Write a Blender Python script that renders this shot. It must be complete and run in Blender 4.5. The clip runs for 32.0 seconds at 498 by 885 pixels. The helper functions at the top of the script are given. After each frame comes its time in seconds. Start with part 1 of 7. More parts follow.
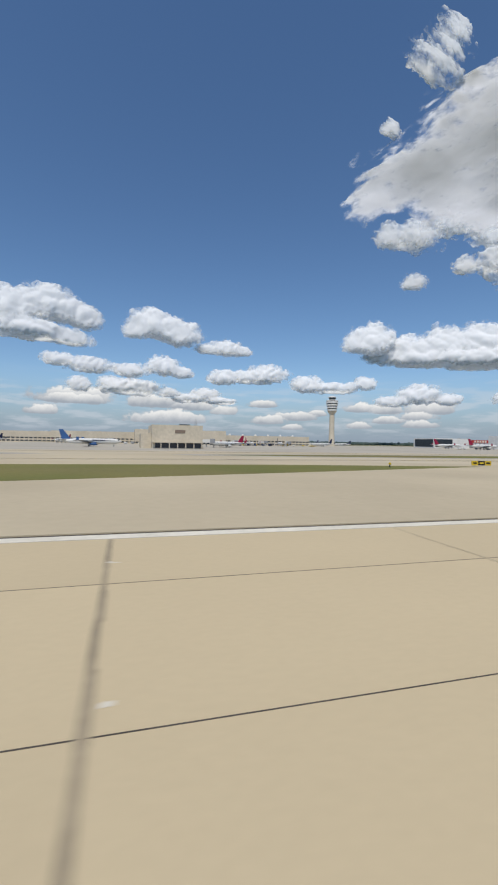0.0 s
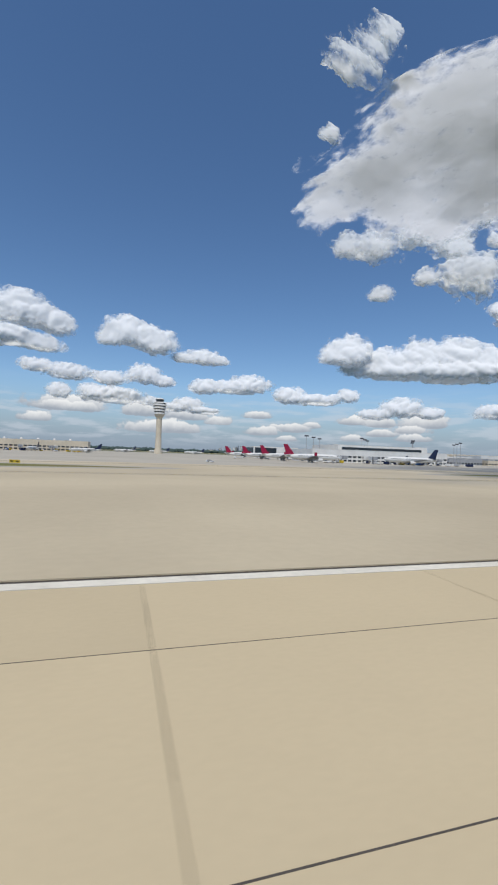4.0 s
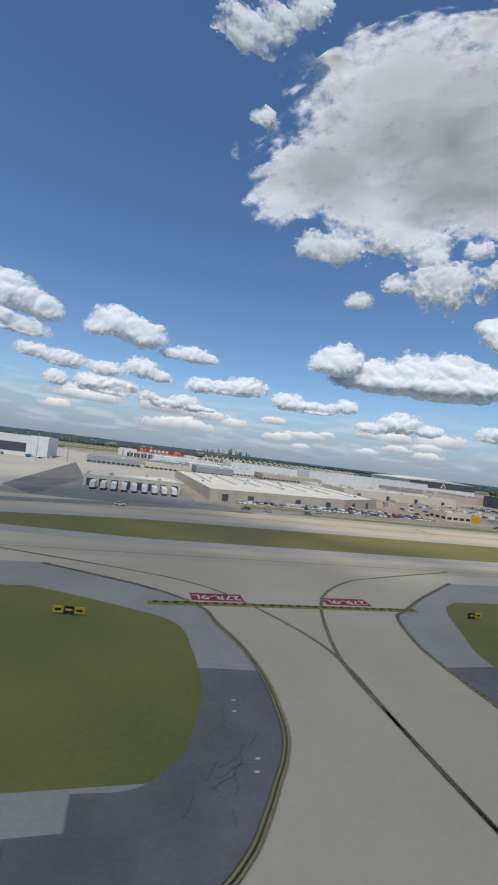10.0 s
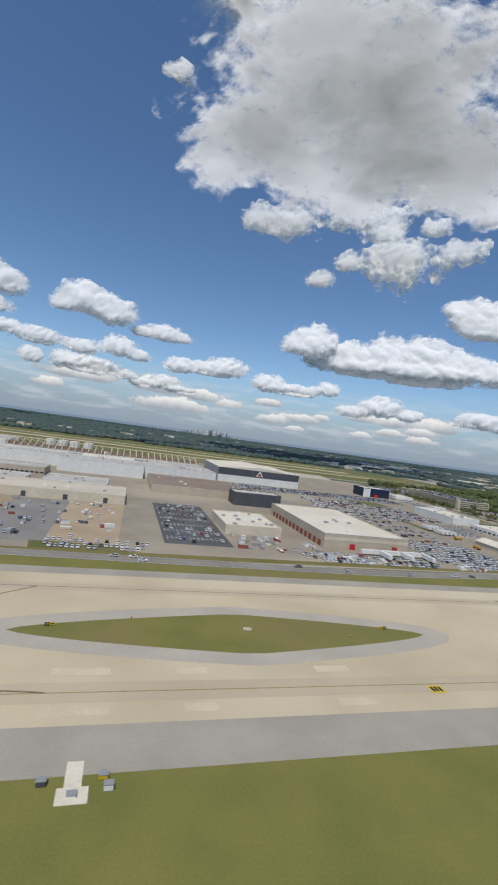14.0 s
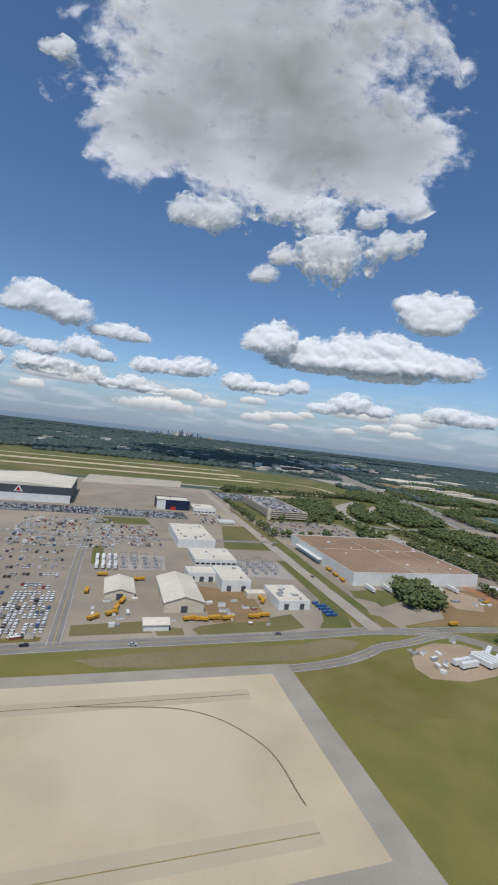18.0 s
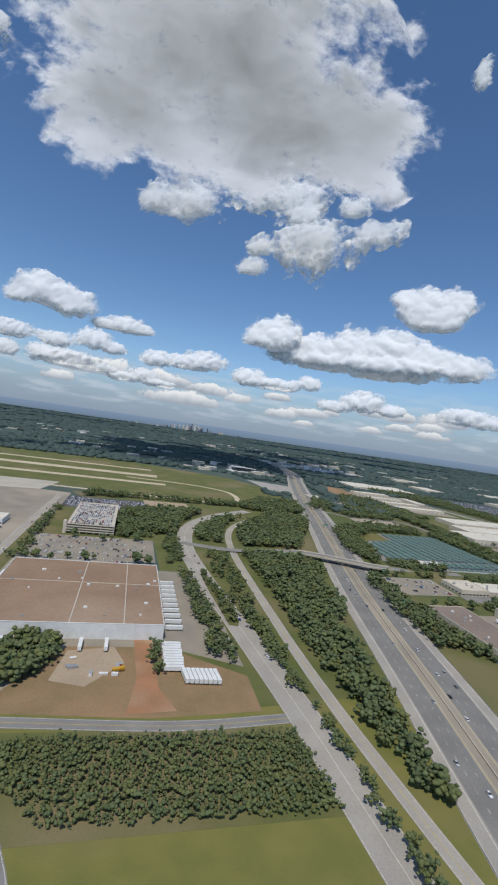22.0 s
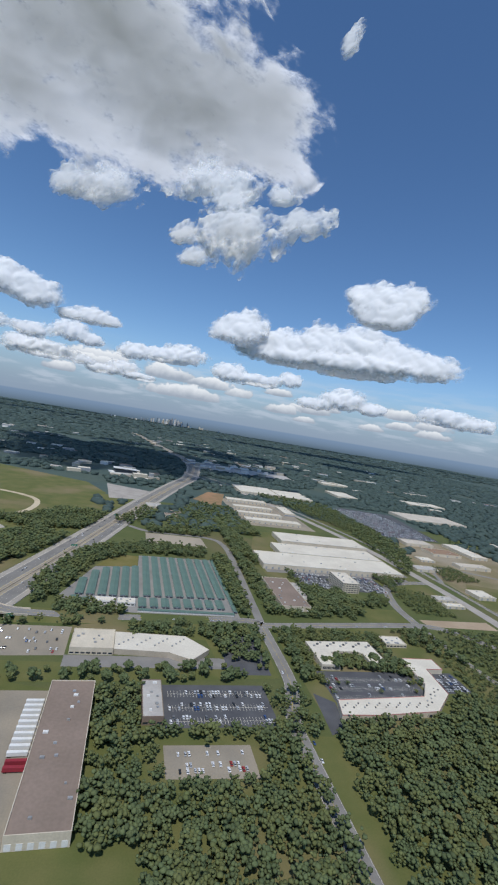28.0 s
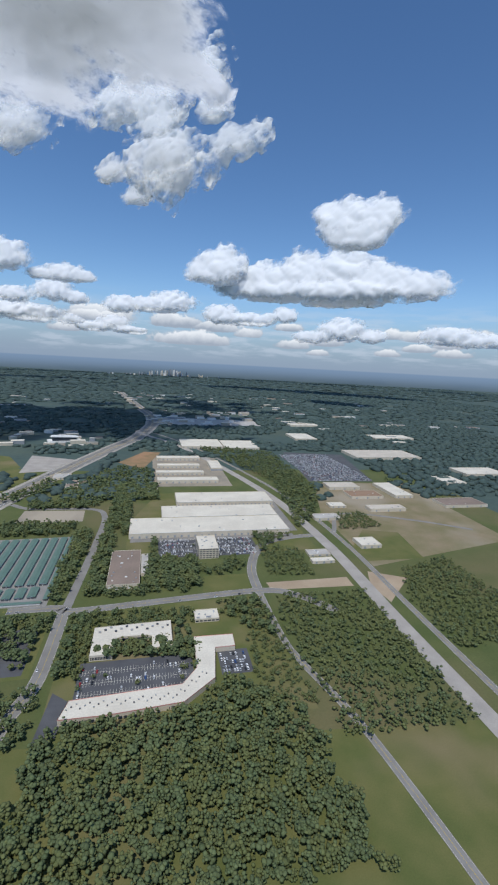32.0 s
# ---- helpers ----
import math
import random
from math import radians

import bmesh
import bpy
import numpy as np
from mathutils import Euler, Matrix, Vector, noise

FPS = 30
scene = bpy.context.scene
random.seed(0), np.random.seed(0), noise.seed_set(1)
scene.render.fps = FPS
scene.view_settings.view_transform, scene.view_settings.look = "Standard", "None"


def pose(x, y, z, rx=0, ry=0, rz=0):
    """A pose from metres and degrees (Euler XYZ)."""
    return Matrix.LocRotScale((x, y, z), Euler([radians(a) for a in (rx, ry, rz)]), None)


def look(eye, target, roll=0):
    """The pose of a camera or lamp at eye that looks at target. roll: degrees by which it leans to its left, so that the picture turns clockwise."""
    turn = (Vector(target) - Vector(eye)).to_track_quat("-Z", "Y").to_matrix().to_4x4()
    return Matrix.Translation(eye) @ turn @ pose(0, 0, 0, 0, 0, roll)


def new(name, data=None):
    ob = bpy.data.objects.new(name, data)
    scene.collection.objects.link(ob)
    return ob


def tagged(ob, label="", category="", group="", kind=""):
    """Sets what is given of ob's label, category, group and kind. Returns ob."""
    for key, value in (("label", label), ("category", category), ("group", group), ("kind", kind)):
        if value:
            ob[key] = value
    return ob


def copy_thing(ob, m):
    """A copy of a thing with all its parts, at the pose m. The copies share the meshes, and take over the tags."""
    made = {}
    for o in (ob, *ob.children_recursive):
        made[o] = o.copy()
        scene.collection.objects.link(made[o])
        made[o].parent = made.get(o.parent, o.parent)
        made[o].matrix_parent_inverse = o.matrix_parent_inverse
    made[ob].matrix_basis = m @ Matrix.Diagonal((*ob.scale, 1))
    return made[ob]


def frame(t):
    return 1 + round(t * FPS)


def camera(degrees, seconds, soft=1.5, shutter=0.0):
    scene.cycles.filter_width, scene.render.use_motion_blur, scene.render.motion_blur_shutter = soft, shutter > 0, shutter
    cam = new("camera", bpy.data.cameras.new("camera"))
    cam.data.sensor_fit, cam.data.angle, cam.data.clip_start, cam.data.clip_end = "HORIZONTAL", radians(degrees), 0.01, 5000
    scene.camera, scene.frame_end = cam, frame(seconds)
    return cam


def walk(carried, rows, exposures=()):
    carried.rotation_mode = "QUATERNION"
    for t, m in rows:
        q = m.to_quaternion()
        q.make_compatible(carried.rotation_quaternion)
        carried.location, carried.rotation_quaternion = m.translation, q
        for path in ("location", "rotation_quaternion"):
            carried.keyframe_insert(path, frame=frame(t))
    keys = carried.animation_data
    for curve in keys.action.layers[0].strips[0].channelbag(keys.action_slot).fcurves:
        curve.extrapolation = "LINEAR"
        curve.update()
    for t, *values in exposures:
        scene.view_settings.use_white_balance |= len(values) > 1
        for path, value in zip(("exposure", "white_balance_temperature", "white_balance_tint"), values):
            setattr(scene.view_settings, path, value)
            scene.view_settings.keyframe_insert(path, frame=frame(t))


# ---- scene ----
FOV = 59.34
cam = camera(FOV, 32.0, soft=2.1, shutter=0.1)
# seconds, east, north, height, heading (left of north), pitch, roll
ROWS = [
    (0, 89.5, -0.9, 4.74, -15.74, -0.07, 0.98),
    (1, 157.7, -0.3, 4.95, -16.39, -0.14, 1.86),
    (2, 227.2, 0.0, 5.15, -16.54, -0.02, 1.93),
    (3, 298.2, 0.1, 5.45, -16.49, 0.62, 1.98),
    (3.5, 334.4, 0.2, 5.75, -16.48, 1.08, 1.92),
    (5.5, 484.0, 0.6, 7.45, -16.58, 1.73, 3.24),
    (6, 522.3, 0.7, 7.95, -16.49, 1.76, 3.71),
    (7, 600.1, 0.5, 10.50, -16.16, 2.16, 4.34),
    (8, 679.3, -0.1, 14.40, -15.73, 2.40, 5.30),
    (9, 759.5, -1.0, 20.30, -14.97, 1.83, 6.38),
    (10, 840.2, -2.3, 27.40, -14.67, 1.76, 7.04),
    (11, 920.8, -3.9, 36.90, -15.33, 2.12, 7.72),
    (12, 1001.1, -5.5, 47.48, -15.81, 1.18, 8.02),
    (13, 1081.2, -7.0, 59.36, -15.88, -0.12, 7.90),
    (14, 1161.3, -8.3, 71.59, -15.74, -0.54, 7.89),
    (14.5, 1201.3, -8.8, 77.73, -15.56, -0.55, 7.58),
    (16.5, 1362.4, -9.8, 102.36, -15.89, -0.60, 7.22),
    (17, 1402.7, -9.7, 108.56, -16.45, -0.57, 7.12),
    (18, 1483.6, -9.5, 121.02, -17.67, -0.48, 6.67),
    (19, 1564.6, -9.0, 133.52, -17.41, -0.36, 7.12),
    (20, 1645.5, -8.3, 145.98, -16.12, -0.76, 8.34),
    (21, 1726.0, -7.4, 158.64, -15.18, -1.27, 8.65),
    (22, 1805.5, -6.2, 171.87, -14.70, -1.43, 8.21),
    (23, 1884.2, -4.9, 185.65, -14.71, -1.56, 7.98),
    (24, 1962.3, -3.6, 199.84, -14.76, -1.63, 8.51),
    (25, 2040.0, -2.5, 214.49, -14.99, -1.76, 9.74),
    (25.5, 2078.8, -2.1, 222.01, -15.13, -1.97, 10.05),
    (27.5, 2232.7, -1.3, 253.40, -14.84, -2.06, 10.06),
    (28, 2270.9, -1.3, 261.46, -14.73, -2.08, 9.46),
    (29, 2347.0, -1.7, 277.56, -14.58, -3.16, 7.71),
    (30, 2423.0, -2.5, 293.32, -14.10, -6.06, 5.77),
    (31, 2499.2, -3.6, 308.56, -13.38, -9.13, 4.03),
    (32, 2575.8, -5.0, 323.25, -13.18, -9.98, 3.01),
]


def view(x, y, z, yaw, pitch, roll):
    return pose(x, y, z, 90 + pitch, 0, yaw) @ pose(0, 0, 0, 0, 0, roll)


# the plan below is drawn in survey units; UNIT metres each
UNIT = 0.485
walk(cam, [(t, view(x * UNIT, y * UNIT, z * UNIT, *turn)) for t, x, y, z, *turn in ROWS], exposures=[(0.0, -0.06, 6400, 10), (6.5, -0.04, 6200, 10), (9.0, 0.0, 6200, 10), (12.0, -0.04, 6450, 10), (16.0, -0.06, 6350, 10), (21.0, -0.08, 6200, 10), (25.0, -0.1, 6050, 10), (32.0, -0.03, 5900, 10)])

# ---- light ----
SUN_EL, SUN_AZ = 61.0, 205.0  # azimuth clockwise from north
SUN_DIR = Vector((math.sin(radians(SUN_AZ)) * math.cos(radians(SUN_EL)),
                  math.cos(radians(SUN_AZ)) * math.cos(radians(SUN_EL)), math.sin(radians(SUN_EL))))
sun = bpy.data.lights.new("sun", "SUN")
sun.energy, sun.angle, sun.color = 3.25, radians(0.6), (1.0, 0.94, 0.84)
sun_ob = new("sun", sun)
sun_ob.matrix_world = look((0, 0, 3000), Vector((0, 0, 3000)) - SUN_DIR)

world = bpy.data.worlds.new("sky")
scene.world = world
world.use_nodes = True
WN, WL = world.node_tree.nodes, world.node_tree.links
WN.clear()


def wn(kind, **kw):
    n = WN.new(kind)
    for k, v in kw.items():
        if k == "op":
            n.operation = v
        elif k == "vals":
            for i, x in enumerate(v):
                if x is None:
                    continue
                if isinstance(x, (int, float)):
                    n.inputs[i].default_value = x
                else:
                    WL.new(x, n.inputs[i])
    return n


def wm(op, a, b=None, c=None, clamp=False):
    n = wn("ShaderNodeMath", op=op, vals=(a, b, c))
    n.use_clamp = clamp
    return n.outputs[0]


def wmix(fac, a, b):
    n = WN.new("ShaderNodeMix")
    n.data_type = "RGBA"
    for sock, v in ((n.inputs[0], fac), (n.inputs[6], a), (n.inputs[7], b)):
        if isinstance(v, (int, float)):
            sock.default_value = v
        elif isinstance(v, tuple):
            sock.default_value = (*v, 1)
        else:
            WL.new(v, sock)
    return n.outputs[2]


def wramp(v, a, b, c=0.0, d=1.0):
    n = WN.new("ShaderNodeMapRange")
    n.interpolation_type = "SMOOTHSTEP"
    WL.new(v, n.inputs[0])
    for i, x in enumerate((a, b, c, d)):
        n.inputs[1 + i].default_value = x
    return n.outputs[0]


def wnoise(scale, detail, vec, rough=0.55):
    n = WN.new("ShaderNodeTexNoise")
    n.inputs["Scale"].default_value, n.inputs["Detail"].default_value = scale, detail
    n.inputs["Roughness"].default_value = rough
    WL.new(vec, n.inputs["Vector"])
    return n.outputs[0]


sky = WN.new("ShaderNodeTexSky")
sky.sky_type, sky.sun_disc = "NISHITA", False
sky.sun_elevation, sky.sun_rotation = radians(SUN_EL), radians(SUN_AZ)
sky.altitude, sky.air_density, sky.dust_density, sky.ozone_density = 300, 1.0, 0.25, 3.2
gen = WN.new("ShaderNodeTexCoord").outputs["Generated"]
sep = WN.new("ShaderNodeSeparateXYZ")
WL.new(gen, sep.inputs[0])
DX, DY, DZ = sep.outputs
AZ = wm("MULTIPLY", wm("ARCTAN2", DX, DY), 57.2958)
EL = wm("MULTIPLY", wm("ARCSINE", DZ), 57.2958)
N1 = wnoise(20.0, 6.0, gen, 0.6)
N2 = wnoise(75.0, 5.0, gen, 0.65)
WARP = wm("ADD", wm("MULTIPLY", wm("SUBTRACT", N1, 0.5), 2.0), wm("MULTIPLY", wm("SUBTRACT", N2, 0.5), 0.6))
# faint cumulus low over the horizon: bearing, height of base, half width, height (degrees)
CLOUDS = [
    (-5.5, 4.77, 5.49, 2.01),
    (3.0, 4.59, 3.92, 1.78),
    (5.1, 2.51, 6.28, 1.42),
    (12.3, 3.71, 2.35, 1.3),
    (17.4, 4.71, 2.35, 0.95),
    (22.1, 3.11, 2.59, 1.18),
    (29.8, 2.08, 1.73, 0.83),
    (36.7, 3.21, 2.59, 1.07),
    (30.5, 4.2, 2.75, 1.07),
    (-9.7, 3.13, 1.96, 1.07),
    (9.1, 4.24, 3.53, 1.3),
    (38.0, 4.0, 3.53, 1.66),
    (18.2, 2.6, 2.75, 1.18),
    (33.3, 2.75, 2.35, 0.83),
    (37.1, 2.24, 2.35, 0.95),
    (21.2, 1.82, 1.57, 0.71),
    (12.6, 3.9, 2.0, 1.1),
    (20.6, 3.2, 2.0, 0.9),
    (-6.0, 4.6, 4.5, 1.2),
    (24.5, 3.6, 1.6, 0.8),
    (33.0, 4.0, 2.6, 1.2),
]
mask, shade = None, None
for az, el, w, h in CLOUDS:
    dx = wm("DIVIDE", wm("SUBTRACT", AZ, az), w)
    dy = wm("DIVIDE", wm("SUBTRACT", EL, el), h)
    below = wm("MULTIPLY", wm("MINIMUM", dy, 0.0), 4.0)
    dd = wm("ADD", wm("MULTIPLY", dx, dx), wm("ADD", wm("MULTIPLY", wm("MAXIMUM", dy, 0.0), wm("MAXIMUM", dy, 0.0)), wm("MULTIPLY", below, below)))
    d = wm("ADD", wm("SQRT", dd), wm("MULTIPLY", WARP, 0.85))
    m = wramp(d, 1.0, 0.74)
    s = wm("MULTIPLY", m, wm("ADD", 0.12, wm("MULTIPLY", wm("ADD", dy, wm("MULTIPLY", WARP, 0.45)), 1.25), clamp=True))
    mask = m if mask is None else wm("MAXIMUM", mask, m)
    shade = s if shade is None else wm("MAXIMUM", shade, s)
HAZE = wramp(EL, 9.0, 0.0)
hsv = WN.new("ShaderNodeHueSaturation")
hsv.inputs["Saturation"].default_value, hsv.inputs["Value"].default_value = 1.10, 1.32
WL.new(sky.outputs[0], hsv.inputs["Color"])
sky_col = wmix(wm("MULTIPLY", HAZE, 0.88), hsv.outputs[0], (2.7, 3.6, 4.9))
flat = WN.new("ShaderNodeMapping")
flat.inputs["Scale"].default_value = (1, 1, 6)
WL.new(gen, flat.inputs[0])
BAND = wm("MULTIPLY", wramp(wnoise(11.0, 6.0, flat.outputs[0]), 0.46, 0.64), wm("MULTIPLY", wramp(EL, 0.3, 2.0), wramp(EL, 9.0, 4.0)))
sky_col = wmix(wm("MULTIPLY", BAND, 0.45), sky_col, (7.6, 8.0, 8.6))
cloud_col = wmix(shade, (3.9, 4.2, 4.7), (12.0, 11.6, 10.9))
cloud_col = wmix(wm("MULTIPLY", HAZE, 0.32), cloud_col, (6.4, 6.9, 7.6))
sky_col = wmix(wm("MULTIPLY", mask, 0.90), sky_col, cloud_col)
# the wooded plain past the end of the ground, paling to painted haze at the horizon
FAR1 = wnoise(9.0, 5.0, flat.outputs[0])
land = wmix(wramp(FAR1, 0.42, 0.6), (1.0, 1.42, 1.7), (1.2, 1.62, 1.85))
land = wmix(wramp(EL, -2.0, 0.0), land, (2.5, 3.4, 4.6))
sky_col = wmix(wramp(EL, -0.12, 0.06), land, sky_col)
bg = WN.new("ShaderNodeBackground")
bg.inputs[1].default_value = 0.085
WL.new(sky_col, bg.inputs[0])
wout = WN.new("ShaderNodeOutputWorld")
WL.new(bg.outputs[0], wout.inputs[0])

# ---- materials ----
MATS = {}


def mat(name, base, other=None, scale=0.3, rough=0.85, metal=0.0, bump=0.0, fine=None, contrast=(0.35, 0.65), rand=0.0, third=None, grain_to=0.86, island=False):
    """A surface of two tones at one scale, a finer grain over it, and relief. scale: pattern cells per metre."""
    if name in MATS:
        return MATS[name]
    m = bpy.data.materials.new(name)
    m.use_nodes = True
    n, l = m.node_tree.nodes, m.node_tree.links
    p = n["Principled BSDF"]
    p.inputs["Roughness"].default_value, p.inputs["Metallic"].default_value = rough, metal
    p.inputs["Specular IOR Level"].default_value = 0.25
    co = n.new("ShaderNodeTexCoord").outputs["Object"]

    def noise_node(s, detail):
        t = n.new("ShaderNodeTexNoise")
        t.inputs["Scale"].default_value, t.inputs["Detail"].default_value = s, detail
        l.new(co, t.inputs["Vector"])
        return t.outputs[0]

    def ramp(v, a, b):
        r = n.new("ShaderNodeMapRange")
        l.new(v, r.inputs[0])
        r.inputs[1].default_value, r.inputs[2].default_value = a, b
        return r.outputs[0]

    def mix(f, a, b, kind="MIX"):
        x = n.new("ShaderNodeMix")
        x.data_type, x.blend_type = "RGBA", kind
        for sock, v in ((x.inputs[0], f), (x.inputs[6], a), (x.inputs[7], b)):
            if isinstance(v, (int, float)):
                sock.default_value = v
            elif isinstance(v, tuple):
                sock.default_value = (*v, 1)
            else:
                l.new(v, sock)
        return x.outputs[2]

    other = other or tuple(c * 0.8 for c in base)
    big = noise_node(scale, 5)
    col = mix(ramp(big, *contrast), base, other)
    if third:
        col = mix(ramp(noise_node(scale * 0.23, 3), 0.52, 0.68), col, third)
    grain = noise_node(fine or scale * 9, 3)
    col = mix(ramp(grain, 0.3, 0.7), col, mix(1.0, col, (grain_to,) * 3, "MULTIPLY"))
    if rand:
        info = n.new("ShaderNodeNewGeometry").outputs["Random Per Island"] if island else n.new("ShaderNodeObjectInfo").outputs["Random"]
        lo = mix(1.0, col, (1 - rand,) * 3, "MULTIPLY")
        col = mix(info, lo, col)
    l.new(col, p.inputs["Base Color"])
    if bump:
        b = n.new("ShaderNodeBump")
        b.inputs["Strength"].default_value, b.inputs["Distance"].default_value = 0.6, bump
        l.new(grain, b.inputs["Height"])
        l.new(b.outputs[0], p.inputs["Normal"])
    MATS[name] = m
    return m


CONCRETE = mat("runway_concrete", (0.59, 0.475, 0.296), (0.537, 0.432, 0.27), 0.05, 0.9, bump=0.003, fine=5.0, rand=0.07, grain_to=0.96)
TAXI = mat("taxiway_concrete", (0.55, 0.46, 0.31), (0.47, 0.39, 0.262), 0.03, 0.9, fine=1.2, third=(0.57, 0.49, 0.355), grain_to=0.95)
WORN_TAXI = mat("worn_concrete", (0.485, 0.41, 0.285), (0.44, 0.37, 0.26), 0.03, 0.9, fine=1.2, grain_to=0.95)
APRON = mat("apron_concrete", (0.50, 0.45, 0.36), (0.43, 0.385, 0.31), 0.02, 0.9, fine=0.6)
PATCH = mat("new_concrete", (0.70, 0.64, 0.52), (0.64, 0.58, 0.46), 0.1, 0.9)
PALE_SLAB = mat("pale_slab_concrete", (0.63, 0.545, 0.39), (0.56, 0.475, 0.335), 0.1, 0.9, fine=1.5)
SHOULDER = mat("shoulder_asphalt", (0.385, 0.352, 0.288), (0.325, 0.296, 0.242), 0.06, 0.9, fine=2.5, bump=0.004)
DARK = mat("dark_asphalt", (0.190, 0.180, 0.164), (0.140, 0.131, 0.118), 0.12, 0.9, fine=2.5, bump=0.004)
ASPHALT = mat("road_asphalt", (0.27, 0.255, 0.23), (0.22, 0.205, 0.185), 0.05, 0.9, fine=1.0)
HIGHWAY = mat("highway_concrete", (0.41, 0.37, 0.31), (0.35, 0.315, 0.265), 0.04, 0.9, fine=0.8)
LOT = mat("lot_asphalt", (0.115, 0.115, 0.118), (0.085, 0.085, 0.09), 0.05, 0.9, fine=0.9)
PALE_LOT = mat("pale_lot_concrete", (0.335, 0.285, 0.213), (0.265, 0.232, 0.180), 0.03, 0.9, fine=0.7, third=(0.40, 0.34, 0.255))
GRASS = mat("mown_grass", (0.160, 0.162, 0.042), (0.208, 0.188, 0.052), 0.05, 0.95, fine=1.6, third=(0.21, 0.172, 0.066), bump=0.03)
GREEN = mat("green_grass", (0.108, 0.124, 0.036), (0.152, 0.148, 0.050), 0.03, 0.95, fine=0.9, third=(0.21, 0.172, 0.085))
FIELD = mat("dry_grass", (0.21, 0.175, 0.065), (0.15, 0.14, 0.035), 0.03, 0.95, fine=0.9)
SOIL = mat("red_soil", (0.300, 0.195, 0.105), (0.235, 0.165, 0.080), 0.045, 0.95, fine=0.6, third=(0.38, 0.22, 0.12))
DUST = mat("tan_dirt", (0.44, 0.34, 0.23), (0.37, 0.28, 0.185), 0.03, 0.95, fine=0.5)
GRAVEL = mat("pale_gravel", (0.42, 0.38, 0.33), (0.34, 0.31, 0.27), 0.04, 0.95, fine=0.9)
# woodland green with the blue of distance haze painted in
LAND = mat("hazy_woodland_floor", (0.064, 0.095, 0.084), (0.080, 0.112, 0.092), 0.012, 0.95, fine=0.08, third=(0.092, 0.112, 0.082))
LEAF = mat("foliage", (0.112, 0.146, 0.060), (0.150, 0.180, 0.074), 0.12, 0.8, fine=0.9, rand=0.38, island=True)
LEAF_B = mat("foliage_olive", (0.132, 0.155, 0.054), (0.170, 0.185, 0.066), 0.12, 0.8, fine=0.9, rand=0.35, island=True)
# far tree green, tinted bluish to imitate haze
HAZY_WOOD = mat("hazy_wood", (0.060, 0.092, 0.082), (0.078, 0.110, 0.092), 0.02, 0.8, fine=0.2, rand=0.22, island=True)
RIM = mat("rim_asphalt", (0.46, 0.412, 0.338), (0.40, 0.36, 0.295), 0.05, 0.9, fine=1.5)
BARK = mat("bark", (0.10, 0.08, 0.06), None, 1.0)
WHITE_ROOF = mat("white_roof", (0.72, 0.66, 0.54), (0.64, 0.58, 0.47), 0.03, 0.8, fine=0.5)
GREY_ROOF = mat("grey_roof", (0.50, 0.47, 0.42), (0.42, 0.39, 0.35), 0.04, 0.85, fine=0.5)
TAN_ROOF = mat("tan_roof", (0.60, 0.53, 0.43), (0.53, 0.47, 0.38), 0.03, 0.85, fine=0.5)
BROWN_ROOF = mat("brown_roof", (0.325, 0.215, 0.137), (0.275, 0.180, 0.115), 0.03, 0.9, fine=0.4, third=(0.37, 0.265, 0.18))
TAUPE_ROOF = mat("taupe_roof", (0.275, 0.21, 0.165), (0.235, 0.18, 0.14), 0.03, 0.9, fine=0.4)
GREEN_ROOF = mat("green_metal_roof", (0.135, 0.205, 0.165), (0.11, 0.175, 0.14), 0.05, 0.6, fine=0.8)
WHITE = mat("white_paint", (0.78, 0.77, 0.73), (0.70, 0.69, 0.65), 0.15, 0.6)
CREAM = mat("cream_wall", (0.66, 0.58, 0.45), (0.58, 0.51, 0.39), 0.08, 0.8)
BEIGE = mat("beige_wall", (0.52, 0.45, 0.35), (0.45, 0.39, 0.30), 0.08, 0.8)
GREYW = mat("grey_cladding", (0.36, 0.37, 0.38), (0.31, 0.32, 0.33), 0.1, 0.6)
DARKW = mat("dark_cladding", (0.09, 0.095, 0.105), (0.075, 0.08, 0.09), 0.1, 0.6)
STEEL = mat("galvanised_steel", (0.46, 0.46, 0.45), (0.40, 0.40, 0.39), 0.5, 0.5, metal=0.5)
REDP = mat("red_paint", (0.50, 0.035, 0.03), (0.42, 0.03, 0.03), 0.3, 0.6)
BRICK = mat("red_cladding", (0.33, 0.10, 0.07), (0.27, 0.085, 0.06), 0.2, 0.8)
PINK = mat("salmon_fascia", (0.62, 0.30, 0.26), (0.55, 0.27, 0.235), 0.2, 0.8)
BLUEP = mat("blue_paint", (0.05, 0.13, 0.32), (0.045, 0.11, 0.27), 0.3, 0.6)
NAVY = mat("navy_paint", (0.02, 0.03, 0.075), None, 0.3, 0.5)
CRIMSON = mat("crimson_paint", (0.33, 0.015, 0.055), (0.27, 0.012, 0.045), 0.3, 0.5)
YELLOW = mat("yellow_paint", (0.66, 0.47, 0.03), (0.58, 0.41, 0.03), 0.8, 0.7)
WORN_YELLOW = mat("worn_yellow_paint", (0.50, 0.40, 0.17), (0.42, 0.34, 0.16), 0.9, 0.8)
ORANGE = mat("machine_yellow", (0.62, 0.33, 0.03), (0.54, 0.28, 0.03), 0.5, 0.6)
BLACK = mat("black_paint", (0.02, 0.02, 0.02), None, 0.8, 0.7)
SIGN_RED = mat("sign_red", (0.30, 0.03, 0.045), (0.25, 0.03, 0.04), 0.6, 0.7)
SIGN_GREEN = mat("sign_green", (0.02, 0.22, 0.14), None, 0.5, 0.6)
LINE = mat("road_line_white", (0.81, 0.745, 0.61), (0.71, 0.65, 0.53), 0.4, 0.8)
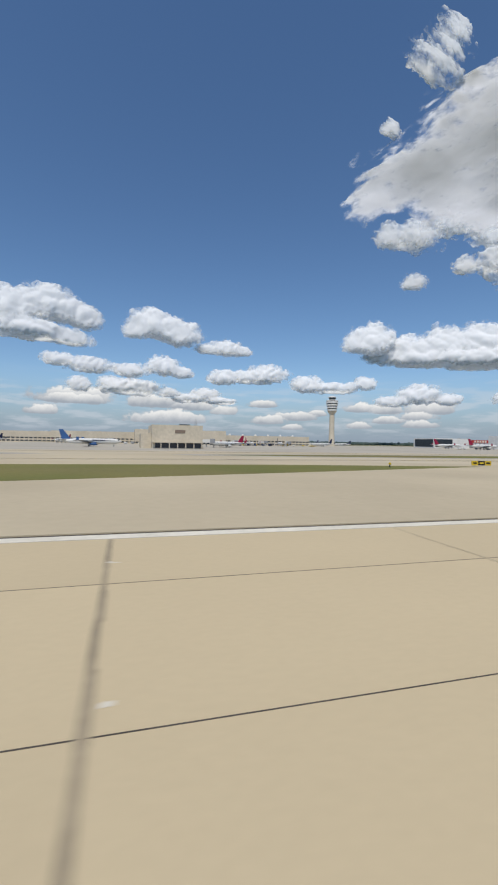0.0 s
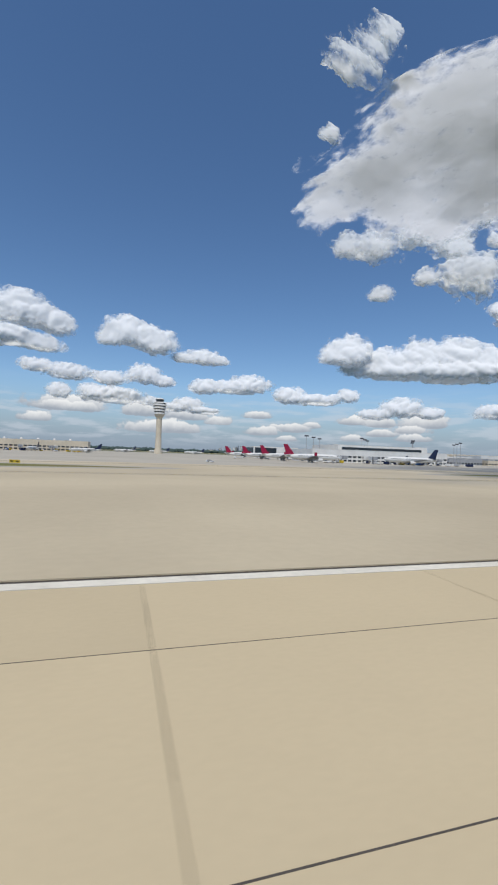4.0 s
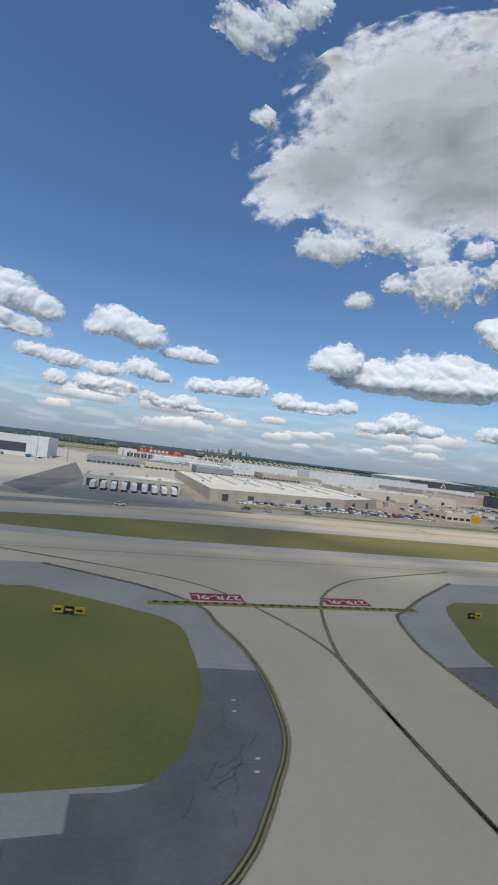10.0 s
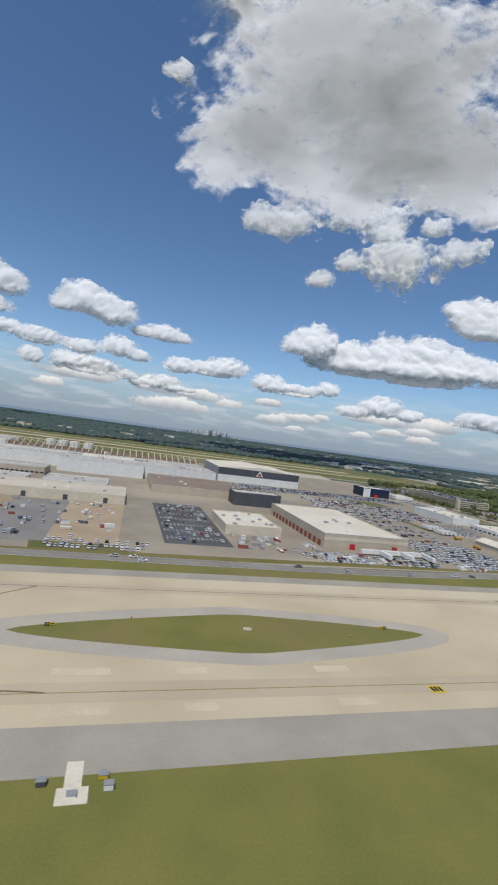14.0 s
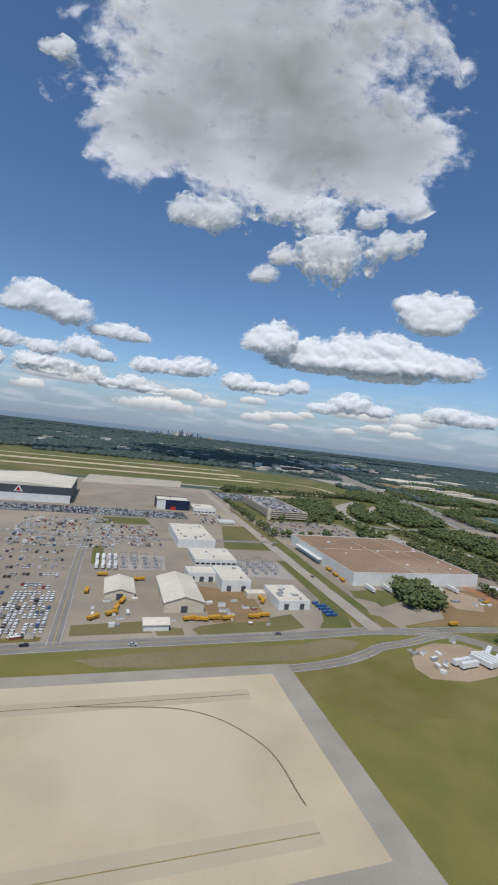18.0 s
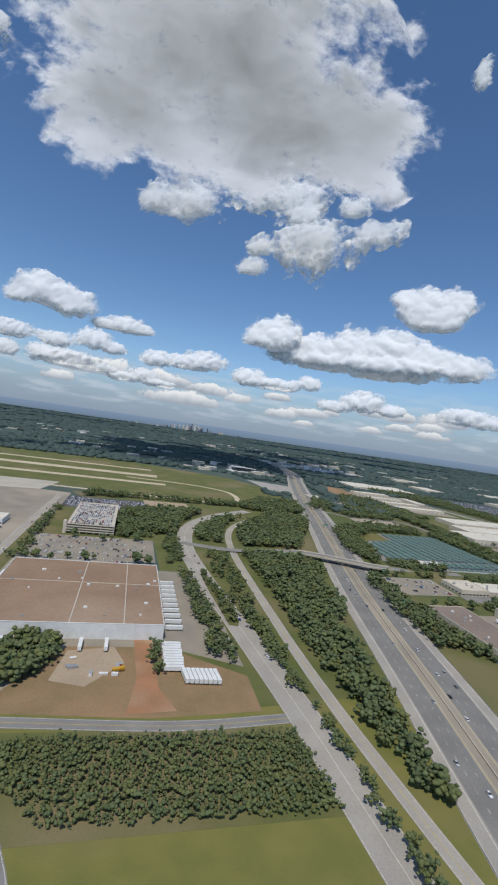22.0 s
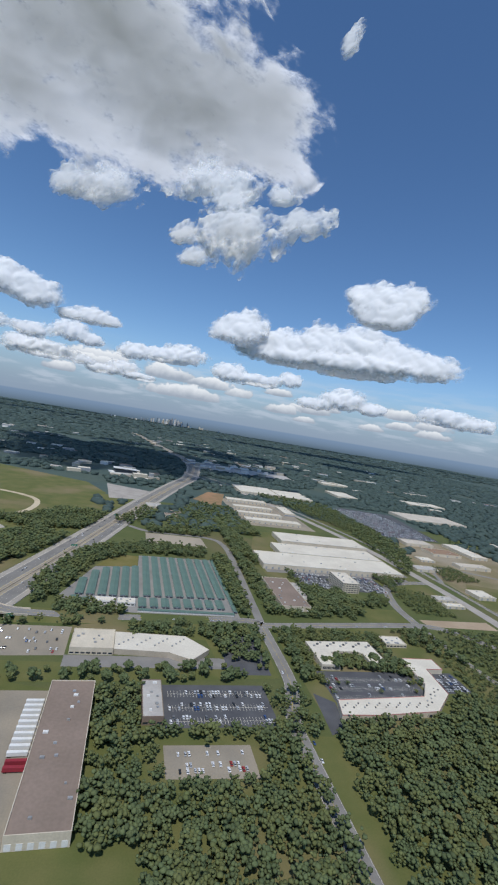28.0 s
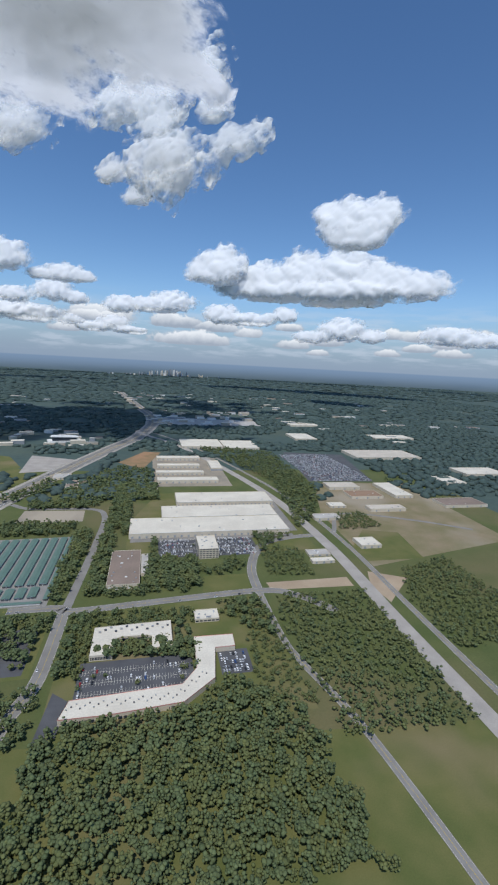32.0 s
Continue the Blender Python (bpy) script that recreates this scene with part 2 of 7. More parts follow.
RUBBER = mat("tyre_rubber", (0.02, 0.02, 0.02), None, 2.0, 0.8)
GLASS = mat("dark_glazing", (0.03, 0.04, 0.05), (0.04, 0.05, 0.06), 0.3, 0.12)
JOINT = mat("joint_sealant", (0.10, 0.085, 0.07), None, 0.5, 0.9)
PAINTS = [mat("car_" + n, c, tuple(v * 0.95 for v in c), 0.5, 0.3) for n, c in (
    ("white", (0.78, 0.78, 0.77)), ("silver", (0.48, 0.49, 0.50)), ("grey", (0.16, 0.165, 0.17)),
    ("black", (0.02, 0.02, 0.023)), ("red", (0.34, 0.03, 0.03)), ("blue", (0.04, 0.09, 0.24)))]

# ---- builders ----
R = random.Random(7)


class M:
    """Vertices and faces gathered for one mesh."""

    def __init__(self):
        self.v, self.f = [], []

    def add(self, vs, fs):
        n = len(self.v)
        self.v += [tuple(p) for p in vs]
        self.f += [tuple(i + n for i in f) for f in fs]
        return self

    def box(self, x0, x1, y0, y1, z0, z1):
        return self.add([(x0, y0, z0), (x1, y0, z0), (x1, y1, z0), (x0, y1, z0), (x0, y0, z1), (x1, y0, z1), (x1, y1, z1), (x0, y1, z1)],
                        [(3, 2, 1, 0), (4, 5, 6, 7), (0, 1, 5, 4), (1, 2, 6, 5), (2, 3, 7, 6), (3, 0, 4, 7)])

    def prism(self, pts, z0, z1, cap=True):
        n = len(pts)
        vs = [(x, y, z0) for x, y in pts] + [(x, y, z1) for x, y in pts]
        fs = [(i, (i + 1) % n, (i + 1) % n + n, i + n) for i in range(n)]
        if cap:
            fs += [tuple(range(n, 2 * n)), tuple(range(n - 1, -1, -1))]
        return self.add(vs, fs)

    def sheet(self, pts, z=0.0):
        return self.add([(x, y, z) for x, y in pts], [tuple(range(len(pts)))])

    def lathe(self, profile, seg=16, axis="z", at=(0, 0, 0)):
        """Rings of (radius, along) turned about an axis."""
        vs, fs = [], []
        for r, h in profile:
            for k in range(seg):
                a = 2 * math.pi * k / seg
                p = (r * math.cos(a), r * math.sin(a), h)
                p = {"z": p, "x": (h, p[0], p[1]), "y": (p[0], h, p[1])}[axis]
                vs.append((p[0] + at[0], p[1] + at[1], p[2] + at[2]))
        for i in range(len(profile) - 1):
            for k in range(seg):
                fs.append((i * seg + k, i * seg + (k + 1) % seg, (i + 1) * seg + (k + 1) % seg, (i + 1) * seg + k))
        fs += [tuple(range(seg - 1, -1, -1)), tuple(range((len(profile) - 1) * seg, len(profile) * seg))]
        return self.add(vs, fs)

    def beam(self, a, b, w):
        """A square bar from a to b."""
        a, b = Vector(a), Vector(b)
        d = (b - a).normalized()
        u = d.orthogonal().normalized() * w / 2
        q = d.cross(u)
        return self.add([p + s * u + t * q for p in (a, b) for s, t in ((1, 1), (-1, 1), (-1, -1), (1, -1))],
                        [(0, 1, 2, 3), (7, 6, 5, 4), (0, 4, 5, 1), (1, 5, 6, 2), (2, 6, 7, 3), (3, 7, 4, 0)])

    def mesh(self, name, material=None):
        me = bpy.data.meshes.new(name)
        me.from_pydata(self.v, [], self.f)
        if material:
            me.materials.append(material)
        me.update()
        return me


def part(name, m, material, parent, label=""):
    me = m.mesh(name, material) if isinstance(m, M) else m
    ob = new(name, me)
    ob.parent = parent
    return tagged(ob, label=label)


def thing(name, m, material, label, category, group="", kind="", at=None):
    ob = new(name, m.mesh(name, material) if isinstance(m, M) else m)
    if at is not None:
        ob.matrix_world = at
    return tagged(ob, label, category, group, kind)


def root(name, label, category, at, group="", kind=""):
    ob = new(name)
    ob.matrix_world = at
    ob.empty_display_size = 1
    return tagged(ob, label, category, group, kind)


def sheet(name, pts, z, material, label, category):
    """A flat piece of ground cover, laid a hand's width thick or less over the ground."""
    m = M()
    m.sheet(pts, z)
    n = len(pts)
    m.add([(x, y, z) for x, y in pts] + [(x, y, -0.3) for x, y in pts], [((i + 1) % n, i, i + n, (i + 1) % n + n) for i in range(n)])
    me = m.mesh(name, material)
    if me.polygons[0].normal.z < 0:
        me.flip_normals()
    return tagged(new(name, me), label, category, kind="structure")


def smooth(pts, steps=6):
    """A smooth curve through the points (Catmull-Rom)."""
    p = [Vector((*q, 0)) if len(q) == 2 else Vector(q) for q in pts]
    p = [2 * p[0] - p[1]] + p + [2 * p[-1] - p[-2]]
    out = []
    for i in range(1, len(p) - 2):
        for k in range(steps):
            t = k / steps
            a, b, c, d = p[i - 1], p[i], p[i + 1], p[i + 2]
            out.append(0.5 * (2 * b + (c - a) * t + (2 * a - 5 * b + 4 * c - d) * t * t + (3 * b - a - 3 * c + d) * t ** 3))
    return out + [p[-2]]


def ribbon(m, pts, off0, off1, z, thick=0.0, dash=None):
    """A strip along a curve from off0 to off1 to its right; dash: (on, every) curve points."""
    n = len(pts)
    side = []
    for i in range(n):
        d = (pts[min(i + 1, n - 1)] - pts[max(i - 1, 0)])
        d.z = 0
        d.normalize()
        side.append(Vector((d.y, -d.x, 0)))
    for i in range(n - 1):
        if dash and i % dash[1] >= dash[0]:
            continue
        q = [pts[i] + side[i] * off0, pts[i] + side[i] * off1, pts[i + 1] + side[i + 1] * off1, pts[i + 1] + side[i + 1] * off0]
        top = [(v.x, v.y, v.z + z) for v in q]
        if thick:
            low = [(x, y, h - thick) for x, y, h in top]
            m.add(top + low, [(3, 2, 1, 0), (4, 5, 6, 7), (0, 1, 5, 4), (1, 2, 6, 5), (2, 3, 7, 6), (3, 0, 4, 7)])
        else:
            m.add(top, [(3, 2, 1, 0)])
    return m


def fine(pts, step):
    """The curve cut into even steps."""
    out, left = [pts[0].copy()], step
    for a, b in zip(pts, pts[1:]):
        d = (b - a).length
        pos = left
        while pos <= d:
            out.append(a.lerp(b, pos / d))
            pos += step
        left = pos - d
    return out


LAYER = [0]


def road(name, pts, width, material, label, lines=True, z=0.10, centre=YELLOW):
    c = smooth(pts)
    LAYER[0] += 1
    z += 0.006 * LAYER[0]
    ob = tagged(new(name, ribbon(M(), c, -width / 2, width / 2, z, 0.35).mesh(name, material)), label, "road", kind="structure")
    if lines:
        part("edge_line", ribbon(ribbon(M(), c, -width / 2 + 0.5, -width / 2 + 0.66, z + 0.02), c, width / 2 - 0.66, width / 2 - 0.5, z + 0.02), LINE, ob)
        part("centre_line", ribbon(M(), c, -0.12, 0.12, z + 0.02), centre, ob)
    return ob


def text_mesh(body, size, material, name):
    cu = bpy.data.curves.new(name, "FONT")
    cu.body, cu.size, cu.align_x, cu.align_y, cu.extrude = body, size, "CENTER", "CENTER", 0.004
    tmp = bpy.data.objects.new(name, cu)
    me = bpy.data.meshes.new_from_object(tmp)
    bpy.data.objects.remove(tmp)
    me.materials.clear()
    me.materials.append(material)
    return me

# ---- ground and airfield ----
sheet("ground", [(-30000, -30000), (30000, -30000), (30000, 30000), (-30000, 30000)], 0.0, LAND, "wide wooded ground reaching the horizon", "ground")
# open grass of the airfield and the belt beside it
sheet("airfield_grass", [(-1500, -300), (1640, -300), (1660, 60), (1672, 246), (1465, 240), (900, 214), (-1500, 214)], 0.03, GRASS, "mown airfield grass, yellow-green with dry patches", "grass")
sheet("industrial_ground", [(780, 196), (900, 214), (1465, 241), (1700, 241), (1700, 920), (1250, 1000), (700, 1000), (770, 420)], 0.038, PALE_LOT, "worn concrete ground between the sheds", "ground")
SCRUB = mat("scrub_ground", (0.088, 0.110, 0.034), (0.118, 0.130, 0.045), 0.02, 0.95, fine=0.4, third=(0.15, 0.135, 0.06))
sheet("valley_ground", [(2090, 440), (2140, 420), (2460, 335), (2900, 290), (3400, 290), (3420, 1300), (2330, 1290)], 0.008, SCRUB, "rough green ground between roads and woods", "grass")
sheet("south_field", [(1930, -300), (2900, -300), (2900, 300), (2460, 340), (2140, 430), (2090, 440), (2049, 275), (1990, 40)], 0.011, GREEN, "rough green field south of the warehouses", "grass")
sheet("roadside_grass", [(1640, -300), (2010, -300), (2010, 262), (1640, 262)], 0.012, GRASS, "grassy verge with green weeds", "grass")
sheet("interchange_grass", [(1860, 245), (2020, 262), (2110, 600), (2330, 1290), (2200, 1320), (1880, 980), (1700, 940), (1850, 640)], 0.018, GREEN, "green grass between the ramps", "grass")
sheet("north_field_grass", [(-1500, 1000), (1700, 1000), (2060, 960), (2220, 1330), (2150, 1480), (900, 2100), (-1500, 2100)], 0.024, GREEN, "grass of the northern airfield", "grass")

RUN0, RUN1, EDGE = -1400.0, 1500.0, 21.0
runway = sheet("runway", [(RUN0, -24.6), (RUN1, -24.6), (RUN1, EDGE + 0.9), (RUN0, EDGE + 0.9)], 0.05, JOINT, "tan concrete runway with sealed slab joints", "runway")
part("edge_line", M().box(RUN0, RUN1, EDGE - 0.45, EDGE + 0.45, 0.06, 0.105), LINE, runway, "broad white edge line")
shoulder = sheet("runway_shoulder", [(RUN0, EDGE + 0.9), (RUN1, EDGE + 0.9), (RUN1, 30.0), (RUN0, 30.0)], 0.06, DARK, "dark asphalt shoulder with cracks", "pavement")
sheet("drain_strip", [(RUN0, 30.0), (RUN1, 30.0), (RUN1, 34.0), (RUN0, 34.0)], 0.075, SHOULDER, "pale grey strip along the shoulder", "pavement")
# cracks wander over the shoulder
cr = M()
for k in range(150):
    x, y = R.uniform(60, 900), R.uniform(22.5, 28)
    a = R.uniform(0, 6.28)
    for j in range(R.randint(3, 7)):
        x2, y2 = x + 1.6 * math.cos(a), min(29.6, max(22.2, y + 1.6 * math.sin(a)))
        w = 0.05
        cr.add([(x - w, y, 0.066), (x, y - w, 0.066), (x2 + w, y2, 0.066), (x2, y2 + w, 0.066)], [(0, 1, 2, 3)])
        x, y, a = x2, y2, a + R.uniform(-0.9, 0.9)
for k in range(220):
    x, y, n_ = R.uniform(150, 880), R.uniform(22.3, 29.6), R.uniform(4, 26)
    cr.add([(x, y, 0.0665), (x + n_, y + R.uniform(-0.1, 0.1), 0.0665), (x + n_, y + 0.09, 0.0665), (x, y + 0.04, 0.0665)], [(0, 1, 2, 3)])
# broad cracks right across it
for k in range(46):
    x, y, w = (297 if k == 0 else 70 + 17.5 * k + R.uniform(-6, 6)), 21.95, R.uniform(0.05, 0.13)
    while y < 29.7:
        x2, y2 = x + R.uniform(-0.55, 0.6), y + R.uniform(0.5, 1.2)
        cr.add([(x - w, y, 0.067), (x + w, y, 0.067), (x2 + w, y2, 0.067), (x2 - w, y2, 0.067)], [(0, 1, 2, 3)])
        x, y = x2, y2
part("crack", cr, BLACK, shoulder)["kind"] = "stuff"
DEAD = mat("dead_grass", (0.270, 0.172, 0.090), (0.225, 0.158, 0.072), 0.09, 0.95, fine=2.2, third=(0.165, 0.155, 0.05), bump=0.02)
for x0, x1 in ((205, 350), (610, 668), (935, 975)):
    low, n = [(x0 + (x1 - x0) * k / 40, 34.0) for k in range(41)], 41
    top = [(x, 34.0 + (8.0 + 1.6 * math.sin(0.9 * k + x0) + R.uniform(-0.7, 0.7)) * min(1.0, 4 * k / 40, 4 * (40 - k) / 40 + 0.02)) for k, (x, y) in enumerate(low)]
    sheet("dry_strip", low + top[::-1][:-1], 0.066, DEAD, "strip of dead brown grass along the shoulder", "grass")

# parallel taxiways with islands of grass between them
sheet("taxiway_near", [(-1400, 97), (1580, 97), (1580, 124), (-1400, 124)], 0.08, TAXI, "tan concrete taxiway", "taxiway")
sheet("taxiway_far", [(-1400, 170), (1580, 170), (1580, 200), (-1400, 200)], 0.08, TAXI, "tan concrete taxiway beside the apron", "taxiway")
sheet("taxiway_near_shoulder", [(-1400, 82), (1580, 82), (1580, 97), (-1400, 97)], 0.07, SHOULDER, "grey asphalt taxiway shoulder", "pavement")
sheet("taxiway_far_shoulder", [(900, 200), (1580, 200), (1580, 209), (900, 209)], 0.07, SHOULDER, "dark grey asphalt taxiway shoulder", "pavement")
sheet("between_taxiways", [(-1400, 124), (1580, 124), (1580, 170), (-1400, 170)], 0.07, TAXI, "concrete between the two taxiways", "taxiway")
sheet("taxiway_end_pad", [(1380, 97), (1578, 97), (1578, 200), (1380, 200)], 0.09, TAXI, "concrete turning pad at the taxiway end", "taxiway")
sheet("pad_shoulder", [(1578, 60), (1590, 60), (1590, 209), (1578, 209)], 0.085, SHOULDER, "grey asphalt edge of the pad", "pavement")


def island(x0, x1, y0, y1, name="taxiway_island", inset=11.0):
    """A long lens of grass with a paved rim that follows it."""
    cy, h = (y0 + y1) / 2, (y1 - y0) / 2

    def lens(hh, a, b, taper=75.0, point=0.66):
        xs = [a + (b - a) * k / 40 for k in range(41)]
        hs = [hh * min(1.0, (min(x - a, b - x) / min(taper, (b - a) / 2)) ** point) for x in xs]
        return [(x, cy - q) for x, q in zip(xs, hs)] + [(x, cy + q) for x, q in list(zip(xs, hs))[::-1]][1:-1]

    sheet("island_rim", lens(h, x0 - 6, x1 + 6, 90.0, 0.46), 0.085, RIM, "grey asphalt rim of a grass island", "pavement")
    sheet(name, lens(h - inset * 0.7, x0 + inset * 0.6, x1 - inset * 0.6), 0.10, GRASS, "grass island between taxiways", "grass")


for x0, x1, y0, y1 in ((-330, 60, 126, 168), (110, 388, 126, 168), (490, 705, 126, 168), (765, 1082, 120, 168), (1126, 1298, 122, 168), (1345, 1405, 134, 163)):
    island(x0, x1, y0, y1, inset=11.0 if y1 - y0 > 35 else 8.0)

# connecting taxiways between the runway and the first taxiway
CONNECT = [(-60, 146), (360, 505), (725, 752), (857, 886)]
LINE_AT = ((18, 22.6), (10, 23.9), (7, 26.1), (5, 28.4), (3, 31.3), (2, 34), (2, 40.6), (2.3, 52.3), (3.2, 60), (7, 71.3), (11.5, 75.3), (22, 84), (40, 97))
GRASS_AT = ((17.4, 33.8), (13, 33.9), (11.8, 35.6), (11.2, 41.4), (11.4, 54.5), (15.3, 63.6), (22.5, 77), (30, 82.5))
# angled exits have edges of their own: (line, grass)
EXITS = {857: (((841, 22.6), (848, 23.9), (851.5, 26.5), (854, 30), (855.6, 32.7), (857.5, 36), (859, 40.6), (859.7, 50.2), (858.8, 59.2), (856.7, 67.3), (855.1, 74.3), (846, 84), (825, 97)),
               ((838.9, 33.4), (843.4, 33.4), (846, 35), (848.2, 37.8), (850.8, 45.3), (851.4, 50.4), (851.5, 57.9), (849.6, 67.5), (838, 75.5), (825, 82.5))),
         146: (((146, 22), (141.9, 22.4), (139.5, 24), (138, 26.8), (137.4, 29), (139.5, 31.8), (147.7, 36.1), (159, 41.5), (180, 52.6), (211, 68.2), (235, 80), (262, 97)),
               ((176, 34), (163, 34.1), (168, 37.5), (174, 41), (184, 49.5), (200, 61.2), (212, 67.6), (228, 76), (240, 82.5))),
         505: (((527, 22), (519.6, 28), (515, 33), (511.9, 37.5), (508.4, 43), (504.4, 51.5), (498.6, 58.8), (495, 63), (494.6, 70), (497, 81), (502, 86.5), (514, 93), (530, 97)),
               ((540, 31), (527, 34), (523, 39), (519.7, 46.5), (513, 55), (508, 66), (511, 75), (517.6, 82.4)))}


def edge_points(x, s):
    if x in EXITS:
        return smooth(EXITS[x][0], 6), smooth(EXITS[x][1], 6)
    return smooth([(x + s * o, y) for o, y in LINE_AT], 6), smooth([(x + s * o, y) for o, y in GRASS_AT], 6)


for a, b in CONNECT:
    left, right = edge_points(a, -1)[0], edge_points(b, 1)[0]
    pts = [(q.x, q.y) for q in left] + [(q.x, q.y) for q in right[::-1]]
    sheet("connector_taxiway", [(left[0].x, EDGE + 0.9)] + pts + [(right[0].x, EDGE + 0.9)], 0.13, TAXI, "concrete taxiway joining the runway", "taxiway")


def connector_edge(x, s):
    """The paved fillet, and the double yellow line at one side of a connector; s: to which side the grass lies."""
    c, g = edge_points(x, s)

    def band(lo, hi):
        return [(q.x, q.y) for q in c if lo <= q.y <= hi] + [(q.x, q.y) for q in g if lo <= q.y <= hi][::-1]

    f = sheet("connector_fillet", band(21, 53) + [(g[0].x, 23)], 0.12, DARK, "dark asphalt fillet beside a taxiway", "pavement")
    sheet("connector_shoulder", band(44, 83), 0.115, SHOULDER, "grey asphalt shoulder beside a taxiway", "pavement")
    for o in (-0.30, 0.10):
        part("yellow_line", ribbon(M(), c, o - 0.075, o + 0.075, 0.165), WORN_YELLOW, f, "double yellow edge line")
    part("black_border", ribbon(M(), c, -0.5, 0.3, 0.155), BLACK, f)
    # cracks wander over the old fillet, and pale chips lie on it
    low, high = [q for q in c if 25 < q.y < 51], [q for q in g if 33 < q.y < 53]
    cr = M()
    for k in range(16):
        q = low[R.randrange(len(low))].lerp(high[R.randrange(len(high))], R.uniform(0.25, 0.75))
        x, y, a = q.x, q.y, R.uniform(0, 6.28)
        for j in range(R.randint(2, 5)):
            x2, y2 = x + 0.8 * math.cos(a), y + 0.8 * math.sin(a)
            cr.add([(x - 0.035, y, 0.127), (x, y - 0.035, 0.127), (x2 + 0.035, y2, 0.127), (x2, y2 + 0.035, 0.127)], [(0, 1, 2, 3)])
            x, y, a = x2, y2, a + R.uniform(-0.8, 0.8)
    part("crack", cr, BLACK, f)["kind"] = "stuff"
    for k in range(4):
        q = low[R.randrange(len(low))].lerp(high[R.randrange(len(high))], R.uniform(0.15, 0.6))
        part("paint_chip", M().box(q.x - 0.2, q.x + 0.2, q.y - 0.12, q.y + 0.12, 0.121, 0.13), PATCH, f)


for a, b in CONNECT:
    connector_edge(a, -1)
    connector_edge(b, 1)
sheet("exit_grass", [(-100, 45), (77, 51), (107, 60), (165, 78), (120, 84), (-100, 84)], 0.175, GRASS, "grass wedge beside an angled taxiway exit", "grass")

# worn bands where the wheels run
for y0, y1 in ((105.5, 114.5), (180, 188)):
    sheet("wheel_band", [(-1400, y0), (1560, y0), (1560, y1), (-1400, y1)], 0.0945, WORN_TAXI, "darker worn band along a taxiway", "taxiway")

# painted centre lines
lines = tagged(new("taxiway_markings", M().box(-1400, 1560, 109.75, 110.05, 0.09, 0.112).mesh("taxiway_markings", JOINT)), "thin dark-edged taxiway centre lines on concrete", "road marking", kind="structure")
part("centre_line", M().box(-1400, 1560, 183.85, 184.15, 0.09, 0.112), JOINT, lines)
part("paint", M().box(-1400, 1560, 109.85, 109.95, 0.1, 0.117), YELLOW, lines)
for pts in ([(1058, 110), (1085, 116), (1103, 140), (1108, 160), (1135, 184)], [(1060, 184), (1088, 178), (1103, 140), (1118, 116), (1150, 110)],
            [(738, 25), (738, 57), (734, 92), (705, 108)], [(872, 24), (872, 40), (873, 57), (881, 80), (893, 93), (906, 99), (935, 109)], [(872, 24), (872, 40), (872, 58), (865, 75), (856, 87), (840, 96), (810, 109)],
            [(1370, 186), (1397, 186), (1423, 164), (1428, 141), (1432, 115)], [(1480, 184), (1530, 175), (1555, 150), (1560, 120)]):
    c = smooth(pts, 10)
    part("turn_line", ribbon(M(), c, -0.3, 0.3, 0.137), JOINT, lines)
    part("turn_line_paint", ribbon(M(), c, -0.06, 0.06, 0.143), WORN_YELLOW, lines)

# hold lines and painted runway signs
for x0, x1, dy, xs in ((713, 762, 7.0, (726, 745)), (846, 900, 7.0, (859, 886))):
    hold = tagged(new("hold_line", M().box(x0, x1, 67.6 + dy, 69.4 + dy, 0.12, 0.135).mesh("hold_line", BLACK)), "yellow and black runway hold line", "road marking", kind="structure")
    for yy in (67.8 + dy, 68.2 + dy):
        part("stripe", M().box(x0, x1, yy, yy + 0.15, 0.13, 0.145), YELLOW, hold)
    n = int((x1 - x0) / 1.8)
    dash = M()
    for k in range(n):
        for yy in (68.65 + dy, 69.05 + dy):
            dash.box(x0 + 1.8 * k, x0 + 1.8 * k + 0.9, yy, yy + 0.15, 0.13, 0.145)
    part("dashes", dash, YELLOW, hold)
    for x in xs:
        plate = tagged(new("painted_runway_sign", M().box(x - 5, x + 5, 70.2 + dy, 74.2 + dy, 0.12, 0.14).mesh("painted_runway_sign", SIGN_RED)), "red painted runway sign with white characters", "road marking", kind="structure")
        t = part("characters", text_mesh("27R-9L", 3.2, LINE, "characters"), None, plate)
        t.matrix_local = pose(x, 72.2 + dy, 0.15, 0, 0, 180)

# slabs of paler concrete on the taxiway
for x, w in ((1000, 14), (1085, 9), (1150, 16), (1185, 9), (1230, 12), (1040, 10)):
    for y in (100.5, 118.0):
        sheet("new_slab", [(x, y), (x + w, y), (x + w, y + 3.5), (x, y + 3.5)], 0.118, PALE_SLAB, "paler concrete slabs", "pavement")

# apron and northern airfield
sheet("apron", [(-1400, 200), (760, 200), (905, 360), (905, 470), (700, 900), (-1400, 900)], 0.06, APRON, "wide pale concrete apron", "apron")
sheet("apron_dark_edge", [(801, 202), (812, 302), (787, 469), (782, 229)], 0.065, DARK, "dark grey slope beside the apron", "pavement")
for y0, y1 in ((1150, 1180), (1290, 1335), (1440, 1465)):
    sheet("north_taxiway", [(-1400, y0), (2020 - y1 * 0.1, y0), (2020 - y1 * 0.1, y1), (-1400, y1)], 0.06, TAXI, "pale concrete strip of the northern airfield", "taxiway")
sheet("north_turn_pad", [(1440, 900), (1640, 930), (1660, 1040), (1450, 1040)], 0.06, APRON, "tan concrete pad behind the hangar", "apron")
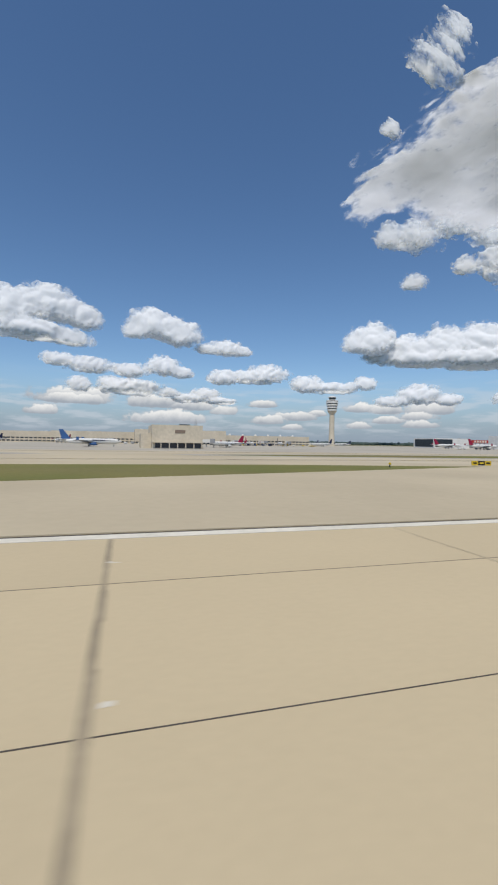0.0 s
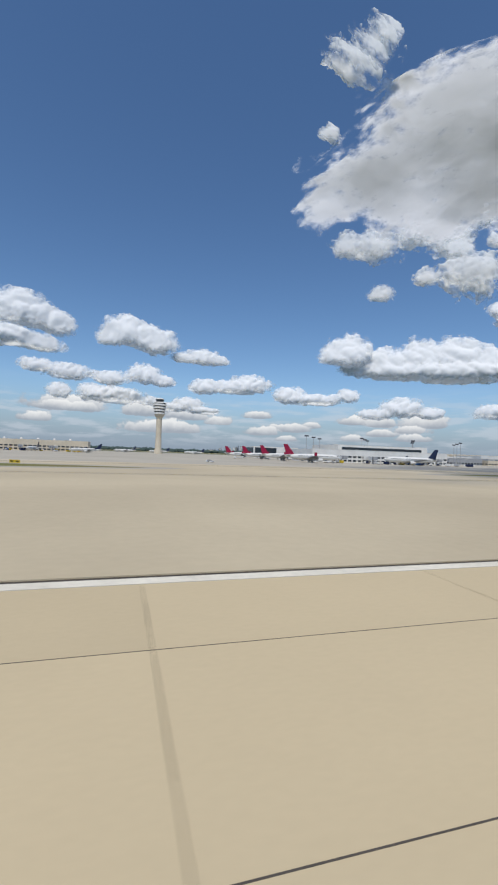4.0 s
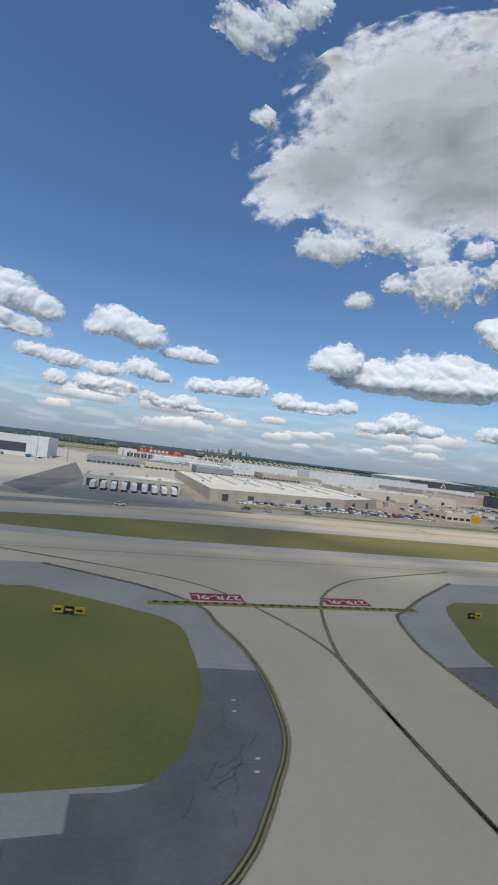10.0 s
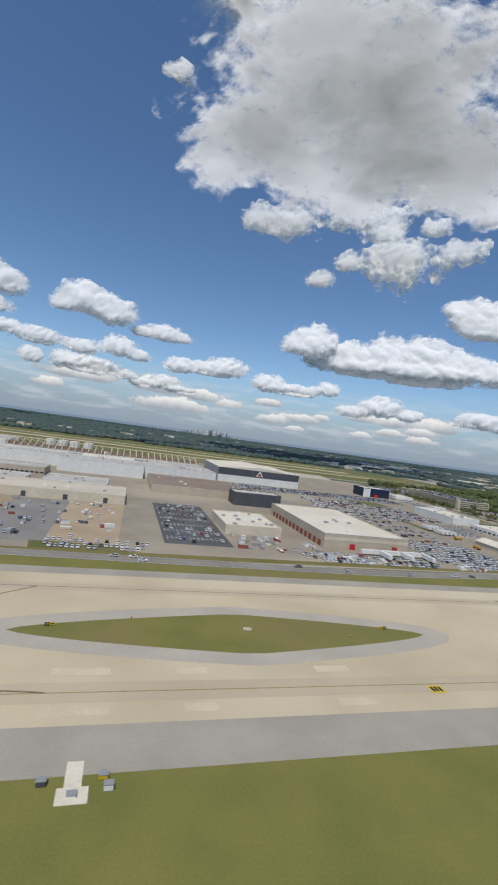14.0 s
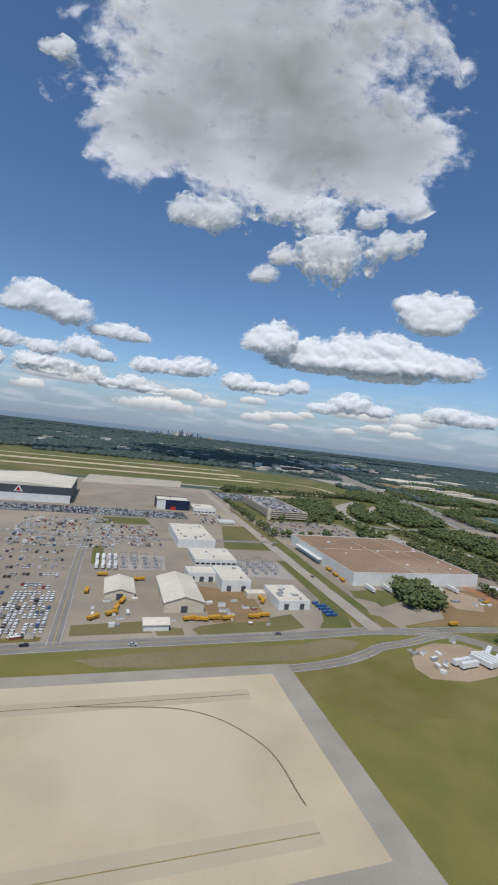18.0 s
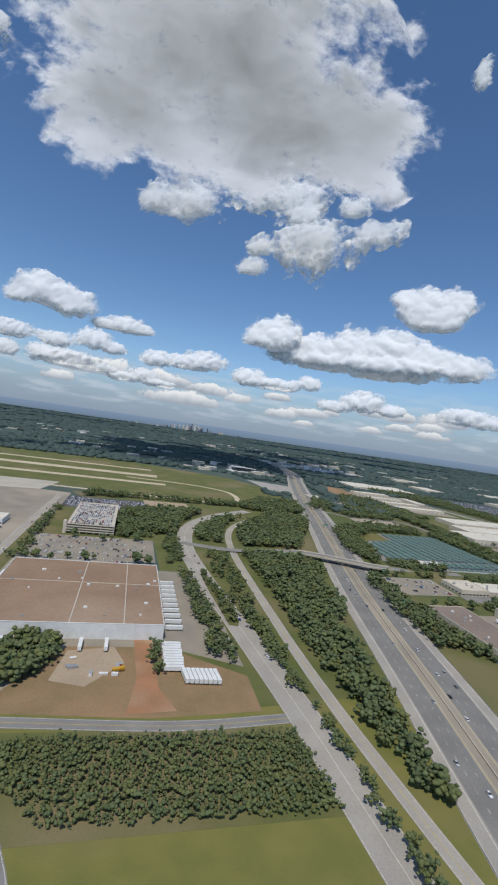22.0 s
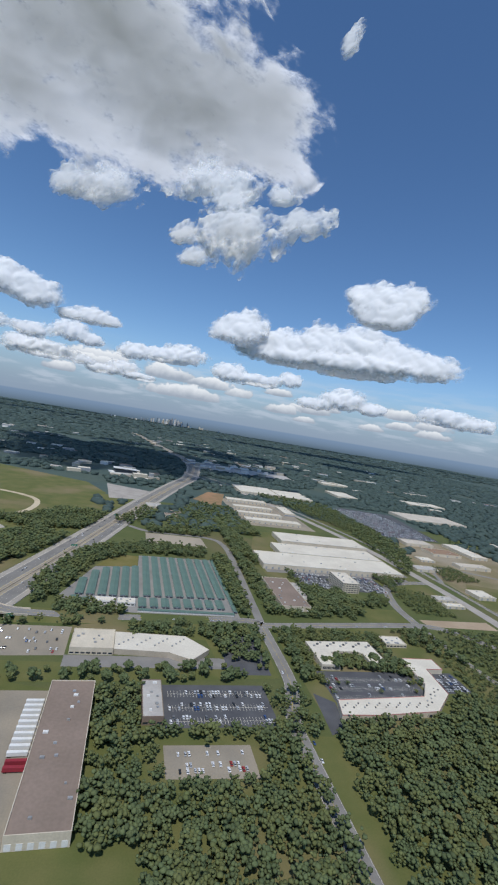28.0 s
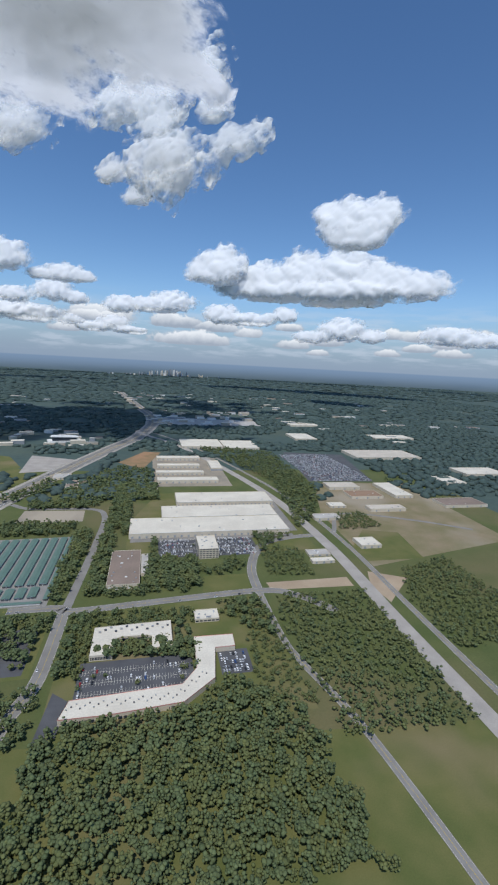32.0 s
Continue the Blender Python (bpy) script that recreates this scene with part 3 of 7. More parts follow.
road("perimeter_loop", [(1640, 990), (1844, 976), (1958, 968), (2040, 985), (2075, 1060), (2060, 1160), (1960, 1220), (1800, 1240)], 13, TAXI, "pale perimeter road in a loop round the grass", False)

# ---- roads ----
road("airport_road", [(780, 178), (900, 212), (1000, 228), (1223, 227), (1341, 227), (1460, 236), (1606, 241), (1668, 245), (1720, 237), (1746, 214), (1762, 190), (1790, 110), (1800, -60)], 11, ASPHALT, "two-lane grey asphalt road along the airfield")
road("corner_road", [(1590, 204), (1611, 206), (1630, 210), (1648, 217), (1661, 223), (1684, 227), (1706, 233), (1728, 236)], 8, ASPHALT, "curved grey road joining at the corner", True)
road("frontage_road", [(1700, 243), (1744, 243), (1846, 235), (1912, 238), (1930, 240)], 9, ASPHALT, "grey asphalt road beside a grassy verge")
road("cross_road", [(1467, 238), (1468, 300), (1470, 411), (1478, 562), (1482, 640)], 8, ASPHALT, "narrow grey road between parking lots")
road("loop_avenue", [(1672, 246), (1673, 340), (1675, 440), (1677, 540), (1680, 700), (1684, 900)], 11, HIGHWAY, "straight pale road past the warehouses")
road("shed_drive", [(1300, 500), (1420, 480), (1476, 470), (1690, 480)], 8, ASPHALT, "narrow grey drive between sheds", False)
road("ramp_road", [(1960, -300), (1945, 0), (1935, 180), (1930, 248), (1914, 380), (1900, 500), (1895, 610), (1915, 720), (1975, 820), (2060, 900)], 23, HIGHWAY, "divided ramp road with worn lanes", True, centre=LINE)
road("slip_road", [(1990, -300), (1975, 0), (1962, 160), (1956, 257), (1955, 373), (1961, 594), (1985, 720), (2040, 810), (2110, 880)], 10, HIGHWAY, "single slip road through the woods")
road("bridge_street", [(1890, 616, 0), (1960, 592, 1.5), (2030, 590, 5.5), (2073, 582, 7.5), (2116, 562, 7.5), (2160, 540, 7.5), (2205, 540, 5), (2296, 550, 0), (2455, 556, 0), (2480, 545, 0), (2594, 555, 0), (2740, 566, 0), (2790, 545, 0), (2830, 500, 0)], 15, ASPHALT, "four-lane street with pale asphalt", z=0.16)
road("north_street", [(2474, 548), (2488, 765), (2490, 900), (2457, 950), (2338, 958), (2290, 990)], 12, ASPHALT, "tree-lined grey street", False, z=0.12)
road("south_street", [(2473, 540), (2471, 436), (2465, 400), (2452, 360), (2450, 300), (2450, 100)], 15, ASPHALT, "grey street with a turning lane", z=0.12)
road("mill_road", [(2735, 558), (2742, 640), (2780, 725), (2840, 755), (2915, 765)], 15, ASPHALT, "curving grey street", z=0.12)
road("pine_road", [(2736, 560), (2738, 451), (2748, 400), (2775, 300), (2800, 100)], 9, ASPHALT, "narrow grey street through woods", z=0.12)
road("rail_corridor", [(2900, 100), (2902, 450), (2905, 750), (2862, 1108), (2700, 1672), (2540, 2000), (2400, 2500)], 22, GRAVEL, "pale gravel corridor with a road beside it", False, z=0.13)
road("corridor_road", [(2935, 100), (2938, 450), (2942, 760), (2900, 1120), (2740, 1690), (2590, 2020)], 10, ASPHALT, "grey road along the gravel corridor", z=0.15)
road("east_road", [(2942, 770), (3010, 880), (3150, 830), (3260, 760)], 9, ASPHALT, "grey road between low buildings", False, z=0.15)

WORN = mat("worn_asphalt", (0.245, 0.23, 0.205), (0.205, 0.192, 0.172), 0.05, 0.9, fine=0.8)
HWY = [(1930, -300), (1990, 40), (2049, 275), (2090, 440), (2136, 600), (2212, 850), (2336, 1280), (2450, 1640), (2540, 1930), (2600, 2500), (2480, 3300), (2300, 4500)]
hc = smooth(HWY, 10)
highway = tagged(new("highway", ribbon(M(), hc, -34, 34, 0.14, 0.4).mesh("highway", HIGHWAY)), "wide concrete highway with many lanes", "road", kind="structure")
part("median_wall", ribbon(M(), hc, -0.4, 0.4, 1.2, 1.2), BEIGE, highway, "concrete median wall")
part("median_strip", ribbon(M(), hc, -5.0, 5.0, 0.155), PALE_LOT, highway)
for o in (-33, -25.5, 25.5, 33):
    part("shoulder_line", ribbon(M(), hc, o - 0.15, o + 0.15, 0.17), LINE, highway)
for o in (-6.0, 6.0):
    part("inner_line", ribbon(M(), hc, o - 0.15, o + 0.15, 0.17), YELLOW, highway)
lane = fine(hc[:90], 3.0)
for o in (-17.8, -11.5, 11.5, 17.8):
    part("lane_dashes", ribbon(M(), lane, o - 0.08, o + 0.08, 0.17, dash=(1, 4)), LINE, highway)
part("worn_lane", ribbon(ribbon(M(), hc, -24, -7, 0.15), hc, 7, 24, 0.15), WORN, highway, "darker wheel-worn lanes")
for s in (-1, 1):
    part("guard_rail", ribbon(M(), hc, s * 33.6 - 0.1, s * 33.6 + 0.1, 0.75, 0.4), STEEL, highway)

# yellow ladder marks over the taxiways and painted plates
for x, y0, y1 in ((989, 97, 120), (987, 181, 196)):
    lad = tagged(new("ladder_mark", M().box(x - 1.1, x + 1.1, y0, y1, 0.11, 0.125).mesh("ladder_mark", BLACK)), "yellow and black ladder mark over a taxiway", "road marking", kind="structure")
    for s in (-0.9, 0.9):
        part("rail", M().box(x + s - 0.25, x + s + 0.25, y0, y1, 0.12, 0.135), YELLOW, lad)
    for k in range(int((y1 - y0) / 2)):
        part("rung", M().box(x - 0.6, x + 0.6, y0 + 2 * k, y0 + 2 * k + 0.8, 0.12, 0.134), YELLOW, lad)
for x, y in ((1267, 107), (1430, 154)):
    pl = tagged(new("painted_plate", M().box(x - 2.5, x + 2.5, y - 2, y + 2, 0.13, 0.145).mesh("painted_plate", YELLOW)), "yellow painted location mark with black bars", "road marking", kind="structure")
    for k in range(3):
        part("text_bar", M().box(x - 1.9 + 1.4 * k, x - 0.9 + 1.4 * k, y - 1.3, y + 1.3, 0.14, 0.155), BLACK, pl)

# ---- buildings ----
def ring_wall(w, d, t, h):
    """Four walls of one thickness, in one piece."""
    vs = []
    for z in (0, h):
        for k in (0, t):
            vs += [(-w / 2 + k, -d / 2 + k, z), (w / 2 - k, -d / 2 + k, z), (w / 2 - k, d / 2 - k, z), (-w / 2 + k, d / 2 - k, z)]
    fs = []
    for i in range(4):
        j = (i + 1) % 4
        fs += [(i, j, j + 8, i + 8), (j + 4, i + 4, i + 12, j + 12), (i + 8, j + 8, j + 12, i + 12), (j, i, i + 4, j + 4)]
    return M().add(vs, fs)


def warehouse(name, x0, x1, y0, y1, h, wall, roof, label, category="warehouse", units=6, docks=0, door=WHITE, bands=0, group="", turn=0.0, trim=None, lights=0):
    """A flat-roofed hall: walls with a parapet, a roof deck, plant on the roof, dock doors and window bands on its south face."""
    w, d = x1 - x0, y1 - y0
    b = root(name, label, category, pose((x0 + x1) / 2, (y0 + y1) / 2, 0, 0, 0, turn), group)
    t = 0.5
    part("wall", ring_wall(w, d, t, h), wall, b)
    part("roof", M().box(-w / 2 + t, w / 2 - t, -d / 2 + t, d / 2 - t, h - 1.4, h - 0.7), roof, b)
    if trim:
        part("coping", M().box(-w / 2 - 0.15, w / 2 + 0.15, -d / 2 - 0.15, -d / 2 + t + 0.1, h, h + 0.35), trim, b)
    rr = random.Random(int(x0 * 7 + y0))
    for k in range(units):
        ux, uy = rr.uniform(-w / 2 + 4, w / 2 - 4), rr.uniform(-d / 2 + 3, d / 2 - 3)
        s = rr.uniform(0.8, 1.9)
        part("roof_unit", M().box(ux - s, ux + s, uy - s * 0.6, uy + s * 0.6, h - 0.7, h + 0.5).box(ux - s * 0.5, ux + s * 0.5, uy - s * 0.4, uy + s * 0.4, h + 0.5, h + 0.75), rr.choice((STEEL, WHITE, GREYW)), b)
    for k in range(lights):
        ux = -w / 2 + w * (k + 0.5) / lights
        part("skylight", M().box(ux - 0.7, ux + 0.7, -d / 2 + 4, d / 2 - 4, h - 0.7, h - 0.45), GREYW, b)
    for k in range(docks):
        ux = -w / 2 + w * (k + 0.5) / docks
        part("dock_door", M().box(ux - 1.8, ux + 1.8, -d / 2 - 0.12, -d / 2 + 0.1, 0.3, min(4.6, h - 1)), door, b)
    n = max(2, int(w / 5))
    for k in range(bands):
        z = 1.2 + k * 3.6
        for j in range(n):
            ux = -w / 2 + w * (j + 0.5) / n
            part("window", M().box(ux - w / n * 0.36, ux + w / n * 0.36, -d / 2 - 0.06, -d / 2 + 0.1, z, z + 1.7), GLASS, b)
        for j in range(max(2, int(d / 6))):
            uy = -d / 2 + d * (j + 0.5) / max(2, int(d / 6))
            part("window", M().box(-w / 2 - 0.06, -w / 2 + 0.1, uy - 1.8, uy + 1.8, z, z + 1.7), GLASS, b)
    return b


def gable(name, x0, x1, y0, y1, h, ridge, wall, roof, label, category="shed", along="y", doors=1):
    """A shed with a pitched roof, ridge along x or y."""
    w, d = x1 - x0, y1 - y0
    b = root(name, label, category, pose((x0 + x1) / 2, (y0 + y1) / 2, 0, 0, 0, 0 if along == "y" else 90))
    if along == "x":
        w, d = d, w
    m = M().prism([(-w / 2, -d / 2), (w / 2, -d / 2), (w / 2, d / 2), (-w / 2, d / 2)], 0, h)
    m.add([(-w / 2, -d / 2, h), (w / 2, -d / 2, h), (0, -d / 2, ridge), (-w / 2, d / 2, h), (w / 2, d / 2, h), (0, d / 2, ridge)], [(0, 1, 2), (4, 3, 5)])
    part("wall", m, wall, b)
    o, t = 0.7, 0.3
    for s in (-1, 1):
        e = s * (w / 2 + o)
        ez = h - (ridge - h) * o / (w / 2)
        part("roof_slope", M().add([(0, -d / 2 - o, ridge), (e, -d / 2 - o, ez), (e, d / 2 + o, ez), (0, d / 2 + o, ridge), (0, -d / 2 - o, ridge + t), (e, -d / 2 - o, ez + t), (e, d / 2 + o, ez + t), (0, d / 2 + o, ridge + t)],
             [(0, 1, 2, 3), (7, 6, 5, 4), (0, 4, 5, 1), (1, 5, 6, 2), (2, 6, 7, 3), (3, 7, 4, 0)]), roof, b)
    for k in range(doors):
        ux = -w / 2 + w * (k + 0.5) / doors
        part("door", M().box(ux - 2.2, ux + 2.2, -d / 2 - 0.1, -d / 2 + 0.1, 0, min(4.5, h - 0.5)), DARKW, b)
    return b


# control tower: tapering shaft, flared cab of stacked rings
tower = root("control_tower", "tall cream concrete control tower with ringed cab", "control tower", pose(428, 680, 0))
part("shaft", M().lathe([(6.4, 0), (5.0, 8), (4.3, 30), (4.3, 56)], 24), CREAM, tower)
part("collar", M().lathe([(4.4, 54), (7.6, 59.5), (7.6, 60)], 24), CREAM, tower)
zz = 60.0
for k in range(4):
    rr_ = 7.6 + k * 0.75
    ring_ = part("cab_ring", M().lathe([(rr_, zz), (rr_ + 0.6, zz + 0.4), (rr_ + 0.6, zz + 2.5), (rr_, zz + 2.9)], 28), WHITE, tower, "white ring of the cab")
    part("ring_glazing", M().lathe([(rr_ - 0.3, zz + 2.9), (rr_ + 0.1, zz + 4.3)], 28), GLASS, ring_)
    zz += 4.3
part("cab_floor", M().lathe([(10.2, zz), (8.4, zz + 1.4), (5.6, zz + 1.8)], 28), WHITE, tower)
part("cab_window", M().lathe([(5.2, zz + 1.8), (6.4, zz + 5.6)], 20), GLASS, tower, "dark raked cab windows")
part("cab_roof", M().lathe([(6.7, zz + 5.6), (6.7, zz + 6.4), (4.4, zz + 7.6), (2.0, zz + 8.0)], 20), WHITE, tower)
part("mast", M().lathe([(0.25, zz + 8.0), (0.12, zz + 12)], 8), STEEL, tower)

# concourses
c = warehouse("concourse", 104, 134, 260, 300, 14, CREAM, TAN_ROOF, "cream concourse head standing out over the apron", "terminal", units=3)
part("louvre", M().box(-1.5, 4.5, -20.15, -19.9, 9.2, 11.2), TAUPE_ROOF, c, "brown louvre panel")
part("dark_opening", M().box(-13, 14, -20.2, -19.8, 0.4, 3.4), DARKW, c, "dark recess at apron level")
part("canopy", M().box(-15.5, 15.5, -22.4, -19.95, 3.5, 4.0), CREAM, c)
for k in range(7):
    part("pillar", M().box(-14.8 + 4.8 * k, -14.3 + 4.8 * k, -22.2, -21.8, 0, 3.5), CREAM, c)
part("side_wing", M().box(-21, -15.1, -17, 20, 0, 8.5), CREAM, c)
for k in range(5):
    part("aerial", M().beam((13 + 0.4 * k, -10 + 5 * k, 14), (13 + 0.4 * k, -10 + 5 * k, 17 + (k % 3)), 0.12), STEEL, c)
c = warehouse("concourse", 106, 132, 301, 541, 9.5, CREAM, TAN_ROOF, "long cream pier with gates along its side", "terminal", units=16)
for k in range(30):
    part("window", M().box(12.95, 13.08, -116 + 7.8 * k, -111 + 7.8 * k, 5.0, 7.4), GLASS, c)
    if k % 2:
        part("gate_recess", M().box(12.95, 13.09, -116 + 7.8 * k, -110.5 + 7.8 * k, 0.4, 3.4), DARKW, c)
for k in range(4):
    part("stair_block", M().box(13.1, 18, -100 + 58 * k, -88 + 58 * k, 0, 8.2), CREAM, c)
c = warehouse("concourse", 100, 212, 542, 600, 18, CREAM, TAN_ROOF, "cream concourse hall with a dark flared lookout", "terminal", units=6, bands=1)
part("lookout_stem", M().lathe([(3.6, 17), (3.6, 20.5)], 16, at=(4, -22, 0)), CREAM, c)
part("lookout", M().lathe([(4.0, 20.5), (6.6, 24.4), (6.9, 25.2)], 16, at=(4, -22, 0)), DARKW, c, "dark flared lookout on the roof")
c = warehouse("concourse", 213, 335, 562, 606, 13, CREAM, TAN_ROOF, "long cream concourse wing with gates", "terminal", units=10, bands=2)
for k in range(6):
    part("roof_vent", M().lathe([(1.6, 0), (1.6, 1.8), (0.8, 3.0)], 12, at=(-50 + 18 * k, -12, 12.3)), WHITE, c)
c = warehouse("concourse", 0, 104, 585, 625, 15, CREAM, TAN_ROOF, "low cream concourse wing beside the hall", "terminal", units=6, bands=2)
warehouse("concourse", -160, -2, 600, 640, 14, CREAM, GREY_ROOF, "distant cream concourse wing", "terminal", units=6, bands=2)
c = warehouse("concourse", 547, 612, 569, 620, 15.5, WHITE, WHITE_ROOF, "white concourse block with a dark glazed end", "terminal", units=3)
part("glazed_end", M().box(-32.7, -32.3, -22, 22, 2, 14), GLASS, c, "large dark glass end wall")
part("glazed_front", M().box(-31, 0, -25.8, -25.3, 2, 14), GLASS, c)
c = warehouse("concourse", 541, 690, 368, 420, 12, WHITE, WHITE_ROOF, "grey and white concourse with dark windows", "terminal", units=14, bands=2, trim=WHITE)
part("upper_hall", M().box(-40, 60, -10, 18, 11, 17), WHITE, c)
part("upper_window", M().box(-36, 56, -10.2, -9.9, 12.6, 15.2), GLASS, c)
c = warehouse("terminal_hall", 620, 757, 482, 540, 20, WHITE, WHITE_ROOF, "long white hall with a dark window strip", "terminal", units=3, trim=WHITE)
part("window_strip", M().box(-60, 48, -29.2, -28.9, 4, 13), DARKW, c, "long dark window strip")
part("end_block", M().box(50, 68.4, -29.6, 0, 0, 21), WHITE, c)


def jet_bridge(x, y, turn):
    b = root("jet_bridge", "white jet bridge reaching to an aircraft", "jet bridge", pose(x, y, 0, 0, 0, turn), "jet bridges at the gates")
    part("tunnel", M().box(0, 16, -1.5, 1.5, 3.6, 6.2), WHITE, b)
    part("cab", M().box(16, 19, -2, 2, 3.4, 6.6), GREYW, b)
    part("rotunda", M().lathe([(2.4, 3.0), (2.4, 6.8)], 12), WHITE, b)
    for ux in (0, 13):
        part("leg", M().box(ux - 0.4, ux + 0.4, -0.4, 0.4, 0, 3.7), STEEL, b)


for x, y, a in ((136, 330, -20), (136, 392, 10), (136, 450, -10), (225, 557, -90), (262, 557, -80), (300, 557, -100), (30, 582, -90), (70, 582, -80), (560, 365, -80), (595, 365, -95), (630, 365, -85), (665, 365, -95)):
    jet_bridge(x, y, a)


def airliner(x, y, turn, length, tail, label, belly=WHITE, cheat=None):
    """A parked jet; it points along its own x. Radius and span follow from the length."""
    r = length * 0.048
    b = root("airliner", label, "airplane", pose(x, y, 0, 0, 0, turn), "parked airliners")
    L, z0 = length, r + length * 0.045
    prof = [(0.02, L / 2), (r * 0.5, L / 2 - r * 0.7), (r * 0.85, L / 2 - r * 1.7), (r, L / 2 - r * 3), (r, -L * 0.18), (r * 0.8, -L * 0.32), (r * 0.25, -L * 0.48), (0.05, -L / 2)]
    fus = part("fuselage", M().lathe(prof[::-1], 20, "x", (0, 0, z0)), belly, b)
    part("window_row", M().box(-L * 0.28, L * 0.38, -r * 1.01, r * 1.01, z0 + r * 0.22, z0 + r * 0.34), GLASS, fus)
    part("cockpit_window", M().box(L / 2 - r * 1.5, L / 2 - r * 1.0, -r * 0.62, r * 0.62, z0 + r * 0.32, z0 + r * 0.58), GLASS, fus)
    for s in (-1, 1):
        part("wing", M().add([(L * 0.10, s * r * 0.8, z0 - r * 0.5), (-L * 0.12, s * r * 0.8, z0 - r * 0.5), (-L * 0.20, s * L * 0.45, z0 + r * 0.4), (-L * 0.15, s * L * 0.45, z0 + r * 0.4),
                              (L * 0.10, s * r * 0.8, z0 - r * 0.25), (-L * 0.12, s * r * 0.8, z0 - r * 0.3), (-L * 0.20, s * L * 0.45, z0 + r * 0.46), (-L * 0.15, s * L * 0.45, z0 + r * 0.46)],
             [(0, 1, 2, 3), (7, 6, 5, 4), (0, 4, 5, 1), (1, 5, 6, 2), (2, 6, 7, 3), (3, 7, 4, 0)]), GREYW, b)
        part("winglet", M().box(-L * 0.20, -L * 0.155, s * L * 0.45 - 0.15, s * L * 0.45 + 0.15, z0 + r * 0.4, z0 + r * 1.5), tail, b)
        eng = part("engine", M().lathe([(r * 0.35, -r * 1.2), (r * 0.55, 0), (r * 0.55, r * 0.9), (r * 0.45, r * 1.1)], 14, "x", (L * 0.04, s * L * 0.16, z0 - r * 0.95)), tail if cheat else WHITE, b)
        part("intake", M().lathe([(r * 0.40, r * 1.02), (r * 0.40, r * 1.12)], 14, "x", (L * 0.04, s * L * 0.16, z0 - r * 0.95)), BLACK, eng)
        part("tailplane", M().add([(-L * 0.39, 0, z0 + r * 0.35), (-L * 0.48, 0, z0 + r * 0.35), (-L * 0.50, s * L * 0.17, z0 + r * 0.55), (-L * 0.46, s * L * 0.17, z0 + r * 0.55),
                                   (-L * 0.39, 0, z0 + r * 0.5), (-L * 0.48, 0, z0 + r * 0.5), (-L * 0.50, s * L * 0.17, z0 + r * 0.62), (-L * 0.46, s * L * 0.17, z0 + r * 0.62)],
             [(0, 1, 2, 3), (7, 6, 5, 4), (0, 4, 5, 1), (1, 5, 6, 2), (2, 6, 7, 3), (3, 7, 4, 0)]), WHITE, b)
        part("main_gear", M().box(-L * 0.05, -L * 0.02, s * r * 1.2 - 0.4, s * r * 1.2 + 0.4, 0, z0 - r * 0.6), STEEL, b)
    part("fin", M().add([(-L * 0.33, -0.25, z0 + r * 0.8), (-L * 0.47, -0.25, z0 + r * 0.6), (-L * 0.52, -0.12, z0 + r + L * 0.145), (-L * 0.455, -0.12, z0 + r + L * 0.145),
                         (-L * 0.33, 0.25, z0 + r * 0.8), (-L * 0.47, 0.25, z0 + r * 0.6), (-L * 0.52, 0.12, z0 + r + L * 0.145), (-L * 0.455, 0.12, z0 + r + L * 0.145)],
         [(0, 1, 2, 3), (7, 6, 5, 4), (0, 4, 5, 1), (1, 5, 6, 2), (2, 6, 7, 3), (3, 7, 4, 0)]), tail, b, "painted tail fin")
    if cheat:
        for s in (-1, 1):
            for k in range(7):
                ux = L * (0.02 + 0.03 * k)
                part("lettering_bar", M().box(ux, ux + L * 0.02, s * r * 1.0 - 0.05, s * r * 1.0 + 0.05, z0 + r * 0.05, z0 + r * 0.6), cheat, fus)
    part("nose_gear", M().box(L * 0.36, L * 0.375, -0.3, 0.3, 0, z0 - r * 0.7), STEEL, b)
    return b


airliner(68, 300, 0, 38, BLUEP, "white airliner with dark lettering and pale blue tail", cheat=NAVY)
airliner(166, 335, 205, 34, CRIMSON, "white airliner with crimson tail at a gate")
airliner(522, 326, 2, 50, CRIMSON, "long white airliner with crimson tail waiting on the apron")
airliner(521, 387, 2, 48, CRIMSON, "white airliner with crimson tail in a queue")
airliner(519, 445, 2, 46, CRIMSON, "white airliner with crimson tail beside the concourse")
airliner(514, 501, 2, 46, CRIMSON, "white airliner with crimson tail far over the apron")
airliner(624, 338, 172, 52, NAVY, "white airliner with navy tail and yellow disc at a gate")
airliner(660, 450, 168, 46, NAVY, "white airliner with striped tail behind a gate")
for x, y, a in ((335, 520, 200), (280, 530, 260), (380, 760, 170), (440, 800, 175), (500, 780, 170), (20, 540, 250), (-60, 560, 240), (240, 532, 270)):
    airliner(x, y, a, 36, R.choice((NAVY, CRIMSON)), "white airliner parked far off at the terminal")

# hangar with the red roof sign
h = warehouse("hangar", 815, 965, 838, 930, 13, WHITE, GREY_ROOF, "large white hangar with a red sign on its roof edge", "hangar", units=2)
part("sign_board", M().box(-42, 46, -47, -46.4, 11.5, 18), REDP, h, "long red sign board with white letters")
for word, ux in (("FLY", -31), ("JETS", 33)):
    t = part("sign_letters", text_mesh(word, 6.8, LINE, "sign_letters"), None, h)
    t.matrix_local = pose(ux, -47.15, 14.8, 90, 0, 0)
for k in range(5):
    part("sign_bar", M().box(-19 + 7.4 * k, -14 + 7.4 * k, -47.25, -47.0, 12.6, 17.0), LINE, h)
for k in range(24):
    part("rib", M().box(-74 + 6.4 * k, -72 + 6.4 * k, -47.2, -46, 0, 11.4), GREYW if k % 2 else WHITE, h)
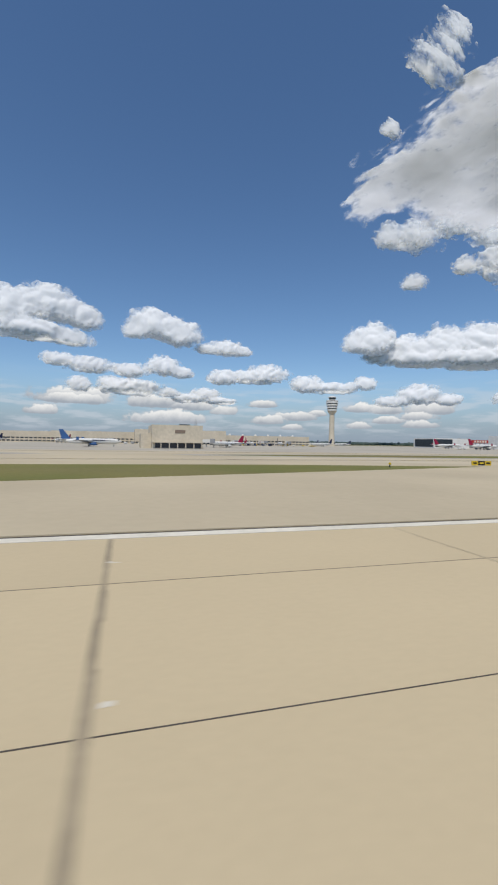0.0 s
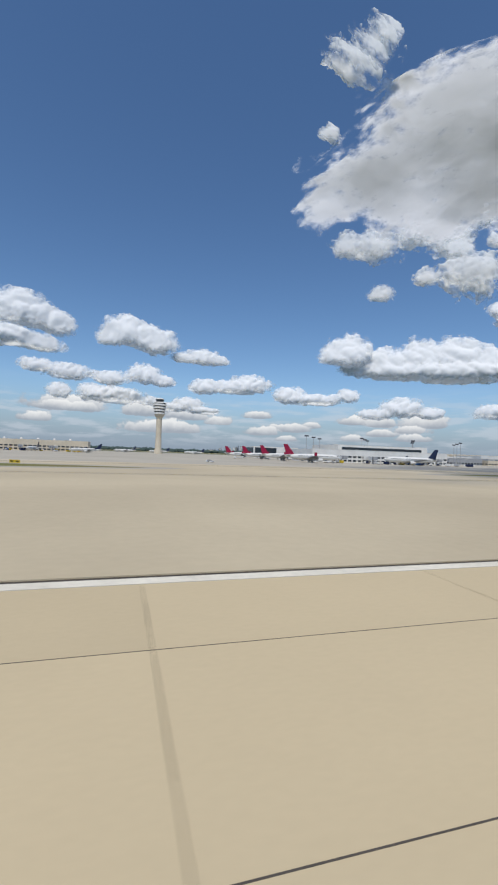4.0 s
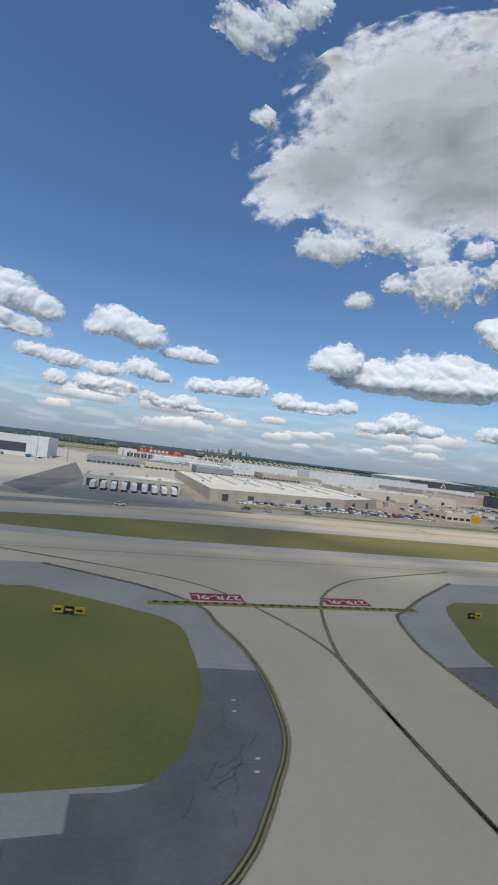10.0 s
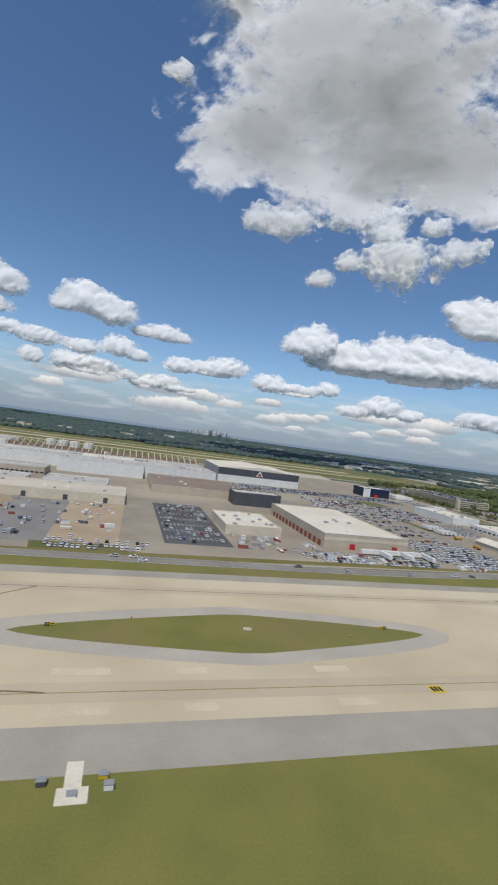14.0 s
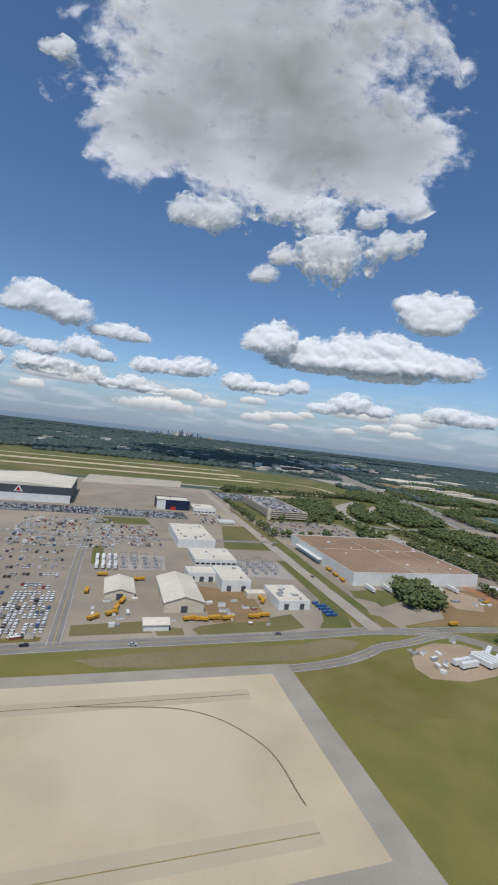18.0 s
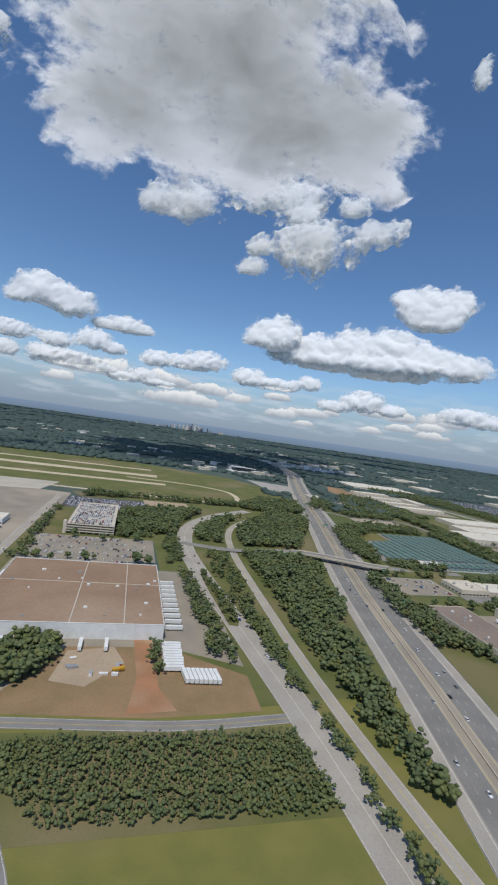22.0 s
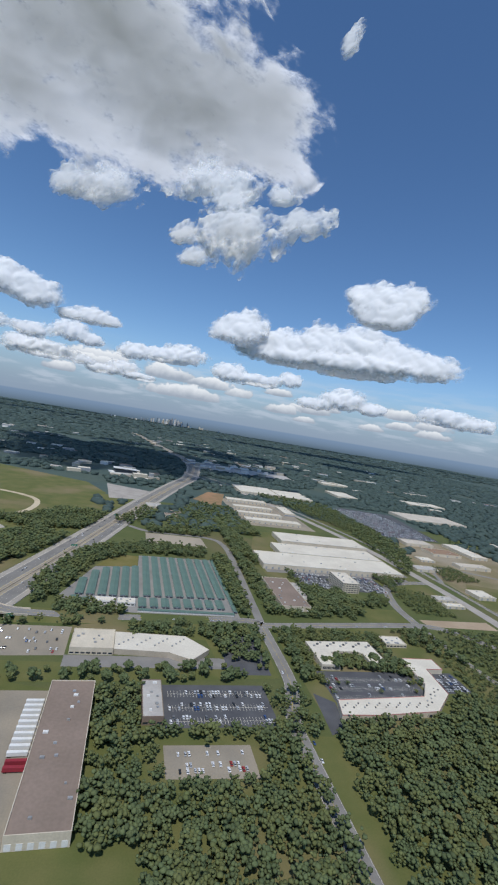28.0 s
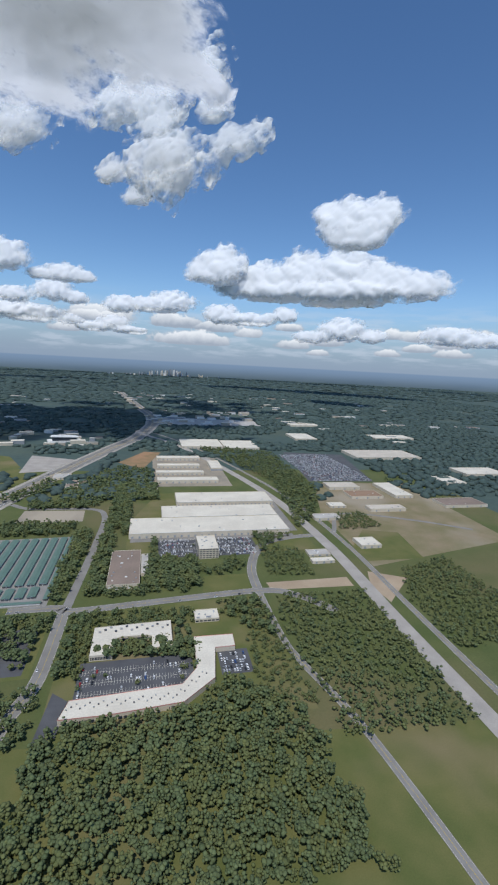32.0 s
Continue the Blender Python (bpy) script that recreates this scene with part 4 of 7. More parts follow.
part("hangar_door", M().box(-60, 60, -46.5, -45.8, 0, 7), DARKW, h)

# long hangars with exposed roof trusses
for x0, x1, y0, h0 in ((970, 1130, 790, 8), (1135, 1300, 800, 8)):
    h = warehouse("truss_hangar", x0, x1, y0, y0 + 90, h0, WHITE, WHITE_ROOF, "long white hangar with cream roof trusses over a dark band", "hangar", units=2)
    w = x1 - x0
    part("dark_band", M().box(-w / 2 + 1, w / 2 - 1, -30, -29, h0, h0 + 6), TAUPE_ROOF, h, "dark brown clerestory band")
    for k in range(15):
        ux = -w / 2 + w * (k + 0.5) / 15
        m = M()
        m.beam((ux, -46, h0 + 1.5), (ux, -16, h0 + 11), 1.1).beam((ux, -16, h0 + 11), (ux, 40, h0 + 3), 1.1)
        for q in range(4):
            m.beam((ux, -44 + 9 * q, h0), (ux, -44 + 9 * q, h0 + 1.6 + 2.8 * q), 0.7)
        part("roof_truss", m, CREAM, h)
    part("door_row", M().box(-w / 2 + 4, w / 2 - 4, -45.6, -44.9, 0, 6), GREYW, h)
warehouse("shop_building", 1085, 1190, 575, 640, 17, WHITE, GREY_ROOF, "long white maintenance building", "hangar", units=8, trim=WHITE)
warehouse("shop_building", 1191, 1288, 585, 648, 17, WHITE, GREY_ROOF, "long white maintenance building with clean walls", "hangar", units=8, trim=WHITE)
warehouse("shop_building", 980, 1084, 620, 680, 15, WHITE, GREY_ROOF, "white maintenance building beside the hangars", "hangar", units=6)
for x0, x1, y0, y1, hh in ((860, 905, 520, 560, 9), (910, 990, 540, 590, 10), (1000, 1080, 520, 560, 8), (870, 960, 620, 680, 12), (1100, 1180, 690, 740, 12), (1200, 1290, 690, 750, 14)):
    warehouse("apron_building", x0, x1, y0, y1, hh, R.choice((WHITE, BEIGE, GREYW)), R.choice((WHITE_ROOF, GREY_ROOF)), "low pale building beside the hangars", "building", units=5, bands=1)
h = warehouse("hangar", 1306, 1440, 655, 785, 22, GREYW, GREY_ROOF, "large hangar with grey roof and white walls", "hangar", units=3)
part("lower_wall", M().box(-67.3, 67.3, -65.5, -64.9, 0, 11), WHITE, h, "white lower wall")
part("upper_wall", M().box(-67.3, 67.3, -65.45, -64.9, 11.01, 22), DARKW, h, "dark grey upper wall")
part("gable_band", M().add([(-67, -65.4, 22), (67, -65.4, 22), (0, -65.4, 27), (-67, 64, 22), (67, 64, 22), (0, 64, 27)], [(0, 1, 2), (4, 3, 5), (0, 2, 5, 3), (2, 1, 4, 5)]), WHITE_ROOF, h)
part("emblem", M().add([(-6, -65.7, 13), (6, -65.7, 13), (0, -65.7, 22)], [(0, 1, 2)]), WHITE, h, "plain white triangle emblem")
part("emblem_centre", M().add([(-3.4, -65.9, 14), (3.4, -65.9, 14), (0, -65.9, 19.5)], [(0, 1, 2)]), REDP, h)
part("hangar_side", M().box(67.0, 67.4, -60, 60, 0, 20), DARKW, h)

# sheds east of the hangars
warehouse("truck_shed", 816, 870, 256, 292, 6.5, CREAM, WHITE_ROOF, "white-roofed truck shed with dark dock openings", units=6, docks=8, door=DARKW, trim=WHITE)
b = root("cargo_shed", "wide cargo shed with a white roof and tan walls", "warehouse", pose(880, 240, 0))
foot = [(5, 0), (96, 16), (140, 49), (140, 158), (0, 158)]
part("wall", M().prism(foot, 0, 6.8, cap=False), BEIGE, b)
part("roof", M().prism([(70 + (x - 70) * 0.993, 80 + (y - 80) * 0.993) for x, y in foot], 5.6, 6.3), WHITE_ROOF, b)
for k in range(7):
    part("skylight", M().box(14 + 18 * k, 15.6 + 18 * k, 58, 150, 6.3, 6.6), GREYW, b)
for k in range(22):
    part("roof_unit", M().box(8 + 5.8 * k, 10 + 5.8 * k, 54 + 19 * (k % 5), 55.6 + 19 * (k % 5), 6.3, 7.4), (STEEL, WHITE)[k % 2], b)
for ux, uy, a in ((14, 1.6, 10), (30, 4.4, 10), (62, 10, 10), (84, 13.9, 10), (108, 25, 37), (126, 38.5, 37)):
    d_ = part("dock_door", M().box(-1.9, 1.9, -0.15, 0.15, 0.4, 4.2), DARKW, b)
    d_.matrix_local = pose(ux, uy, 0, 0, 0, a)
warehouse("strip_shed", 1040, 1168, 380, 432, 8, CREAM, TAN_ROOF, "long cream shed with dock doors", units=10, docks=4, door=DARKW)
warehouse("office_shed", 1050, 1070, 250, 268, 6, CREAM, TAN_ROOF, "small cream and orange office shed in a dirt yard", units=2, bands=1)
warehouse("tan_shed", 1195, 1303, 470, 572, 9, BEIGE, TAUPE_ROOF, "low tan shed with a brown roof", units=12)
warehouse("dark_hall", 1279, 1331, 436, 462, 14, DARKW, GREY_ROOF, "dark grey metal-clad hall", units=2)
warehouse("store_building", 1240, 1284, 302, 358, 7, CREAM, WHITE_ROOF, "low building with a cream roof and plant", "building", units=14)
h = warehouse("depot", 1309, 1380, 280, 402, 11, BEIGE, WHITE_ROOF, "long depot with a cream roof and red doors", units=6, trim=WHITE)
for k in range(13):
    part("red_door", M().box(-35.8, -35.4, -56 + 8.6 * k, -51 + 8.6 * k, 0.2, 4.6), BRICK, h, "red roller door")
part("pale_band", M().box(-35.6, 35.6, -61.12, -60.9, 6.2, 8.4), CREAM, h, "pale band round the wall")
for ux in (-12, 24):
    part("entrance_door", M().box(ux - 2.2, ux + 2.2, -61.3, -60.9, 0, 4.2), REDP, h, "bright red entrance door")
h = warehouse("blue_office", 1562, 1612, 655, 690, 15, NAVY, WHITE_ROOF, "white and blue office block with a red door", "building", units=4, bands=2, trim=WHITE)
part("red_door", M().box(-4, 4, -17.8, -17.4, 0, 5), REDP, h)
part("white_panel", M().box(-25.1, -12, -17.7, -17.4, 0, 14), WHITE, h)
warehouse("north_office", 1616, 1650, 640, 676, 8, WHITE, WHITE_ROOF, "low white office building", "building", units=3, bands=1)
warehouse("white_shed", 1563, 1603, 442, 518, 9, WHITE, WHITE_ROOF, "white shed with a cluttered flat roof", units=14, docks=4)
warehouse("low_white_office", 1570, 1610, 382, 422, 6, WHITE, WHITE_ROOF, "low white office with a flat roof", "building", units=8, bands=1)
warehouse("wing_shed", 1556, 1579, 338, 354, 8, WHITE, WHITE_ROOF, "white wing of a works shed", units=1, docks=3, door=DARKW)
warehouse("works_shed", 1579.2, 1603, 317, 354, 9, WHITE, WHITE_ROOF, "white ribbed works shed in a dirt yard", units=2, docks=2, door=DARKW)
warehouse("flat_shed", 1613, 1638, 281, 314, 7, WHITE, WHITE_ROOF, "square white shed with rooftop ribs", units=14, docks=2, door=DARKW)
gable("barn", 1530, 1557, 278, 330, 7, 11, CREAM, WHITE_ROOF, "pale barn with a low pitched roof", "barn")
gable("small_barn", 1492, 1512, 300, 330, 5, 8, CREAM, WHITE_ROOF, "small pale shed with a pitched roof")
gable("cabin", 1515, 1530, 252, 262, 4, 6, WHITE, WHITE_ROOF, "small white cabin beside the road", along="x")
warehouse("site_office", 1596, 1612, 303, 312, 4, CREAM, WHITE_ROOF, "small cream site office in a yard", "building", units=1)

warehouse("orange_block", 1071, 1080, 252, 262, 5, ORANGE, TAN_ROOF, "small orange block beside an office shed", "shed", units=1)
for x, y in ((1010, 1010), (1034, 1014), (1058, 1010), (1086, 1018)):
    b = root("fuel_tank", "round white fuel tank", "tank", pose(x, y, 0), "fuel tanks")
    part("shell", M().lathe([(10, 0), (10, 12)], 28), WHITE, b)
    part("roof", M().lathe([(10.2, 12), (9.6, 12.4), (0.4, 13.6)], 28), WHITE_ROOF, b)
    part("ladder", M().box(-0.5, 0.5, -10.4, -10.1, 0, 12.4), STEEL, b)
for x0, x1, y0, y1, hh in ((795, 850, 485, 515, 8), (855, 905, 480, 512, 7), (912, 955, 490, 530, 9), (1035, 1075, 445, 480, 6), (1090, 1150, 450, 490, 7)):
    warehouse("yard_building", x0, x1, y0, y1, hh, R.choice((WHITE, CREAM, GREYW)), R.choice((WHITE_ROOF, GREY_ROOF)), "low pale building in the cargo yard", "building", units=6, bands=1)

# distribution warehouse with a brown roof
h = warehouse("distribution_warehouse", 1706, 1848, 333, 476, 12, WHITE, BROWN_ROOF, "large white warehouse with a red-brown gravel roof", units=16, docks=0, trim=WHITE)
for ux in (0, 40):
    part("roof_seam", M().box(ux - 0.4, ux + 0.4, -71, 71, 11.35, 11.6), TAN_ROOF, h)
part("roof_seam", M().box(-70, 70, 12, 12.8, 11.35, 11.6), TAN_ROOF, h)
part("west_canopy", M().box(-76, -71.2, -10, 50, 5, 6), WHITE, h)
for k in range(12):
    part("side_door", M().box(71.0, 71.3, -60 + 10 * k, -56 + 10 * k, 0.6, 4.6), GREYW, h)


def garage(x0, x1, y0, y1, levels):
    """Open parking decks on columns."""
    b = root("parking_garage", "pale concrete parking garage with open decks", "parking garage", pose((x0 + x1) / 2, (y0 + y1) / 2, 0))
    w, d = x1 - x0, y1 - y0
    for k in range(1, levels + 1):
        z = k * 3.3
        dk = part("deck", M().box(-w / 2, w / 2, -d / 2, d / 2, z - 0.4, z), TAN_ROOF, b)
        m = M().box(-w / 2, w / 2, -d / 2, -d / 2 + 0.3, z, z + 1.1).box(-w / 2, w / 2, d / 2 - 0.3, d / 2, z, z + 1.1)
        m.box(-w / 2, -w / 2 + 0.3, -d / 2 + 0.3, d / 2 - 0.3, z, z + 1.1).box(w / 2 - 0.3, w / 2, -d / 2 + 0.3, d / 2 - 0.3, z, z + 1.1)
        part("parapet", m, CREAM, dk)
    nx, ny = int(w / 9), int(d / 9)
    for i in range(nx + 1):
        for j in (0, ny):
            part("column", M().box(-w / 2 + 0.35 + (w - 1.3) * i / nx, -w / 2 + 0.95 + (w - 1.3) * i / nx, -d / 2 + 0.35 + (d - 1.3) * j / ny, -d / 2 + 0.95 + (d - 1.3) * j / ny, 0, levels * 3.3 - 0.4), CREAM, b)
    for j in range(1, ny):
        for s in (-w / 2 + 0.35, w / 2 - 0.95):
            part("column", M().box(s, s + 0.6, -d / 2 + d * j / ny, -d / 2 + d * j / ny + 0.6, 0, levels * 3.3 - 0.4), CREAM, b)
    part("stair_tower", M().box(-w / 2 - 4, -w / 2 - 0.05, -d / 2, -d / 2 + 6, 0, levels * 3.3 + 4), CREAM, b)
    return b


garage(1733, 1796, 622, 772, 4)

# self-storage rows with green metal roofs: eight long ones, six shorter beside the dry corner, eight short ones at the front
def storage_row(x, low, top, width=9.8, label="long storage row with a green metal roof"):
    b = gable("storage_row", x - width / 2, x + width / 2, low, top, 2.6, 3.5, WHITE, GREEN_ROOF, label, "storage building", doors=2)
    b["group"] = "storage rows"
    n = int((top - low) / 9)
    for k in range(n):
        for e in (-1, 1):
            part("roller_door", M().box(e * (width / 2 + 0.03) - 0.05, e * (width / 2 + 0.03) + 0.05, -(top - low) / 2 + 9 * k + 2, -(top - low) / 2 + 9 * k + 7, 0.1, 2.1), GREYW, b)


for k in range(8):
    storage_row(2322.5 + 15.6 * k, 614 + 0.7 * k, 781 + 1.0 * k)
    storage_row(2315.5 + 15.6 * k, 578 + 0.8 * k, 604 + 0.8 * k, label="short storage row with a green metal roof")
for x, top in ((2231.5, 664), (2246, 697), (2261, 713), (2276, 718), (2291, 723), (2305.5, 728)):
    storage_row(x, 609, top, label="storage row with a green roof beside dry grass")
for x, low in ((2228, 584), (2242, 579)):
    storage_row(x, low, low + 17, label="short storage row with a green metal roof")
gable("storage_front_row", 2310, 2440, 567, 571.5, 2.6, 3.1, WHITE, GREEN_ROOF, "narrow storage row along the street", "storage building", along="x", doors=1)
gable("storage_side_row", 2441.5, 2446, 576, 794, 2.6, 3.1, WHITE, GREEN_ROOF, "narrow storage row along the eastern edge", "storage building", doors=1)
warehouse("storage_office", 2254, 2280, 584, 597, 5, WHITE, WHITE_ROOF, "low white storage office", "building", units=3, bands=1)
warehouse("storage_office", 2283, 2306, 582, 597, 5, WHITE, WHITE_ROOF, "low white office with a small yard", "building", units=3, bands=1)

# industrial park
warehouse("brick_warehouse", 2142, 2188, 255, 402, 10, CREAM, TAUPE_ROOF, "long warehouse with a taupe gravel roof", units=14, docks=8)
warehouse("brick_warehouse", 2234, 2271, 255, 402, 10, CREAM, TAUPE_ROOF, "warehouse with a taupe roof beside a truck yard", units=12, docks=6)
warehouse("cream_office", 2240, 2284, 462, 502, 8, CREAM, CREAM, "cream office block at the end of a long building", "building", units=6, bands=1)
b = root("curved_office", "long low office building with a cream roof", "building", pose(2284.3, 464, 0))
foot = [(0, 0), (58, -4), (82, -18), (104, 4), (80, 32), (0, 37)]
part("wall", M().prism(foot, 0, 6.2, cap=False), BEIGE, b)
part("roof", M().prism([(x * 0.995 + 0.2, y * 0.995 + 0.1) for x, y in foot], 5.4, 6.0), WHITE_ROOF, b)
for k in range(16):
    part("roof_unit", M().box(4 + 4.8 * k, 6 + 4.8 * k, 8 + 5 * (k % 4), 9.6 + 5 * (k % 4), 6.0, 7.1), STEEL, b)
warehouse("grey_office", 2313, 2331, 356, 408, 8, TAUPE_ROOF, GREY_ROOF, "narrow grey office building beside a parking lot", "building", units=8, bands=1)
warehouse("brown_plant", 2520, 2566, 594, 710, 8, CREAM, TAUPE_ROOF, "plant building with a brown gravel roof", units=14, docks=5)
warehouse("plant_annex", 2567, 2582, 630, 700, 5, CREAM, GREY_ROOF, "low annex behind the plant", units=5)
o = warehouse("office_block", 2661, 2694, 680, 738, 18, CREAM, WHITE_ROOF, "cream five-storey office block with window grid", "office building", units=10, bands=5)
for x0, x1, y0, y1 in ((2543, 2850, 776, 858), (2605, 2850, 860, 932), (2640, 2866, 955, 1032)):
    warehouse("white_warehouse", x0, x1, y0, y1, 10, CREAM, WHITE_ROOF, "very long warehouse with a white roof", units=10, docks=24, door=GREYW, trim=WHITE, group="white warehouses")
for x0, x1, y0, y1 in ((2601, 2766, 1150, 1185), (2598, 2736, 1235, 1262), (2603, 2733, 1322, 1350), (2603, 2745, 1430, 1465), (2764, 2800, 1290, 1395), (2700, 2860, 1640, 1800), (2864, 3000, 1620, 1780)):
    warehouse("white_warehouse", x0, x1, y0, y1, 9, CREAM, WHITE_ROOF, "long low warehouse with a white roof", units=4, docks=10, door=GREYW, group="white warehouses")
b = root("horseshoe_office", "cream horseshoe-shaped office with a white flat roof", "building", pose(2516, 442, 0))
foot = [(0, 0), (24, 0), (24, 27), (32, 30), (60, 30), (67, 27), (67, 5), (90, 5), (90, 56), (0, 52)]
part("wall", M().prism(foot, 0, 7, cap=False), CREAM, b)
part("roof", M().prism([(45 + (x - 45) * 0.99, 28 + (y - 28) * 0.985) for x, y in foot], 6.0, 6.7), WHITE_ROOF, b)
part("glazing", M().box(24.1, 66.9, 29.6, 30.2, 1.0, 4.2), GLASS, b)
for k in range(14):
    part("roof_unit", M().box(6 + 6 * k, 8.6 + 6 * k, 40 + 4 * (k % 3), 42 + 4 * (k % 3), 6.7, 8.2), (STEEL, DARKW)[k % 2], b)
for k in range(14):
    part("window", M().box(1.5 + 1.6 * k, 2.6 + 1.6 * k, -0.08, 0.1, 1.2, 4.5), GLASS, b)
b = root("strip_mall", "L-shaped shopping strip with a cream roof and salmon fascia", "shopping strip", pose(2500, 358, 0))
foot = [(0, 0), (42, -1), (112, 4), (146, 32), (153, 80), (176, 80), (177, 102), (131, 103), (129, 50), (112, 28), (6, 22)]
part("wall", M().prism(foot, 0, 5.4, cap=False), CREAM, b)
part("fascia", M().prism(foot, 5.41, 6.6, cap=False), PINK, b, "salmon fascia band")
part("roof", M().prism([(x + (-0.3 if x > 90 else 0.3), y + 0.2) for x, y in foot], 5.0, 5.9), WHITE_ROOF, b)
for k in range(34):
    ux = 5 + 4.0 * k
    uy = 10 + (0 if ux < 105 else (ux - 105) * 0.9)
    part("roof_unit", M().box(ux, ux + 1.3, uy + 3 * (k % 3), uy + 1.2 + 3 * (k % 3), 5.9, 6.9), (STEEL, DARKW)[k % 2], b)
for k in range(22):
    part("shop_window", M().box(4 + 4.8 * k, 7.4 + 4.8 * k, -1.15 if k < 14 else 3, -0.9 if k < 14 else 3.2, 0.5, 3.4), GLASS, b)
warehouse("bank_building", 2636, 2667, 498, 520, 5, CREAM, WHITE_ROOF, "small building with a dark framed roof", "building", units=8, bands=1)
EAST = [(2848, 2888, 640, 655, 5, WHITE_ROOF), (2852, 2892, 668, 690, 4, GREY_ROOF), (2963, 3004, 690, 728, 7, WHITE_ROOF), (3085, 3178, 885, 915, 8, TAN_ROOF),
        (3210, 3262, 985, 1110, 8, WHITE_ROOF), (3060, 3150, 1070, 1120, 8, TAN_ROOF), (3085, 3175, 985, 1040, 7, BROWN_ROOF), (3330, 3600, 1450, 1590, 10, TAN_ROOF),
        (3225, 3330, 1850, 2000, 9, WHITE_ROOF), (3300, 3420, 900, 960, 7, TAUPE_ROOF), (3450, 3520, 1100, 1180, 8, WHITE_ROOF), (3600, 3760, 1200, 1290, 9, WHITE_ROOF),
        (3650, 3860, 1900, 2000, 9, WHITE_ROOF), (3350, 3520, 2300, 2380, 9, WHITE_ROOF), (2930, 2990, 840, 870, 6, GREY_ROOF), (3000, 3040, 920, 950, 5, WHITE_ROOF),
        (2376, 2420, 1110, 1165, 7, TAUPE_ROOF), (2490, 2535, 1180, 1200, 6, GREY_ROOF), (2330, 2372, 1195, 1240, 6, GREY_ROOF), (2548, 2600, 1060, 1100, 6, GREY_ROOF)]
for x0, x1, y0, y1, hh, rf in EAST:
    warehouse("industrial_building", x0, x1, y0, y1, hh, CREAM, rf, "low industrial building with a pale flat roof", units=4, docks=3, door=GREYW)
# towns among the woods
rr = random.Random(21)
AREAS = [((2020, 2400), (1650, 2000), 26, 34), ((2550, 3200), (2250, 2900), 46, 44), ((1500, 2100), (1900, 2500), 22, 40), ((900, 1900), (2500, 3600), 26, 50), ((3100, 4600), (1700, 4200), 40, 60), ((2200, 3000), (3200, 4400), 24, 55), ((400, 1200), (1700, 2300), 14, 45)]
for (xa, xb), (ya, yb), n, size in AREAS:
    for k in range(n):
        x, y, w, d, hh = rr.uniform(xa, xb), rr.uniform(ya, yb), rr.uniform(0.4, 1.6) * size, rr.uniform(0.3, 0.8) * size, rr.uniform(5, 14)
        b = root("town_building", "small distant building among trees", "building", pose(x, y, 0, 0, 0, rr.uniform(-20, 20)), "distant town")
        part("wall", M().box(-w / 2, w / 2, -d / 2, d / 2, 0, hh), rr.choice((CREAM, BEIGE, WHITE, GREYW)), b)
        part("roof", M().box(-w / 2 - 0.3, w / 2 + 0.3, -d / 2 - 0.3, d / 2 + 0.3, hh, hh + 0.6), rr.choice((WHITE_ROOF, GREY_ROOF, WHITE_ROOF, TAUPE_ROOF)), b)
b = root("stadium_hall", "white hall with a swept roof beside the highway", "building", pose(2260, 1770, 0, 0, 0, 15))
part("wall", M().box(-42, 42, -20, 20, 0, 14), DARKW, b)
part("roof", M().add([(-50, -26, 20), (50, -26, 16), (44, 24, 14), (-44, 24, 18), (-50, -26, 23), (50, -26, 19), (44, 24, 17), (-44, 24, 21)], [(0, 1, 2, 3), (7, 6, 5, 4), (0, 4, 5, 1), (1, 5, 6, 2), (2, 6, 7, 3), (3, 7, 4, 0)]), WHITE, b)
part("podium", M().box(-60, 60, -28, 30, 0, 4), WHITE, b)

# ---- lots and yards ----
GREY_YARD = mat("grey_yard_asphalt", (0.285, 0.27, 0.245), (0.24, 0.228, 0.205), 0.04, 0.9, fine=0.8, third=(0.33, 0.31, 0.28))
CLAY = mat("orange_clay", (0.365, 0.275, 0.185), (0.30, 0.228, 0.152), 0.03, 0.95, fine=0.5, third=(0.43, 0.335, 0.235))
DRY = mat("dry_tan_grass", (0.27, 0.215, 0.13), (0.20, 0.175, 0.085), 0.02, 0.95, fine=0.5, third=(0.33, 0.28, 0.20))
CLAY_RED = mat("orange_earth", (0.40, 0.20, 0.10), (0.33, 0.175, 0.09), 0.06, 0.95, fine=0.8, third=(0.42, 0.29, 0.18))
